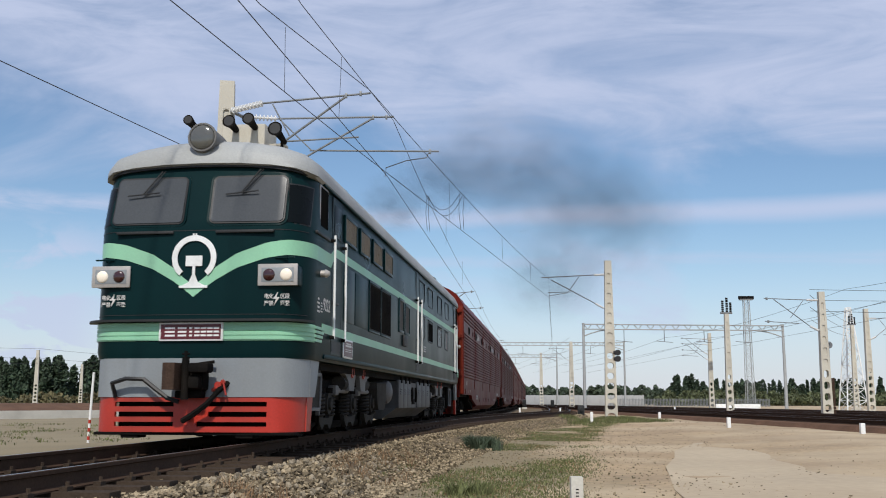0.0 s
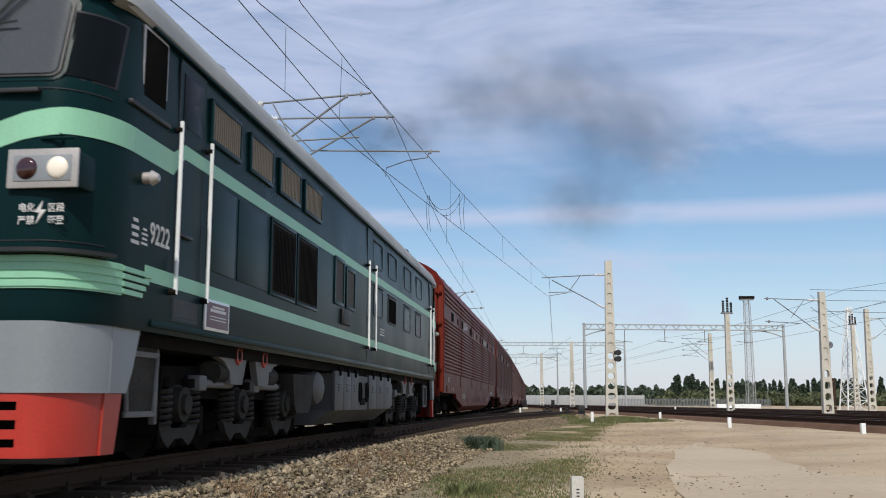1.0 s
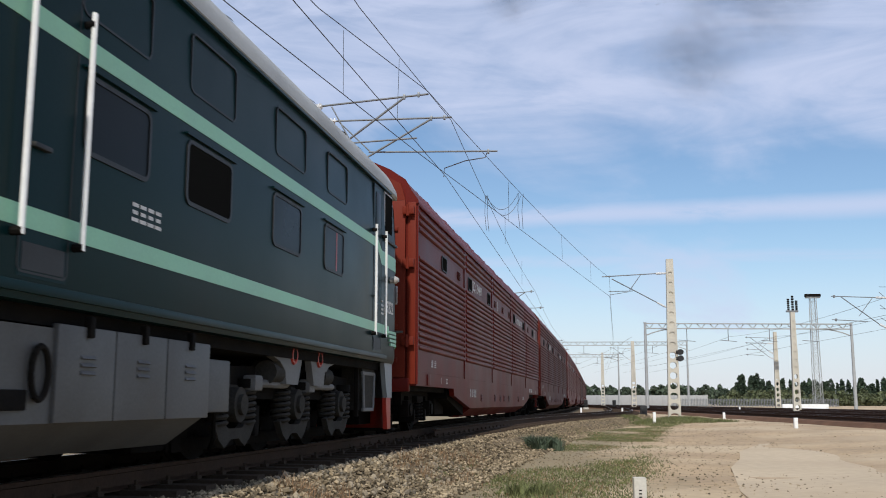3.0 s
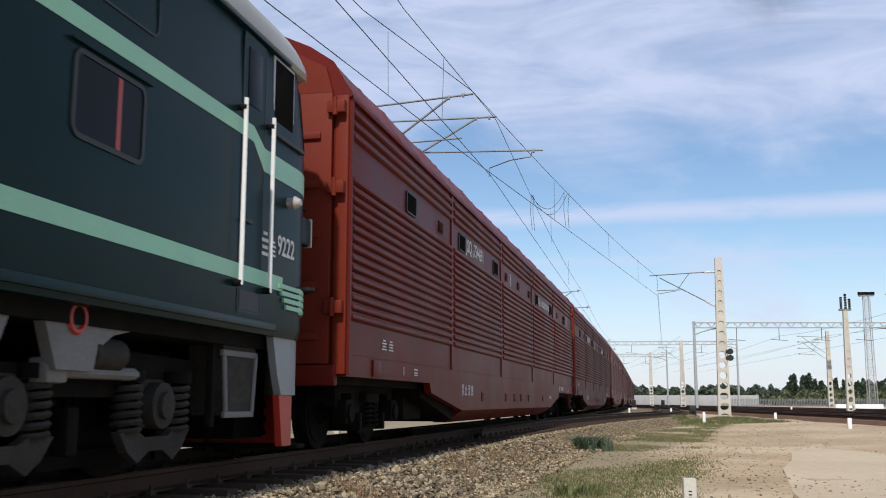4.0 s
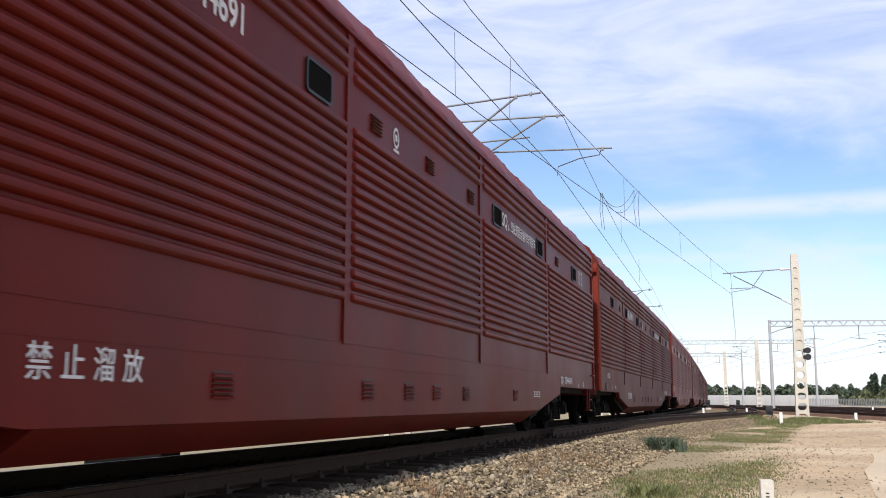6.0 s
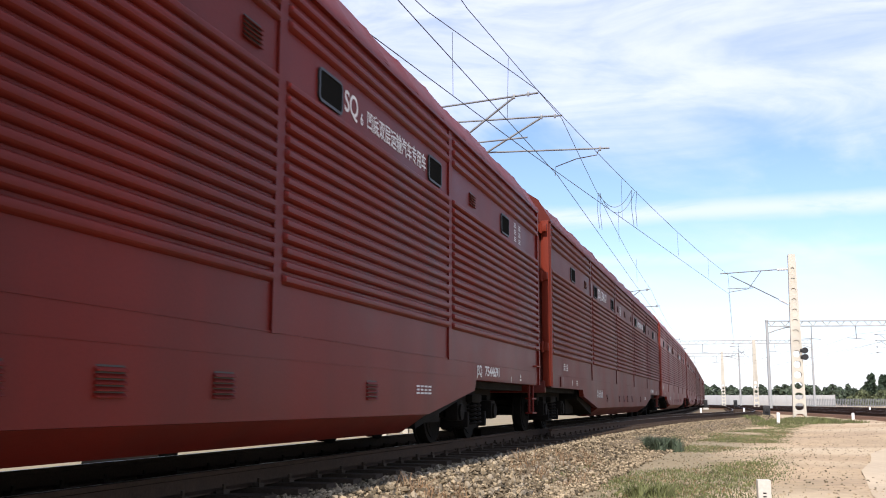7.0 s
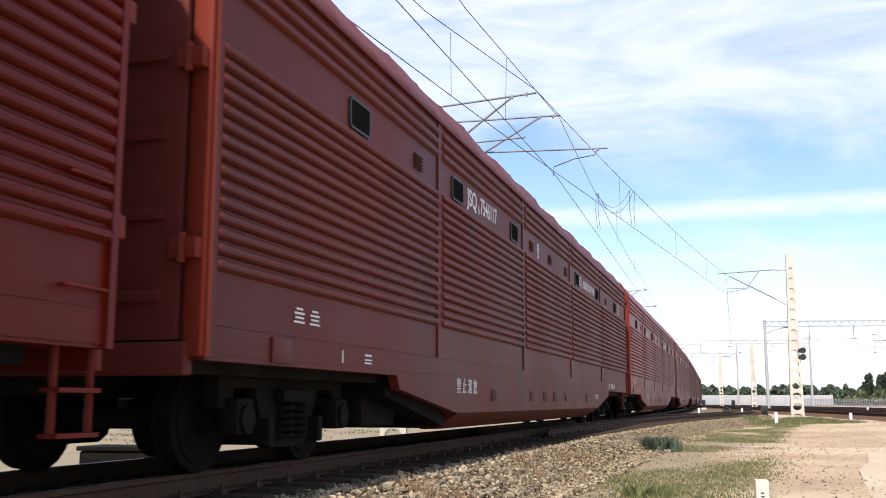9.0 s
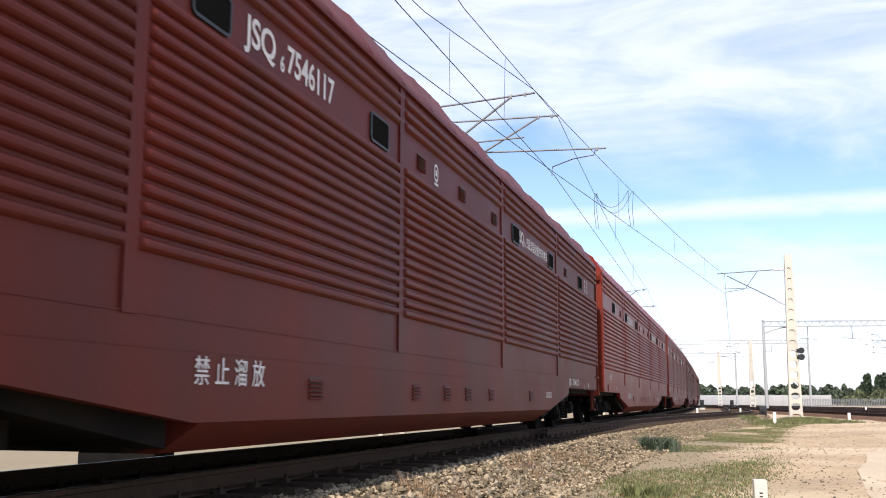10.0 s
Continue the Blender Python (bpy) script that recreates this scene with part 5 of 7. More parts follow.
        hose = [(s * 10.44, -1.05, 0.62), (s * 10.56, -1.05, 0.80), (s * 10.58, -0.85, 0.86), (s * 10.58, -0.6, 0.85), (s * 10.6, -0.42, 0.72), (s * 10.6, -0.25, 0.60), (s * 10.58, -0.1, 0.55)]
        tube("brake_hose", hose, 0.032, BLACK, loco, "black rubber brake hose")
        tube("brake_hose", [(s * 10.44, 0.52, 0.80), (s * 10.6, 0.45, 0.70), (s * 10.62, 0.30, 0.52), (s * 10.6, 0.1, 0.38), (s * 10.55, -0.05, 0.30)], 0.04, UNDER, loco)
        bm = B()
        rod(bm, (s * 10.42, 0.44, 0.76), (s * 10.56, 0.42, 0.77), 0.05, 12)
        rod(bm, (s * 10.52, 0.34, 0.70), (s * 10.54, 0.50, 0.83), 0.028, 10)
        rod(bm, (s * 10.55, 0.49, 0.82), (s * 10.56, 0.54, 0.64), 0.014, 8)
        part("air_cock", bm, RED, loco)
        # lamps
        for h in (-1, 1):
            bm = B()
            a, b = h * 0.91, h * 1.45
            box(bm, min(s * 10.0, s * 10.49), max(s * 10.0, s * 10.49), min(a, b), max(a, b), 2.11, 2.395, 0.04)
            lamp = part("marker_lamp", bm, GREEN, loco, "twin lamp in a bright frame")
            bm = B()
            box(bm, min(s * 10.465, s * 10.493), max(s * 10.465, s * 10.493), min(a, b) - 0.006, max(a, b) + 0.006, 2.104, 2.401, 0.01)
            part("bezel", bm, BEZEL, lamp, "dull chrome bezel")
            bm = B()
            box(bm, min(s * 10.48, s * 10.499), max(s * 10.48, s * 10.499), min(a, b) + 0.045, max(a, b) - 0.045, 2.155, 2.35, 0.004)
            part("reflector", bm, GREY, lamp)
            for y, mt, nm in ((h * 1.30, LAMP, "white_lens"), (h * 1.06, RED_LENS, "red_lens")):
                bm = B()
                g = bmesh.ops.create_uvsphere(bm, u_segments=20, v_segments=10, radius=0.085)
                bmesh.ops.transform(bm, matrix=Matrix.Translation((s * 10.495, y, 2.252)) @ Matrix.Diagonal((0.4, 1, 1, 1)), verts=g["verts"])
                part(nm, bm, mt, lamp)
            bm = B()
            xf = nose_x(h * 1.155) + 0.008
            prism(bm, [(h * 1.155 + a, b) for a, b in ((0.02, 2.02), (-0.04, 1.93), (0.0, 1.93), (-0.03, 1.84), (0.045, 1.95), (0.005, 1.95))], "x", s * (xf - 0.012), s * xf)
            part("warning_marking", bm, LETTER, loco, "small white lightning sign", False)
            for txt, dy, z in (("电化", -0.165, 1.925), ("严禁", -0.165, 1.83), ("区段", 0.055, 1.925), ("攀登", 0.055, 1.83)):
                ya = h * 1.155 + s * dy
                lettering("warning_marking", txt, 0.072, LETTER, loco, on_front(s, ya, z, nose_x(min(abs(ya), abs(ya + s * 0.135))) + 0.008), 0.92, 0.012)
        # windscreens
        for a, b in ((0.19, 1.23), (-1.23, -0.19)):
            for nm, g, mt, pr, th in (("windscreen_frame", 0.045, GREEN, 0.012, 0.03), ("windscreen_seal", 0.012, BLACK, 0.016, 0.02), ("windscreen", -0.012, CAB_GLASS, 0.020, 0.02)):
                bm = B()
                rings = []
                for k in range(29):
                    y = (a + b) / 2 - ((b - a) / 2 + g) * math.cos(math.pi * k / 28)
                    rc = 0.075 + g
                    edge = max(0.0, rc - min(y - a + g, b + g - y))
                    inset = rc - math.sqrt(max(0.0, rc * rc - edge * edge))
                    col = []
                    for zz in (2.99 - g + inset, 3.67 + g - inset):
                        u = (zz - 3.05) / 0.55
                        fr = 10.44 - 0.13 * u if zz > 3.05 else 10.455
                        col.append((nose_x(y, fr, 1.55 - 0.03 * max(0, u)), zz))
                    (x0, z0), (x1, z1) = col
                    rings.append([(s * (x0 + pr), y, z0), (s * (x1 + pr), y, z1), (s * (x1 + pr - th), y, z1), (s * (x0 + pr - th), y, z0)])
                loft(bm, rings)
                part(nm, bm, mt, loco)
            bm = B()
            yc = (a + b) / 2
            rod(bm, (s * 10.34, yc + 0.15, 3.76), (s * 10.40, yc - 0.10, 3.42), 0.012, 6)
            rod(bm, (s * 10.34, yc + 0.19, 3.76), (s * 10.40, yc - 0.07, 3.42), 0.006, 6)
            rod(bm, (s * 10.405, yc - 0.32, 3.40), (s * 10.405, yc + 0.14, 3.44), 0.010, 6)
            part("wiper", bm, BLACK, loco)
            bm = B()
            box(bm, min(s * 10.42, s * 10.50), max(s * 10.42, s * 10.50), yc - 0.42, yc + 0.40, 2.84, 2.875, 0.008)
            part("sill_rail", bm, BLACK, loco)
        for z in (1.72, 2.88):
            bm = B()
            nose_strip(bm, s, -1.5, 1.5, z, z + 0.008, 0.004, 0.02, n=40)
            part("nose_seam", bm, BLACK, loco)
        for y in (-1.28, 1.28):
            bm = B()
            xx = nose_x(y) + 0.05
            for zz in (2.47, 2.52):
                rod(bm, (s * (xx - 0.06), y, zz), (s * xx, y, zz), 0.01, 6)
            rod(bm, (s * xx, y - 0.15, 2.49), (s * xx, y + 0.12, 2.49), 0.012, 8)
            part("grab_iron", bm, GREEN, loco)
        # number plate and emblem
        bm = B()
        box(bm, min(s * 10.47, s * 10.505), max(s * 10.47, s * 10.505), -0.45, 0.45, 1.365, 1.615, 0.008)
        plate = part("plate_frame", bm, WHITE, loco)
        bm = B()
        box(bm, min(s * 10.49, s * 10.511), max(s * 10.49, s * 10.511), -0.42, 0.42, 1.39, 1.59)
        part("number_plate", bm, PLATE_RED, plate, "maroon number plate")
        bm = B()
        for k, (y, wd) in enumerate(((-0.29, 0.14), (-0.12, 0.12), (0.0, 0.04), (0.09, 0.075), (0.18, 0.075), (0.27, 0.075), (0.36, 0.075))):
            for q in range(3):
                box(bm, min(s * 10.505, s * 10.514), max(s * 10.505, s * 10.514), y - wd / 2, y + wd / 2, 1.425 + q * 0.05, 1.45 + q * 0.05)
        part("plate_marking", bm, WHITE, plate, "white bars on the plate", False)
        bm = B()
        for k in range(28):
            a0, a1 = [math.radians(-50 + 280 * q / 28) for q in (k, k + 1)]
            r0, r1 = 0.238, 0.315
            q = []
            for x in (10.478, 10.492):
                q.append([(s * x, math.cos(a) * r, 2.50 + math.sin(a) * r) for a, r in ((a0, r0), (a1, r0), (a1, r1), (a0, r1))])
            loft(bm, q)
        for a, b, z0, z1 in ((-0.03, -0.008, 2.76, 2.84), (0.008, 0.03, 2.76, 2.84), (-0.118, 0.118, 2.385, 2.53), (-0.02, 0.02, 2.14, 2.42), (-0.2, 0.2, 2.085, 2.12)):
            box(bm, min(s * 10.478, s * 10.493), max(s * 10.478, s * 10.493), a, b, z0, z1, 0.004)
        prism(bm, [(-0.16, 2.12), (0.16, 2.12), (0.06, 2.17), (0.025, 2.26), (-0.025, 2.26), (-0.06, 2.17)], "x", s * 10.478, s * 10.493)
        part("emblem", bm, WHITE, loco, "white ring emblem over a rail section", False)
        # roof headlamp, horns and box
        bm = B()
        rod(bm, (s * 9.86, 0, 4.22), (s * 10.36, 0, 4.235), 0.195, 32)
        rod(bm, (s * 9.1, 0, 4.29), (s * 9.88, 0, 4.222), 0.09, 24, 0.194)
        rim = [math.tau * k / 36 for k in range(37)]
        loft(bm, [[(s * x, r * math.cos(a0), 4.235 + r * math.sin(a0)) for x, r in ((10.33, 0.195), (10.36, 0.213), (10.375, 0.205), (10.375, 0.185), (10.35, 0.18))] for a0 in rim])
        head = part("headlamp", bm, TANK_LIGHT, loco, "round headlamp in a grey fairing")
        bm = B()
        g = bmesh.ops.create_uvsphere(bm, u_segments=28, v_segments=12, radius=0.182)
        bmesh.ops.transform(bm, matrix=Matrix.Translation((s * 10.355, 0, 4.235)) @ Matrix.Diagonal((0.3, 1, 1, 1)), verts=g["verts"])
        part("headlamp_lens", bm, LENS, head, "dark unlit lens")
        for y, z, r in ((-0.60, 4.78, 0.07), (0.04, 4.74, 0.09), (0.34, 4.77, 0.085), (0.76, 4.60, 0.10)):
            bm = B()
            rod(bm, (s * 8.85, y, z - 0.06), (s * 9.25, y, z - 0.01), 0.04, 12, 0.06)
            rod(bm, (s * 9.25, y, z - 0.01), (s * 9.40, y, z + 0.01), 0.06, 16, r * 1.12)
            rod(bm, (s * 9.0, y, z), (s * 9.0, y, 4.2), 0.025, 8)
            horn = part("horn", bm, UNDER, loco, "dark air horn")
            bm = B()
            rod(bm, (s * 9.392, y, z + 0.01), (s * 9.404, y, z + 0.011), r * 0.85, 16)
            part("horn_mouth", bm, BLACK, horn)
        bm = B()
        box(bm, min(s * 8.4, s * 9.05), max(s * 8.4, s * 9.05), -0.18, 0.50, 4.25, 4.80, 0.03)
        box(bm, min(s * 8.6, s * 8.8), max(s * 8.6, s * 8.8), -0.75, 0.75, 4.50, 4.54, 0.01)
        part("roof_box", bm, MAST, loco, "pale roof box")
    # sides
    for h in (-1, 1):
        Y = h * 1.55

        def plate_on(name, x0, x1, z0, z1, mat, proud, parent=None, bev=0.01, label="", y=Y):
            bm = B()
            d = h * proud
            box(bm, min(x0, x1), max(x0, x1), min(y - h * 0.012, y + d), max(y - h * 0.012, y + d), z0, z1, bev)
            return part(name, bm, mat, parent or loco, label)

        def ring_on(name, x0, x1, z0, z1, mat, proud, width, label="", y=Y):
            """A raised rectangular frame round an opening."""
            bm = B()
            ya, yb = min(y - h * 0.01, y + h * proud), max(y - h * 0.01, y + h * proud)
            xl, xr = min(x0, x1), max(x0, x1)
            box(bm, xl, xr, ya, yb, z1 - width, z1, 0.005)
            box(bm, xl, xr, ya, yb, z0, z0 + width, 0.005)
            box(bm, xl, xl + width, ya, yb, z0 + width * 0.5, z1 - width * 0.5, 0.005)
            box(bm, xr - width, xr, ya, yb, z0 + width * 0.5, z1 - width * 0.5, 0.005)
            return part(name, bm, mat, loco, label)

        plate_on("upper_stripe", 8.70, -8.70, 2.75, 2.885, MINT, 0.0055, bev=0.0)
        plate_on("lower_stripe", 9.45, -9.45, 1.54, 1.67, MINT, 0.0055, bev=0.0)
        plate_on("side_sill", 9.30, -9.30, 1.17, 1.235, GREEN, 0.012)
        for x0, x1 in ((8.09, 7.17), (6.85, 5.97), (5.68, 4.71), (4.48, 3.51)):
            fr = ring_on("louvre_frame", x0, x1, 3.075, 3.525, GREEN, 0.035, 0.045)
            # Black sheet stands in for the shade between the slats.
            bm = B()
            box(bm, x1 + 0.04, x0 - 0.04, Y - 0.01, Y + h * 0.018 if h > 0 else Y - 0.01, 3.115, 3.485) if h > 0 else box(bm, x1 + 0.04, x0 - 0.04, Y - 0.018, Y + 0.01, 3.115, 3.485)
            part("louvre_gap_shade", bm, BLACK, fr)
            n = 13
            bm = B()
            for k in range(n):
                xx = x1 + 0.07 + (x0 - x1 - 0.14) * k / (n - 1)
                box(bm, xx - 0.022, xx + 0.022, min(Y + h * 0.01, Y + h * 0.026), max(Y + h * 0.01, Y + h * 0.026), 3.12, 3.48)
            part("louvre_slats", bm, LOUVRE, fr, "ochre upright slats")
        for x0, x1 in ((5.95, 4.83), (4.76, 3.66)):
            fr = ring_on("radiator_frame", x0, x1, 1.80, 2.735, GREEN, 0.022, 0.04)
            # Flat black sheet paints the dark of the gaps between the radiator slats.
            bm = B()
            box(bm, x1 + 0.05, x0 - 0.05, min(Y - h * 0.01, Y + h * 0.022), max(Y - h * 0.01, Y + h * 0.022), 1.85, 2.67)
            part("radiator_gap_shade", bm, BLACK, fr)
            bm = B()
            for k in range(16):
                xx = x1 + 0.09 + (x0 - x1 - 0.18) * k / 15
                box(bm, xx - 0.012, xx + 0.012, min(Y + h * 0.018, Y + h * 0.034), max(Y + h * 0.018, Y + h * 0.034), 1.86, 2.66)
            part("radiator_slats", bm, UNDER, fr, "dark radiator slats")
        for x0, x1 in ((8.05, 7.22), (7.14, 6.0)):
            plate_on("access_panel", x0, x1, 1.82, 2.70, GREEN, 0.010)
        for x0, x1, z0, z1 in ((2.52, 1.95, 2.08, 2.72), (1.70, 1.10, 2.08, 2.66)):
            fr = ring_on("grille_frame", x0 + 0.05, x1 - 0.05, z0 - 0.05, z1 + 0.05, GREEN, 0.022, 0.055)
            plate_on("grille_mesh", x0, x1, z0, z1, DIM_LOUVRE, 0.006, fr, 0.0, "brown wire mesh")
        for x0, x1, z0, z1, mt, bare in ((-0.66, -1.58, 2.12, 2.66, LOCO_GLASS, False), (-2.20, -3.16, 2.10, 2.64, DARK_GLASS, True), (-4.24, -5.16, 2.09, 2.64, LOCO_GLASS, False), (-6.03, -6.88, 2.09, 2.645, LOCO_GLASS, False)):
            bm = B()
            thin_rim(bm, x0, x1, z0, z1, 0.09, 0.035, Y - h * 0.01, Y + h * 0.012)
            fr = part("window_rim", bm, BLACK, loco, "thin black rubber window rim")
            bm = B()
            prism(bm, rounded(x0 - 0.02, x1 + 0.02, z0 + 0.02, z1 - 0.02, 0.075), "y", Y - h * 0.012, Y + h * 0.004)
            # At the open window this pane paints the dark interior.
            part("pane", bm, mt, fr, "open window, dark interior painted as a flat pane" if bare else "dim side window", False)
            bm = B()
            prism(bm, [(x0 + 0.05, z1 + 0.02), (x1 - 0.05, z1 + 0.02), (x1 - 0.05, z1 + 0.036), (x0 + 0.05, z1 + 0.036)], "y", Y - h * 0.01, Y + h * 0.03)
            part("drip_rail", bm, GREEN, loco, "", False)
        bm = B()
        box(bm, -6.58, -6.53, min(Y + h * 0.002, Y + h * 0.006), max(Y + h * 0.002, Y + h * 0.006), 2.13, 2.60)
        part("red_pipe", bm, RED, loco, "red pipe behind the window glass", False)
        for x0, x1 in ((-0.56, -1.54), (-2.22, -3.2), (-4.28, -5.28), (-6.12, -7.02)):
            bm = B()
            thin_rim(bm, x0, x1, 3.03, 3.54, 0.08, 0.018, Y - h * 0.01, Y + h * 0.007)
            part("hatch_seam", bm, BLACK, loco, "thin dark seam of a blanked window", False)
        plate_on("filler_box", 2.05, 1.50, 1.76, 2.0, BLACK, 0.05)
        # doors with handrails
        for xa, xb in ((8.93, 8.15), (0.03, -0.62), (-8.40, -9.01)):
            door = plate_on("door", xa - 0.07, xb + 0.07, 1.26, 3.66, GREEN, 0.0025, bev=0.0)
            bm = B()
            thin_rim(bm, xa - 0.06, xb + 0.06, 1.28, 3.64, 0.05, 0.014, Y - h * 0.01, Y + h * 0.0045)
            part("door_seam", bm, BLACK, door, "", False)
            if abs(xa) > 5:
                plate_on("door_window", xa - 0.16, xb + 0.16, 3.05, 3.55, LOCO_GLASS, 0.010, door, 0.006)
            plate_on("door_handle", xa - 0.12, xb + 0.35, 2.02, 2.05, BLACK, 0.04, door, 0.005)
            for x in (xa, xb):
                bm = B()
                rod(bm, (x, h * 1.61, 1.48), (x, h * 1.61, 3.04), 0.019, 10)
                rail = part("handrail", bm, WHITE, loco, "white painted steel handrail")
                for z in (1.50, 2.96):
                    bm = B()
                    rod(bm, (x, h * 1.53, z), (x, h * 1.62, z), 0.028, 8)
                    part("rail_bracket", bm, UNDER, rail)
            # A black plate paints the shade of the step recess; nothing is hollowed.
            bm = B()
            box(bm, min(xa, xb) + 0.1, max(xa, xb) - 0.1, min(Y, Y + h * 0.006), max(Y, Y + h * 0.006), 1.30, 1.46)
            part("step_recess_shade", bm, BLACK, loco)
        for sx in (-1, 1):
            # sliding cab window, quarter light, side lamp
            x0, x1 = sx * 9.66, sx * 9.14
            fr = plate_on("cab_window_frame", max(x0, x1), min(x0, x1), 3.04, 3.68, BEZEL, 0.012, y=h * 1.535)
            # A dark plate stands for the unlit cab behind the open window.
            plate_on("cab_opening_shade", max(x0, x1) - 0.03, min(x0, x1) + 0.03, 3.07, 3.65, DARK_GLASS, 0.018, fr, y=h * 1.535)
            for nm, lo, hi, za, zb, pr, mt in (("quarter_window_seal", 1.235, 1.505, 2.975, 3.565, 0.008, BLACK), ("quarter_window", 1.25, 1.495, 2.995, 3.545, 0.014, LOCO_GLASS)):
                bm = B()
                rings = []
                for k in range(11):
                    y = lo + (hi - lo) * math.sin(k / 10 * math.pi / 2)
                    ring = []
                    for zz, q in ((za, pr), (zb, pr), (zb, pr - 0.03), (za, pr - 0.03)):
                        u = max(0.0, (zz - 3.05) / 0.55)
                        fr, ww = 10.44 - 0.13 * u, 1.55 - 0.015 * u
                        e = 0.004
                        g = -(nose_x(y + e, fr, ww) - nose_x(y - e, fr, ww)) / (2 * e)
                        d = math.hypot(1, g)
                        ring.append((sx * (nose_x(y, fr, ww) + q / d), h * (y + q * g / d), zz))
                    rings.append(ring)
                loft(bm, rings)
                part(nm, bm, mt, loco, "curved dark quarter window" if nm == "quarter_window" else "")
            plate_on("cab_sill", sx * 9.9 if sx > 0 else sx * 9.1, sx * 9.1 if sx > 0 else sx * 9.9, 2.92, 2.96, BLACK, 0.05, y=h * 1.53)
            bm = B()
            rod(bm, (sx * 9.55, h * 1.54, 2.38), (sx * 9.55, h * 1.64, 2.38), 0.05, 14)
            rod(bm, (sx * 9.55, h * 1.62, 2.38), (sx * 9.55, h * 1.68, 2.38), 0.065, 14, 0.03)
            part("side_lamp", bm, BEZEL, loco)
        if h > 0:
            for x in (9.75, -8.95):
                lettering("fleet_number", "9222", 0.25, LETTER, loco, on_side(x - 0.36, 1.82, 1.554), 0.85, 0.015)
                bars("fleet_marking", loco, glyph_bars(x, 1.80, 0.15, 0.24, 1.552) + glyph_bars(x - 0.2, 1.82, 0.12, 0.16, 1.552))
            bars("side_marking", loco, [b for k in range(4) for b in glyph_bars(-1.35 - k * 0.12, 1.80, 0.10, 0.16, 1.552, 3)])
            bm = B()
            box(bm, 7.38, 8.08, 1.552, 1.575, 1.235, 1.54, 0.008)
            pl = part("builder_plate", bm, CHROME, loco)
            bm = B()
            box(bm, 7.42, 8.04, 1.57, 1.579, 1.265, 1.51)
            part("plate_face", bm, PLATE_RED, pl, "maroon builder's plate")
            bars("plate_marking", pl, [(7.5, 7.95, 1.42, 1.45, 1.579), (7.5, 7.95, 1.37, 1.38, 1.579), (7.5, 7.95, 1.34, 1.35, 1.579), (7.55, 7.9, 1.46, 1.48, 1.579)])
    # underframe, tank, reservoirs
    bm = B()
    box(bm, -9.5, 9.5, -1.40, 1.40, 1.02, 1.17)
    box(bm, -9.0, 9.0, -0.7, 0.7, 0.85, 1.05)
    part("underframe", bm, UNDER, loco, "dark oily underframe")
    bm = B()
    prism(bm, [(1.46, 0.42), (1.15, 0.20), (-1.15, 0.20), (-1.46, 0.42)], "x", -2.9, 2.3)
    prism(bm, [(1.47, 0.42), (-1.47, 0.42), (-1.47, 1.0), (1.47, 1.0)], "x", -2.9, 2.1)
    tank = part("fuel_tank", bm, TANK, loco, "grey fuel tank and battery boxes", False)
    for h in (-1, 1):
        for x0, x1 in ((2.14, 1.54), (1.52, 0.96), (0.94, 0.36), (-0.60, -1.32), (-1.34, -2.12), (-2.14, -2.94)):
            bm = B()
            box(bm, x1, x0, min(h * 1.45, h * 1.50), max(h * 1.45, h * 1.50), 0.42, 1.03, 0.01)
            door = part("battery_door", bm, TANK, tank)
            bm = B()
            xm = (x0 + x1) / 2
            for z in (0.72, 0.77, 0.82):
                prism(bm, [(h * 1.499, z + 0.03), (h * 1.52, z + 0.005), (h * 1.499, z)], "x", xm - 0.09, xm + 0.09)
            part("door_louvre", bm, TANK, door)
            bm = B()
            box(bm, xm - 0.03, xm + 0.03, min(h * 1.48, h * 1.53), max(h * 1.48, h * 1.53), 0.96, 1.10, 0.01)
            part("latch", bm, UNDER, door)
        bm = B()
        for x in (0.18, -0.42):
            for k in range(18):
                a0, a1 = k * math.tau / 18, (k + 1) * math.tau / 18
                rod(bm, (x + math.cos(a0) * 0.09, h * 1.50, 0.72 + math.sin(a0) * 0.16), (x + math.cos(a1) * 0.09, h * 1.50, 0.72 + math.sin(a1) * 0.16), 0.02, 6)
        box(bm, -0.32, 0.08, min(h * 1.46, h * 1.49), max(h * 1.46, h * 1.49), 0.50, 0.62, 0.01)
        part("filler_hose", bm, UNDER, tank)
        bm = B()
        rings = []
        for y, r in ((0.30, 0.24), (1.28, 0.25), (1.36, 0.235), (1.41, 0.18), (1.44, 0.09), (1.445, 0.02)):
            rings.append([(2.70 + r * 1.15 * math.cos(k * math.tau / 24), h * y, 0.76 + r * math.sin(k * math.tau / 24)) for k in range(24)])
        loft(bm, rings)
        part("air_reservoir", bm, TANK_LIGHT, loco, "grey air reservoir with domed end")
        bm = B()
        loft(bm, [[(3.68 + a * 0.52, h * (1.13 + b * 0.27), z) for a, b in ((k, 1), (k, -1), (-k, -1), (-k, 1))] for z, k in ((0.40, 0.62), (0.50, 0.84), (0.80, 1.0), (0.92, 1.0))])
        part("sand_hopper", bm, DUSTY, loco, "dusty grey hopper under the frame", False)
        bm = B()
        box(bm, -3.60, -3.10, min(h * 1.05, h * 1.42), max(h * 1.05, h * 1.42), 0.46, 0.92, 0.02)
        part("equipment_box", bm, TANK, loco)
        for x in (9.0, -9.0):
            bm = B()
            prism(bm, [(x - 0.34, 1.03), (x + 0.34, 1.03), (x + 0.26, 0.44), (x - 0.26, 0.44)], "y", h * 1.05, h * 1.36)
            sand = part("sand_box", bm, DUSTY, loco, "grey sand box", False)
            bm = B()
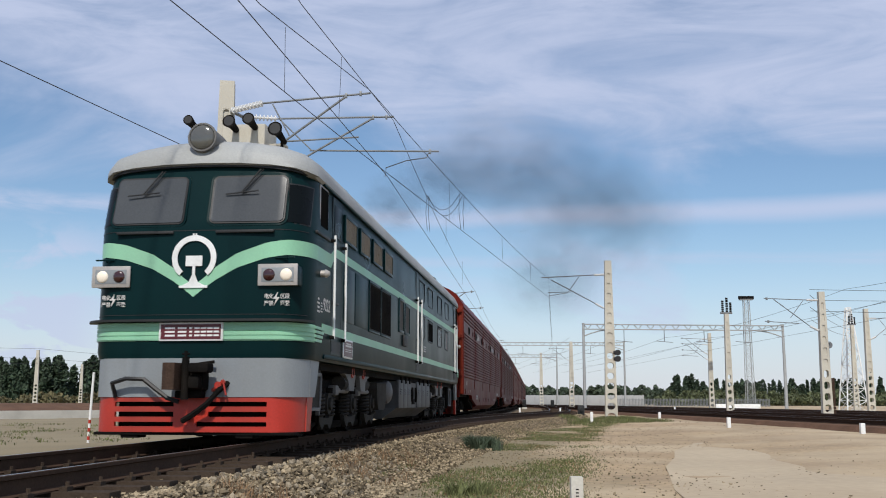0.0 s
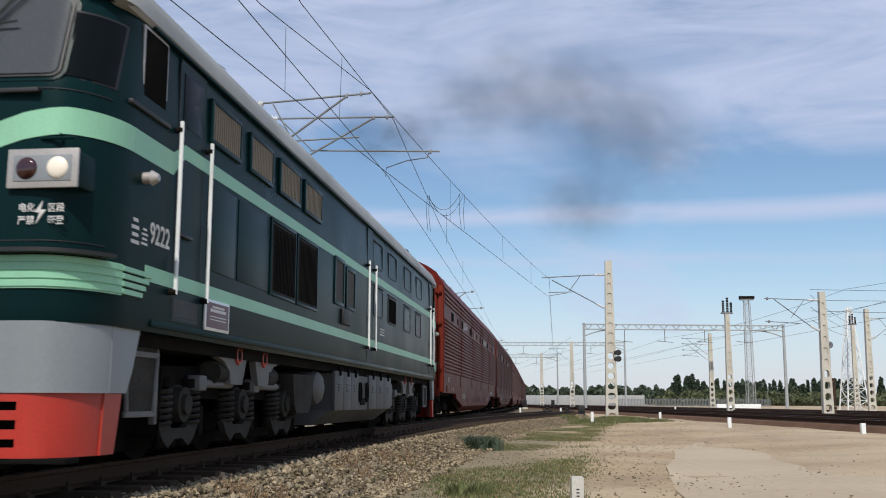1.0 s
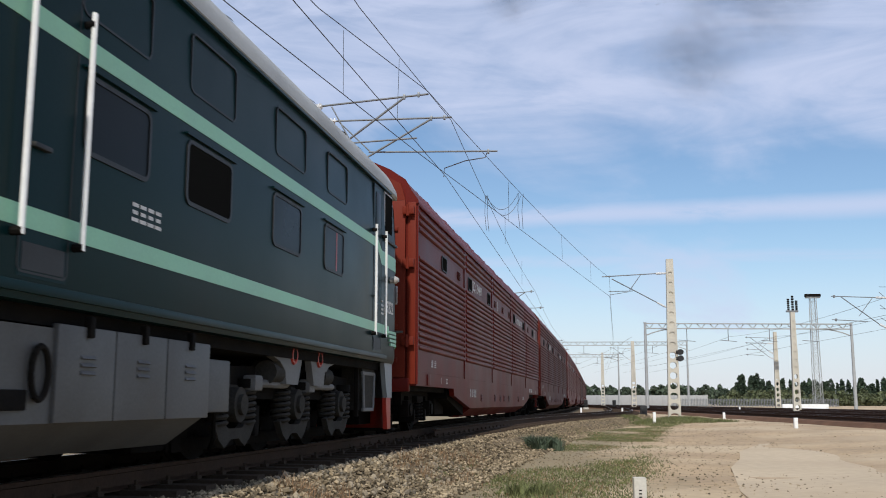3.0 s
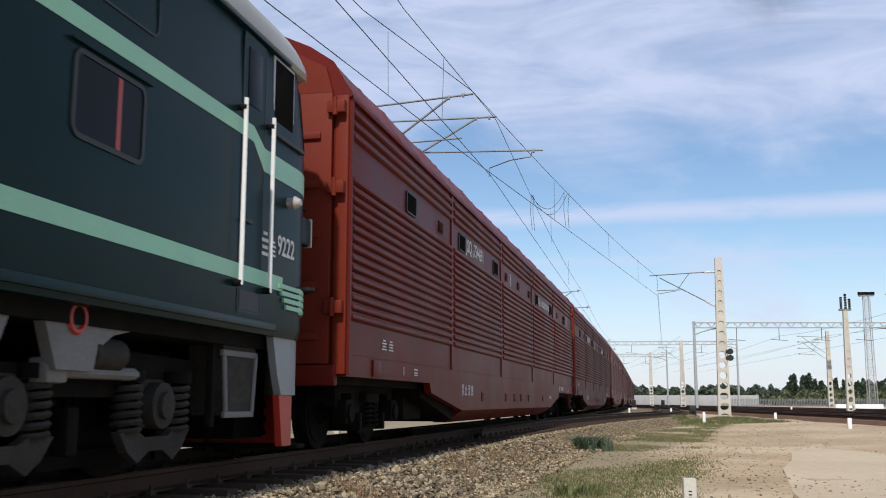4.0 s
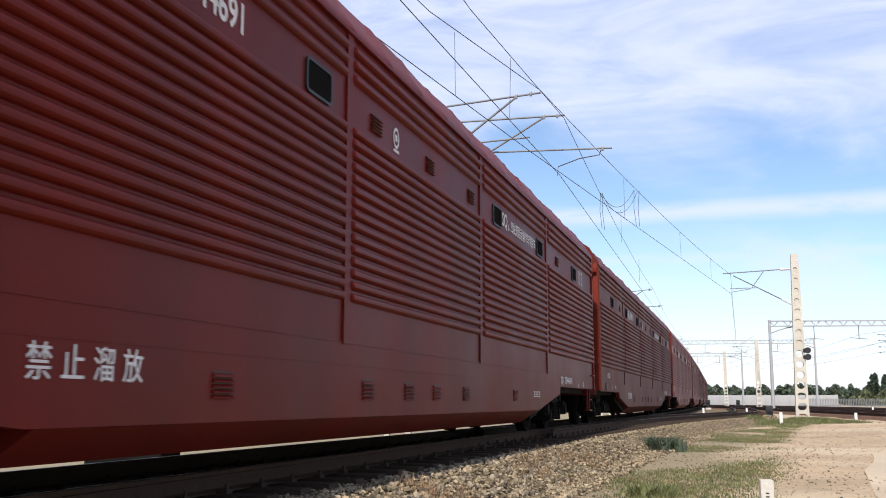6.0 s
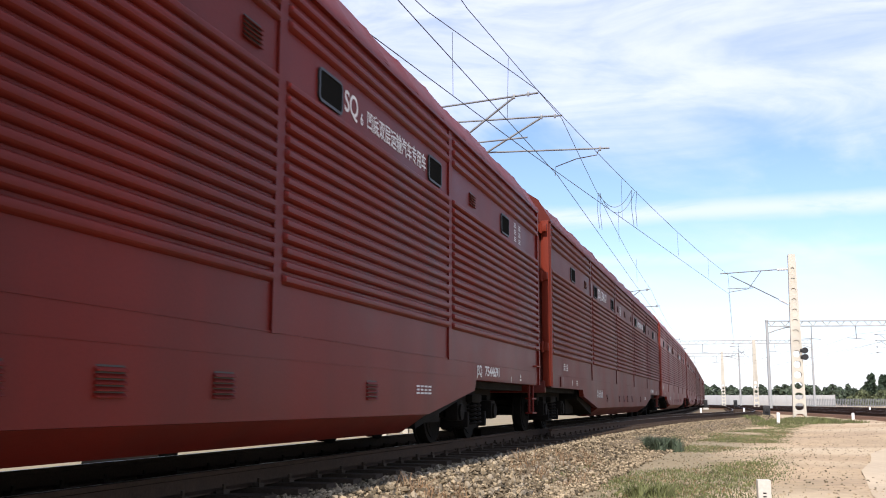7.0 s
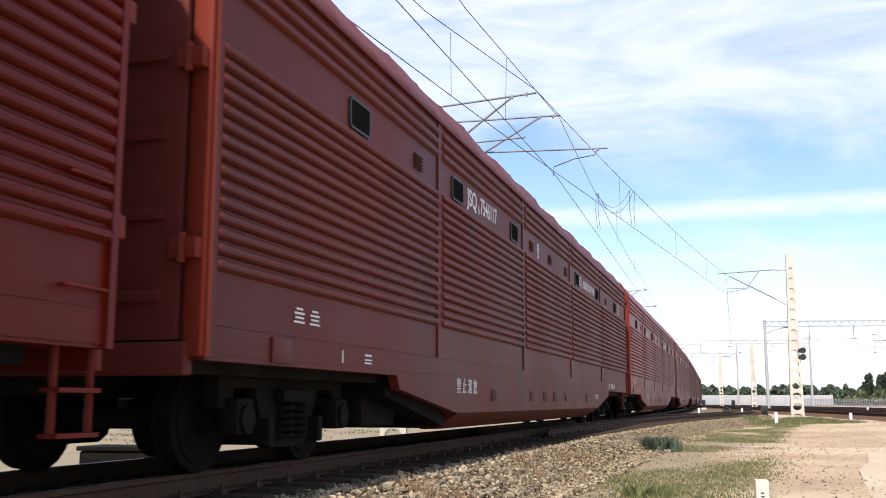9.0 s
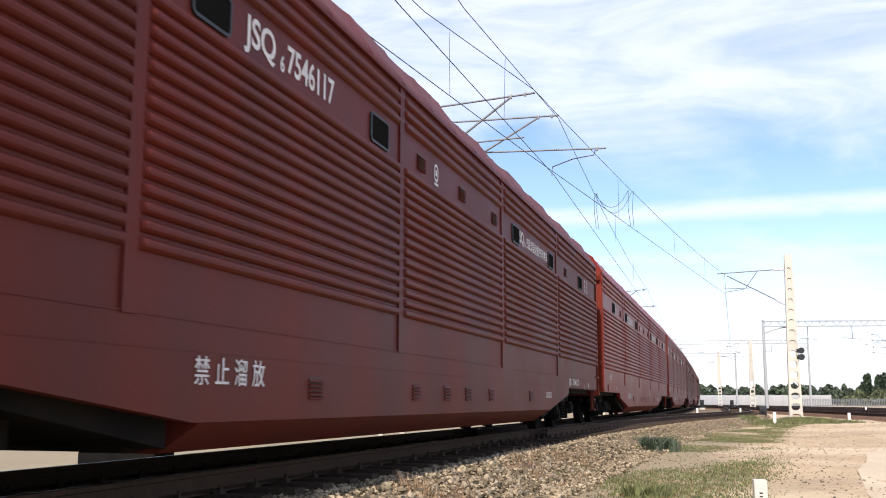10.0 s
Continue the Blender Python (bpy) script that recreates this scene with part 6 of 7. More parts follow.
            box(bm, x - 0.30, x + 0.30, min(h * 1.34, h * 1.375), max(h * 1.34, h * 1.375), 0.42, 0.47, 0.008)
            box(bm, x - 0.36, x + 0.36, min(h * 1.34, h * 1.375), max(h * 1.34, h * 1.375), 0.93, 0.98, 0.008)
            for q in (-1, 1):
                rod(bm, (x + q * 0.27, h * 1.365, 0.46), (x + q * 0.33, h * 1.365, 0.95), 0.022, 8)
            part("box_frame", bm, TANK_LIGHT, sand, "pale steel frame of the sand box")
            bm = B()
            box(bm, x - (0.46 if x > 0 else -0.40), x - (0.40 if x > 0 else -0.46), h * 1.3 - 0.03, h * 1.3 + 0.03, 0.35, 1.1, 0.01)
            part("step_bar", bm, TANK_LIGHT if h > 0 and x > 0 else UNDER, loco)
            bm = B()
            rod(bm, (x - 0.3, h * 1.0, 0.44), (x - 0.6, h * 0.78, 0.12), 0.02, 8)
            part("sand_pipe", bm, UNDER, loco)
        for c in (6.0, -6.0):
            bm = B()
            pts = [(-2.55, 0.62), (-2.55, 0.88), (-1.1, 0.92), (-0.9, 0.78), (0.9, 0.78), (1.1, 0.92), (2.55, 0.88), (2.55, 0.62), (1.2, 0.58), (-1.2, 0.58)]
            prism(bm, [(c + a, b) for a, b in pts], "y", h * 1.02, h * 1.16)
            fr = part("bogie_frame", bm, UNDER, loco, "dark cast bogie frame", False)
            for dx in (-1.8, 0, 1.8):
                bm = B()
                rod(bm, (c + dx, h * 1.05, 0.525), (c + dx, h * 1.30, 0.525), 0.17, 18)
                box(bm, c + dx - 0.20, c + dx + 0.20, min(h * 1.02, h * 1.2), max(h * 1.02, h * 1.2), 0.36, 0.72, 0.03)
                rod(bm, (c + dx, h * 1.29, 0.525), (c + dx, h * 1.34, 0.525), 0.10, 14)
                part("axle_box", bm, DUSTY, fr, "dusty axle box")
                # hanging spring plank, pointed below
                bm = B()
                prism(bm, [(c + dx - 0.52, 0.34), (c + dx - 0.30, 0.36), (c + dx - 0.17, 0.30), (c + dx + 0.17, 0.30), (c + dx + 0.30, 0.36), (c + dx + 0.52, 0.34), (c + dx + 0.40, 0.20), (c + dx + 0.26, 0.12), (c + dx + 0.10, 0.20), (c + dx - 0.10, 0.20), (c + dx - 0.26, 0.12), (c + dx - 0.40, 0.20)], "y", h * 1.18, h * 1.25)
                part("spring_plank", bm, DUSTY, fr, "", False)
                for q in (-0.36, 0.36):
                    bm = B()
                    coil(bm, c + dx + q, h * 1.20, 0.34, 0.70, 0.095, 0.022, 6)
                    part("spring", bm, DUSTY, fr, "coil spring")
                    bm = B()
                    rod(bm, (c + dx + q, h * 1.20, 0.69), (c + dx + q, h * 1.20, 0.78), 0.12, 14)
                    part("spring_cap", bm, UNDER, fr)
            for dx in (-2.45, -0.9, 0.9, 2.45):
                bm = B()
                prism(bm, [(c + dx - 0.10, 0.10), (c + dx + 0.10, 0.10), (c + dx + 0.07, 0.95), (c + dx - 0.07, 0.95)], "y", h * 0.80, h * 0.95)
                part("brake_hanger", bm, UNDER, fr, "", False)
            bm = B()
            box(bm, c - 2.6, c + 2.6, h * 0.88 - 0.04, h * 0.88 + 0.04, 0.10, 0.22, 0.01)
            part("brake_beam", bm, UNDER, fr)
            tube("sand_hose", [(c + 2.3, h * 1.25, 0.85), (c + 2.42, h * 1.28, 0.5), (c + 2.3, h * 1.24, 0.22), (c + 2.05, h * 1.1, 0.12)], 0.022, UNDER, fr)
            for dx in (-0.9, 0.9):
                bm = B()
                rod(bm, (c + dx - 0.5, h * 1.27, 0.74), (c + dx + 0.45, h * 1.27, 0.74), 0.045, 10)
                box(bm, c + dx + 0.40, c + dx + 0.62, min(h * 1.2, h * 1.34), max(h * 1.2, h * 1.34), 0.66, 0.82, 0.03)
                part("traction_rod", bm, TANK_LIGHT, fr)
                bm = B()
                box(bm, c + dx - 0.07, c + dx + 0.07, min(h * 1.0, h * 1.14), max(h * 1.0, h * 1.14), 0.20, 0.52, 0.03)
                part("brake_block", bm, UNDER, fr)
                bm = B()
                rod(bm, (c + dx - 0.24, h * 1.27, 0.86), (c + dx + 0.12, h * 1.27, 0.86), 0.11, 16)
                rod(bm, (c + dx + 0.12, h * 1.27, 0.86), (c + dx + 0.16, h * 1.27, 0.86), 0.125, 16)
                part("brake_cylinder", bm, DUSTY, fr, "dusty grey brake cylinder")
            for sx in (-1, 1):
                bm = B()
                prism(bm, [(c + sx * 0.10, 1.165), (c + sx * 1.30, 1.165), (c + sx * 1.24, 1.04), (c + sx * 0.92, 0.98), (c + sx * 0.74, 0.88), (c + sx * 0.70, 0.74), (c + sx * 0.30, 0.74)], "y", h * 1.30, h * 1.38)
                brg = part("side_bearer", bm, TANK_LIGHT, loco, "grey bracket plate", False)
                bm = B()
                for k in range(16):
                    a0, a1 = k * math.tau / 16, (k + 1) * math.tau / 16
                    rod(bm, (c + sx * 0.48 + math.cos(a0) * 0.085, h * 1.385, 1.06 + math.sin(a0) * 0.085), (c + sx * 0.48 + math.cos(a1) * 0.085, h * 1.385, 1.06 + math.sin(a1) * 0.085), 0.022, 6)
                part("lifting_eye", bm, RED, brg, "red painted lifting eye")
    for x in (7.8, 6.0, 4.2, -4.2, -6.0, -7.8):
        make_wheelset(loco, x, 0.525)
        q = 1 if x > 0 else -1
        bm = B()
        box(bm, x - q * 0.15 - 0.55, x - q * 0.15 + 0.55, -0.60, 0.60, 0.10, 0.86, 0.10)
        part("traction_motor", bm, UNDER, loco, "oily black traction motor")
    # Added dark boxes that cover the sunlit ground seen below the frame.
    for a, b in ((2.2, 3.9), (-3.9, -2.8)):
        bm = B()
        box(bm, a, b, -0.9, 0.9, 0.12, 0.52, 0.03)
        part("dark_filler_box", bm, UNDER, loco)
    return loco


LOCO = make_locomotive()


# ---- car-carrying wagons ----
X_FRONT, X_REAR = 12.24, -12.74
AXLES = (10.95, 9.0, -9.0, -10.95)
POSTS = (X_FRONT - 0.03, 7.0, 2.24, -2.45, -7.15, X_REAR + 0.03)
RIBS = [1.465 + 0.1078 * k for k in range(15)] + [3.47, 3.60, 3.73]


def side_panel(side, xa, xb, mat, body):
    """A pressed steel side panel between two posts, with horizontal ribs."""
    prof = [(1.05, 0.0), (1.40, 0.0)]
    for zc in RIBS:
        prof += [(zc - 0.043, 0.0), (zc - 0.036, 0.5), (zc - 0.020, 0.92), (zc, 1.0), (zc + 0.020, 0.92), (zc + 0.036, 0.5), (zc + 0.043, 0.0)]
    prof += [(3.86, 0.0)]
    bm = B()
    rows = []
    for x, k in ((xa, 0.0), (xa - 0.006, 0.55), (xa - 0.03, 1.0), (xb + 0.03, 1.0), (xb + 0.006, 0.55), (xb, 0.0)):
        rows.append([(x, side * (1.596 + 0.048 * a * k), z) for z, a in prof])
    loft(bm, rows, closed=False)
    return part("side_panel", bm, mat, body)


def make_bogie(parent, x):
    """A cast three-piece freight bogie: side frames, bolster, springs, axle boxes."""
    bm = B()
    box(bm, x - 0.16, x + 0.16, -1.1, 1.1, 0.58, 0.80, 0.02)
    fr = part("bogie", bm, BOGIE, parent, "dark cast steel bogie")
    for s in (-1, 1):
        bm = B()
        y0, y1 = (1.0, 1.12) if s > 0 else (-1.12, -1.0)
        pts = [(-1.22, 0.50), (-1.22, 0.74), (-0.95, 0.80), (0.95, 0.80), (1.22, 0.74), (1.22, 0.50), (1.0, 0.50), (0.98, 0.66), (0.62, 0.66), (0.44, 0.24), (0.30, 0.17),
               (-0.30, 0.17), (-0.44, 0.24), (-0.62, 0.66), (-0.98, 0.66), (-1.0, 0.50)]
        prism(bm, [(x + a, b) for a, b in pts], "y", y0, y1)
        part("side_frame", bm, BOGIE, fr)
    for s in (-1, 1):
        for dx in (-0.13, 0.13):
            bm = B()
            coil(bm, x + dx, s * 1.14, 0.25, 0.55, 0.085, 0.02, 5)
            part("spring", bm, BOGIE, fr, "coil spring")
        bm = B()
        box(bm, x - 0.28, x + 0.28, s * 1.16 - 0.09, s * 1.16 + 0.06, 0.55, 0.66, 0.02)
        part("bolster_end", bm, BOGIE, fr)
    for s in (-1, 1):
        for dx in (-0.975, 0.975):
            bm = B()
            box(bm, x + dx - 0.14, x + dx + 0.14, s * 1.14 - 0.09, s * 1.14 + 0.09, 0.30, 0.58, 0.03)
            rod(bm, (x + dx, s * 1.20, 0.42), (x + dx, s * 1.26, 0.42), 0.11, 14)
            part("axle_box", bm, BOGIE, fr)
    for s in (-1, 1):
        bm = B()
        box(bm, x + s * 0.5 - 0.05, x + s * 0.5 + 0.05, 0.6, 1.22, 0.20, 0.42, 0.02)
        part("brake_shoe", bm, BOGIE, fr)


def coupler(parent, x, s, e=0.0):
    bm = B()
    box(bm, min(x + s * e, x + s * 0.45), max(x + s * e, x + s * 0.45), -0.13, 0.13, 0.78, 1.0, 0.03)
    box(bm, min(x + s * 0.40, x + s * 0.60), max(x + s * 0.40, x + s * 0.60), -0.20, 0.16, 0.74, 1.06, 0.05)
    rod(bm, (x + s * 0.5, 0.12, 0.70), (x + s * 0.5, 0.12, 1.12), 0.05, 10)
    return part("coupler", bm, RUST, parent, "rusty knuckle coupler")


def make_wagon(mat, label, number, wavy, roof_mat, window_mat, shift=0.0, sunlit_mat=None):
    sunlit_mat = sunlit_mat or mat
    # Sunlit colour on the first wagon's doors; the others keep the darker side paint.
    door_mat = sunlit_mat if number == "7544691" else mat
    w = thing("car_transport_wagon", label, "freight wagon", group="wagons of the train")
    # closed body and roof
    bm = B()
    prism(bm, [(1.59, 0.84), (1.59, 3.89), (-1.59, 3.89), (-1.59, 0.84)], "x", X_REAR, X_FRONT)
    body = part("body", bm, mat, w, smooth=False)
    bm = B()
    outline = [(1.60, 3.87), (1.625, 3.89), (1.62, 3.93), (1.53, 4.06), (1.40, 4.29), (1.12, 4.48), (0.77, 4.64), (0.4, 4.72), (0, 4.75)]
    outline = outline + [(-a, b) for a, b in outline[-2::-1]]
    rings = []
    n = 150
    rnd = random.Random(7)
    for i in range(n + 1):
        x = X_FRONT + 0.03 - (X_FRONT - X_REAR + 0.06) * i / n
        ring = []
        for j, (y, z) in enumerate(outline):
            f = wavy * math.sin(j / (len(outline) - 1) * math.pi) if 2 < j < len(outline) - 3 else 0
            rib = 0.012 if i % 6 == 0 else 0.0
            dz = f * (0.05 * noise.noise(Vector((x * 0.9, y * 0.8, 3.3))) + 0.03 * math.sin(x * 2.6))
            ring.append((x, y * (1 + rib * 0.6) + dz * (0.8 if y > 0 else -0.8), z + dz + rib * 0.5))
        rings.append(ring)
    loft(bm, rings, closed=True)
    part("roof", bm, roof_mat, w, "welded steel roof, dented and faded" if wavy > 0.5 else "smooth welded steel roof")
    bm = B()
    for s in (-1, 1):
        box(bm, X_REAR, X_FRONT, s * 1.615 - 0.025, s * 1.615 + 0.025, 3.845, 3.885, 0.006)
    part("gutter", bm, mat, w)
    # lower skirt with the drop between the bogies
    for s in (-1, 1):
        bm = B()
        pts = [(X_FRONT, 0.82), (8.46, 0.82), (8.36, 0.68), (6.22, 0.42), (-6.32, 0.42), (-8.36, 0.70), (-8.46, 0.86), (X_REAR, 0.86), (X_REAR, 1.06), (X_FRONT, 1.06)]
        prism(bm, pts, "y", s * 1.50, s * 1.60)
        part("skirt", bm, mat, w, smooth=False)
        bm = B()
        pts = [(s * 1.598, 0.418), (s * 1.30, 0.22), (s * 1.1, 0.22), (s * 1.1, 0.44), (s * 1.5, 0.44)]
        prism(bm, pts, "x", -6.25, 6.15)
        part("lower_sill", bm, mat, w, smooth=False)
        bm = B()
        box(bm, X_REAR + 0.02, X_FRONT - 0.02, s * 1.597, s * 1.606, 1.056, 1.068)
        box(bm, X_REAR + 0.02, X_FRONT - 0.02, s * 1.597, s * 1.604, 0.866, 0.874)
        part("weld_seam", bm, mat, w)
        for a, b in zip(POSTS, POSTS[1:]):
            side_panel(s, a - (0.07 if a < 12 else 0.03), b + (0.07 if b > -12 else 0.03), mat, body)
        for x in POSTS:
            bm = B()
            half = 0.068 if abs(x) < 12 else 0.03
            box(bm, x - half, x + half, s * 1.60 - 0.03, s * 1.60 + (s * 0.016 if abs(x) < 12 else s * 0.03), 1.05 if abs(x) < 12 else 0.84, 3.86) if s > 0 else box(bm, x - half, x + half, -1.62, -1.57, 1.05, 3.86)
            part("side_post", bm, mat, w)
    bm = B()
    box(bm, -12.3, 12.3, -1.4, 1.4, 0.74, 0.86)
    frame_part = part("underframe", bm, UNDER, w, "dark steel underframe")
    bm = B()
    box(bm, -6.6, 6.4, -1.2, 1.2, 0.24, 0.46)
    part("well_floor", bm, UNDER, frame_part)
    bm = B()
    box(bm, -12.3, 12.3, -0.25, 0.25, 0.60, 0.80)
    part("centre_sill", bm, UNDER, frame_part)
    for s in (-1, 1):
        bm = B()
        prism(bm, [(s * 6.3, 0.26), (s * 8.4, 0.62), (s * 8.4, 0.84), (s * 6.3, 0.46)], "y", -1.45, 1.45)
        part("well_ramp", bm, UNDER, frame_part)
    for x in (7.9, -7.6):
        bm = B()
        box(bm, x - 0.5, x + 0.5, 0.75, 1.2, 0.30, 0.66, 0.02)
        rod(bm, (x - 0.7, 0.4, 0.5), (x + 0.7, 0.4, 0.5), 0.18, 14)
        part("brake_box", bm, UNDER, w)
    # windows and vents
    for s in (-1, 1):
        for x in (9.58, 6.2, 2.91, -3.41, -6.52, -10.2):
            bm = B()
            thin_rim(bm, x - 0.262, x + 0.262, 3.045, 3.345, 0.06, 0.026, s * 1.59, s * 1.616)
            fr = part("window_frame", bm, BLACK, w, "black rubber window rim")
            bm = B()
            prism(bm, rounded(x - 0.245, x + 0.245, 3.06, 3.33, 0.05), "y", s * 1.588, s * 1.604)
            part("pane", bm, window_mat, fr, "dark tinted pane", False)
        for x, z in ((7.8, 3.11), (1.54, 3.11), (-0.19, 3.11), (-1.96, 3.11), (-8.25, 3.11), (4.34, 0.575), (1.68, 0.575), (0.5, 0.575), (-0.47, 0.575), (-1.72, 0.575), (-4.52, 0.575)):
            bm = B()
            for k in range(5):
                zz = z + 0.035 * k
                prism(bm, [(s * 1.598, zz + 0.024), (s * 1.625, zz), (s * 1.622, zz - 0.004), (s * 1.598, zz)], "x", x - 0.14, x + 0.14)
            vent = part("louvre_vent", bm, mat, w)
            # Black strips paint the shade between the louvre blades.
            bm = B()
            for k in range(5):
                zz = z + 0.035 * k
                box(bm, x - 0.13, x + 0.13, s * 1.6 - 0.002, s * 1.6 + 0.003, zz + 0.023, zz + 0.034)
            part("vent_slot_shade", bm, BLACK, vent)
    # ends with hinged double doors
    for s in (-1, 1):
        e = (X_FRONT if s > 0 else -X_REAR) - 12.42
        for h in (-1, 1):
            bm = B()
            box(bm, min(s * (12.43 + e), s * (12.50 + e)), max(s * (12.43 + e), s * (12.50 + e)), min(h * 0.02, h * 1.42), max(h * 0.02, h * 1.42), 0.95, 3.93, 0.012)
            prism(bm, [(h * 0.02, 3.93), (h * 1.42, 3.93), (h * 1.34, 4.22), (h * 0.72, 4.55), (h * 0.02, 4.66)], "x", s * (12.43 + e), s * (12.50 + e))
            door = part("end_door", bm, door_mat, w, "red steel end door")
            for k in range(5):
                bm = B()
                box(bm, min(s * (12.495 + e), s * (12.535 + e)), max(s * (12.495 + e), s * (12.535 + e)), min(h * 0.1, h * 1.3), max(h * 0.1, h * 1.3), 1.2 + k * 0.55, 1.28 + k * 0.55, 0.012)
                part("door_rib", bm, door_mat, door)
            bm = B()
            box(bm, min(s * (12.40 + e), s * (12.47 + e)), max(s * (12.40 + e), s * (12.47 + e)), min(h * 1.45, h * 1.60), max(h * 1.45, h * 1.60), 0.84, 3.9, 0.02)
            # Front corner posts take the sunlit colour too.
            part("corner_post", bm, sunlit_mat if s > 0 else mat, w)
            for z in (1.55, 2.85, 3.75):
                bm = B()
                box(bm, min(s * (12.46 + e), s * (12.56 + e)), max(s * (12.46 + e), s * (12.56 + e)), min(h * 1.38, h * 1.58), max(h * 1.38, h * 1.58), z - 0.07, z + 0.07, 0.012)
                rod(bm, (s * (12.55 + e), h * 1.47, z - 0.10), (s * (12.55 + e), h * 1.47, z + 0.10), 0.028, 8)
                part("hinge", bm, sunlit_mat, door)
        bm = B()
        box(bm, min(s * (12.40 + e), s * (12.52 + e)), max(s * (12.40 + e), s * (12.52 + e)), -1.5, 1.5, 0.72, 0.94, 0.02)
        part("buffer_beam", bm, mat, w)
        coupler(w, s * 12.42, s, e)
        # steps at the corner
        for h in (-1, 1):
            xs = s * (12.25 + e)
            bm = B()
            for dx in (-0.16, 0.16):
                rod(bm, (xs + dx, h * 1.5, 0.86), (xs + dx, h * 1.5, 0.36), 0.022, 8)
            for z in (0.36, 0.60):
                box(bm, xs - 0.18, xs + 0.18, h * 1.5 - 0.06, h * 1.5 + 0.06, z, z + 0.025)
            if s < 0:
                part("footstep", bm, mat, w)
            else:
                bm.free()
        bm = B()
        rod(bm, (s * 12.6, 0.3, 0.85), (s * 12.75, 0.32, 0.45), 0.03, 8)
        rod(bm, (s * 12.75, 0.32, 0.45), (s * 12.98, 0.3, 0.5), 0.03, 8)
        part("brake_hose", bm, BLACK, w)
    for s in (-1, 1):
        for x in (12.0, -12.45):
            for z in (1.15, 1.45, 1.75):
                bm = B()
                rod(bm, (x - 0.17, s * 1.655, z), (x + 0.17, s * 1.655, z), 0.011, 6)
                for dx in (-0.17, 0.17):
                    rod(bm, (x + dx, s * 1.60, z), (x + dx, s * 1.656, z), 0.011, 6)
                if x < 0:
                    part("grab_iron", bm, mat, w)
                else:
                    bm.free()
        bm = B()
        box(bm, 10.98, 11.30, s * 1.60, s * 1.60 + s * 0.02 if s > 0 else s * 1.60, 0.84, 1.03, 0.006) if s > 0 else box(bm, 10.98, 11.30, -1.62, -1.60, 0.84, 1.03, 0.006)
        part("placard_holder", bm, mat, w)
    for x in (9.975, -9.975):
        make_bogie(w, x)
    for x in AXLES:
        make_wheelset(w, x, 0.42)
    # lettering on the left side
    for group in ([b for k in range(2) for z in (3.06, 3.17, 3.28) for b in glyph_bars(-10.86 - k * 0.33, z, 0.16, 0.085, 1.601, 3)],
                  [b for k in range(4) for b in glyph_bars(-5.87 - k * 0.14, 0.63, 0.11, 0.11, 1.606, 3)],
                  [b for x in (10.92, 10.62) for b in glyph_bars(x, 1.16, 0.2, 0.14, 1.606, 4)]):
        bars("stencil_marking", w, group, label="white stencilled characters, not readable")
    spots = [(9.9, 9.93, 0.89, 1.0, 1.607), (9.2, 9.38, 0.93, 0.945, 1.607), (9.2, 9.38, 0.97, 0.99, 1.607), (9.2, 9.38, 0.90, 0.915, 1.607), (-10.545, -10.515, 0.85, 0.93, 1.607), (-11.27, -11.17, 0.88, 0.91, 1.607), (-11.25, -11.19, 0.93, 0.98, 1.607)]
    bars("stencil_marking", w, spots, label="white stencilled characters, not readable")
    for k, ch in enumerate("禁止溜放"):
        lettering("stencil_marking", ch, 0.20, LETTER, w, on_side(6.25 - k * 0.262, 0.635, 1.606), 1.0, 0.006)
    lettering("stencil_marking", "SQ", 0.28, LETTER, w, on_side(-3.74, 3.075), 0.95, 0.01)
    lettering("stencil_marking", "6", 0.16, LETTER, w, on_side(-4.14, 3.075), 0.9, 0.01)
    lettering("stencil_marking", "凹底双层运输汽车专用车", 0.205, LETTER, w, on_side(-4.30, 3.085), 0.84, 0.01)
    bm = B()
    ring = []
    for k in range(20):
        a = k * math.tau / 20
        ring.append((a, math.cos(a), math.sin(a)))
    for k in range(20):
        a0, a1 = ring[k], ring[(k + 1) % 20]
        q = [bm.verts.new((0.96 + c * r * 0.8, 1.602, 3.215 + sn * r)) for (c, sn, r) in ((a0[1], a0[2], 0.11), (a1[1], a1[2], 0.11), (a1[1], a1[2], 0.078), (a0[1], a0[2], 0.078))]
        bm.faces.new(q)
    box(bm, 0.93, 0.99, 1.601, 1.603, 3.18, 3.25)
    box(bm, 0.88, 1.04, 1.601, 1.603, 3.065, 3.095)
    part("emblem", bm, LETTER, w, "white ring emblem", False)
    if number:
        lettering("wagon_number", "JSQ", 0.315, LETTER, w, on_side(5.80 - shift, 3.06), 1.0, 0.018)
        lettering("wagon_number", "6", 0.18, LETTER, w, on_side(5.24 - shift, 3.06), 0.85, 0.018)
        lettering("wagon_number", number, 0.315, LETTER, w, on_side(5.12 - shift, 3.06), 0.86, 0.018)
        lettering("wagon_number", "JSQ", 0.185, LETTER, w, on_side(-8.46, 0.868, 1.606), 0.95, 0.012)
        lettering("wagon_number", number, 0.185, LETTER, w, on_side(-8.90, 0.868, 1.606), 1.38, 0.012)
    else:
        bars("wagon_number", w, [b for k in range(8) for b in glyph_bars(5.8 - k * 0.22, 3.07, 0.16, 0.22, 1.601, 3)])
    return w


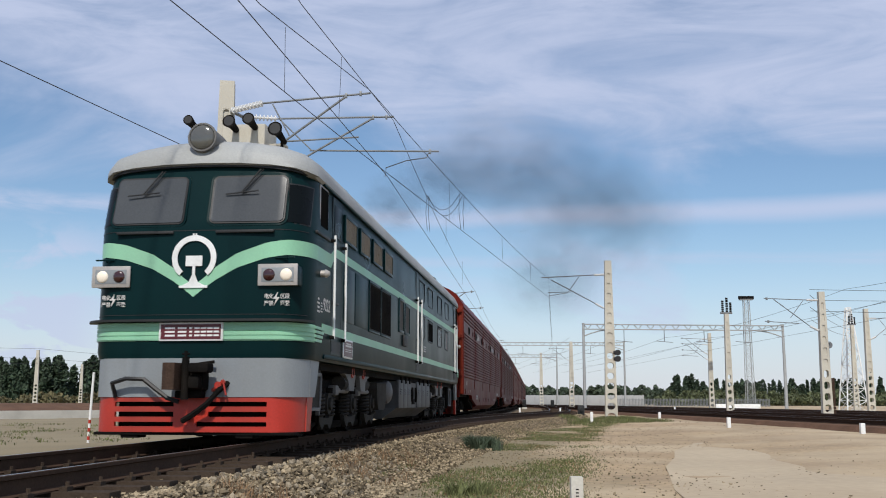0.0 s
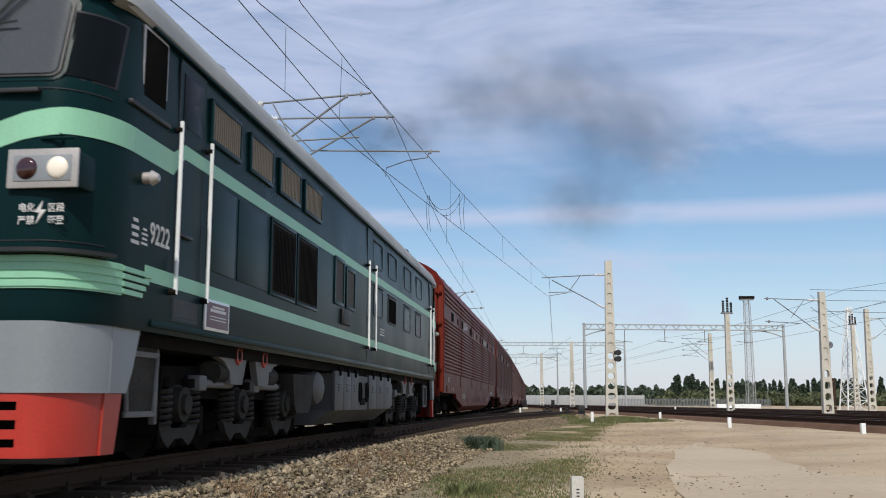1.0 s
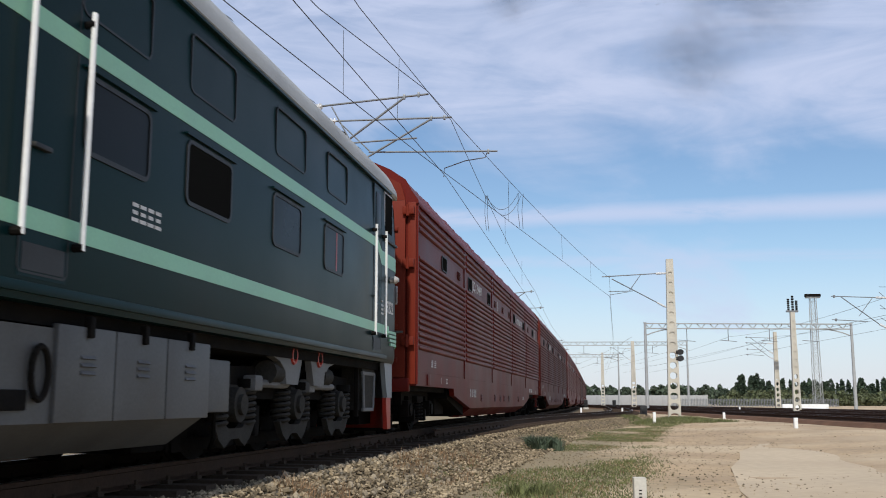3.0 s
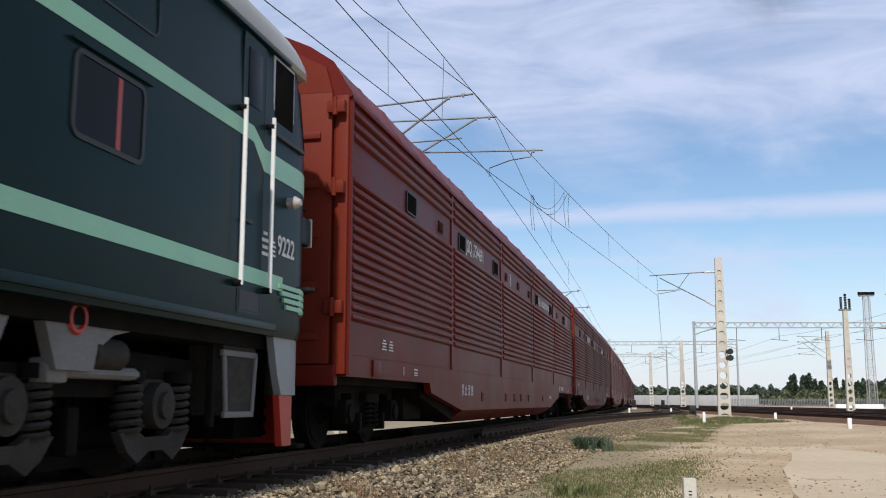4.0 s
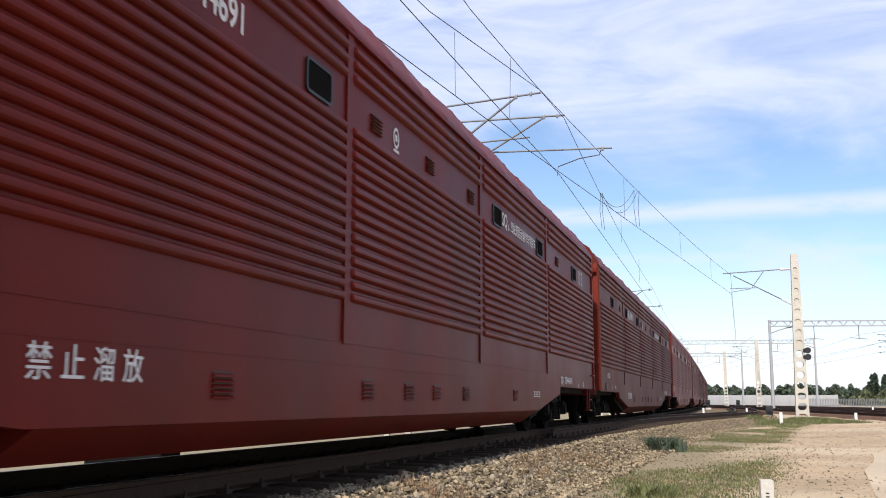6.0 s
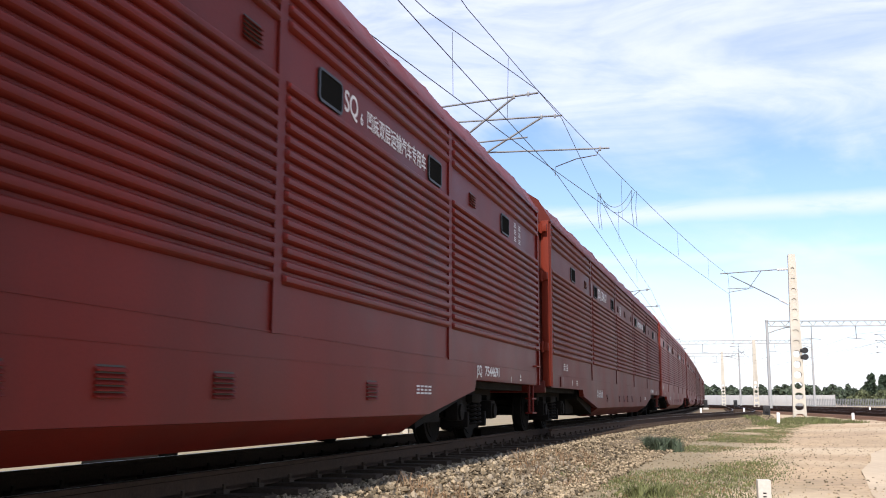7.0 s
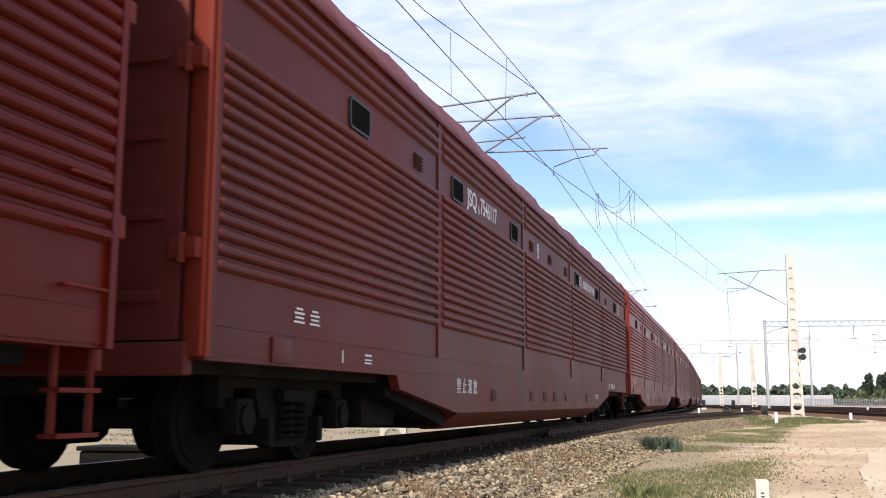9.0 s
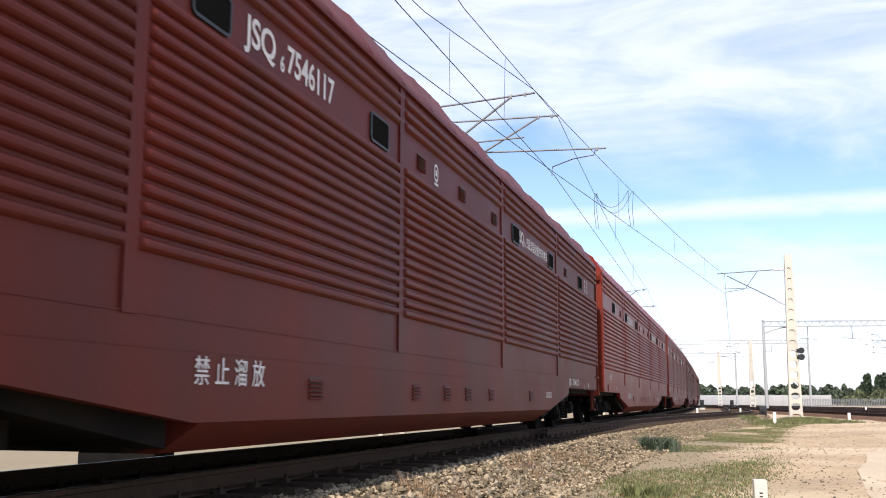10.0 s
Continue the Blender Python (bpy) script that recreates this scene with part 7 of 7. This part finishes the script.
WAGONS = [make_wagon(WAGON_RED, "red oxide covered car transport wagon with ribbed sides", "7544691", 0.25, WAGON_RED, DARK_GLASS, 0.0, WAGON_SUNLIT),
          make_wagon(WAGON_OLD, "faded maroon covered car transport wagon with dented roof", "7546117", 0.45, WAGON_OLD, DARK_GLASS, 0.10, WAGON_SUNLIT),
          make_wagon(WAGON_BRIGHT, "bright red oxide car transport wagon with ribbed sides", "", 0.3, WAGON_BRIGHT, DARK_GLASS, 0.0, WAGON_SUNLIT)]
for _n in range(4):
    WAGONS.append(copy_thing(WAGONS[2 if _n % 2 == 0 else 0], Matrix.Identity(4)))


# ---- motion ----
def motions():
    steps = [k / 15 for k in range(151)]
    walk(LOCO, [(t, vehicle_pose(travelled(t), -4.5, -16.6, -10.75)) for t in steps[::2] + [10.0]])
    for i, w in enumerate(WAGONS):
        back = 21.11 + 26.017 * i
        walk(w, [(t, vehicle_pose(travelled(t) - back, -3.6, -22.4, -13.01)) for t in steps[::2] + [10.0]])
    for ob, r in [(o, 0.42) for w in WAGONS[:5] for o in w.children if o.name.startswith("wheelset")] + [(o, 0.525) for o in LOCO.children if o.name.startswith("wheelset")]:
        x = ob.location.x
        walk(ob, [(t, pose(x, 0, r, 0, math.degrees(travelled(t) / r), 0)) for t in steps])
    for ob, start, drift in PUFFS:
        s = ob.scale.copy()
        walk(ob, [(t, pose(start[0] + drift[0] * t, start[1] + drift[1] * t, start[2] + drift[2] * t, 0, 8 * t, 0)) for t in (0.0, 2.5, 5.0, 7.5, 10.0)])


motions()
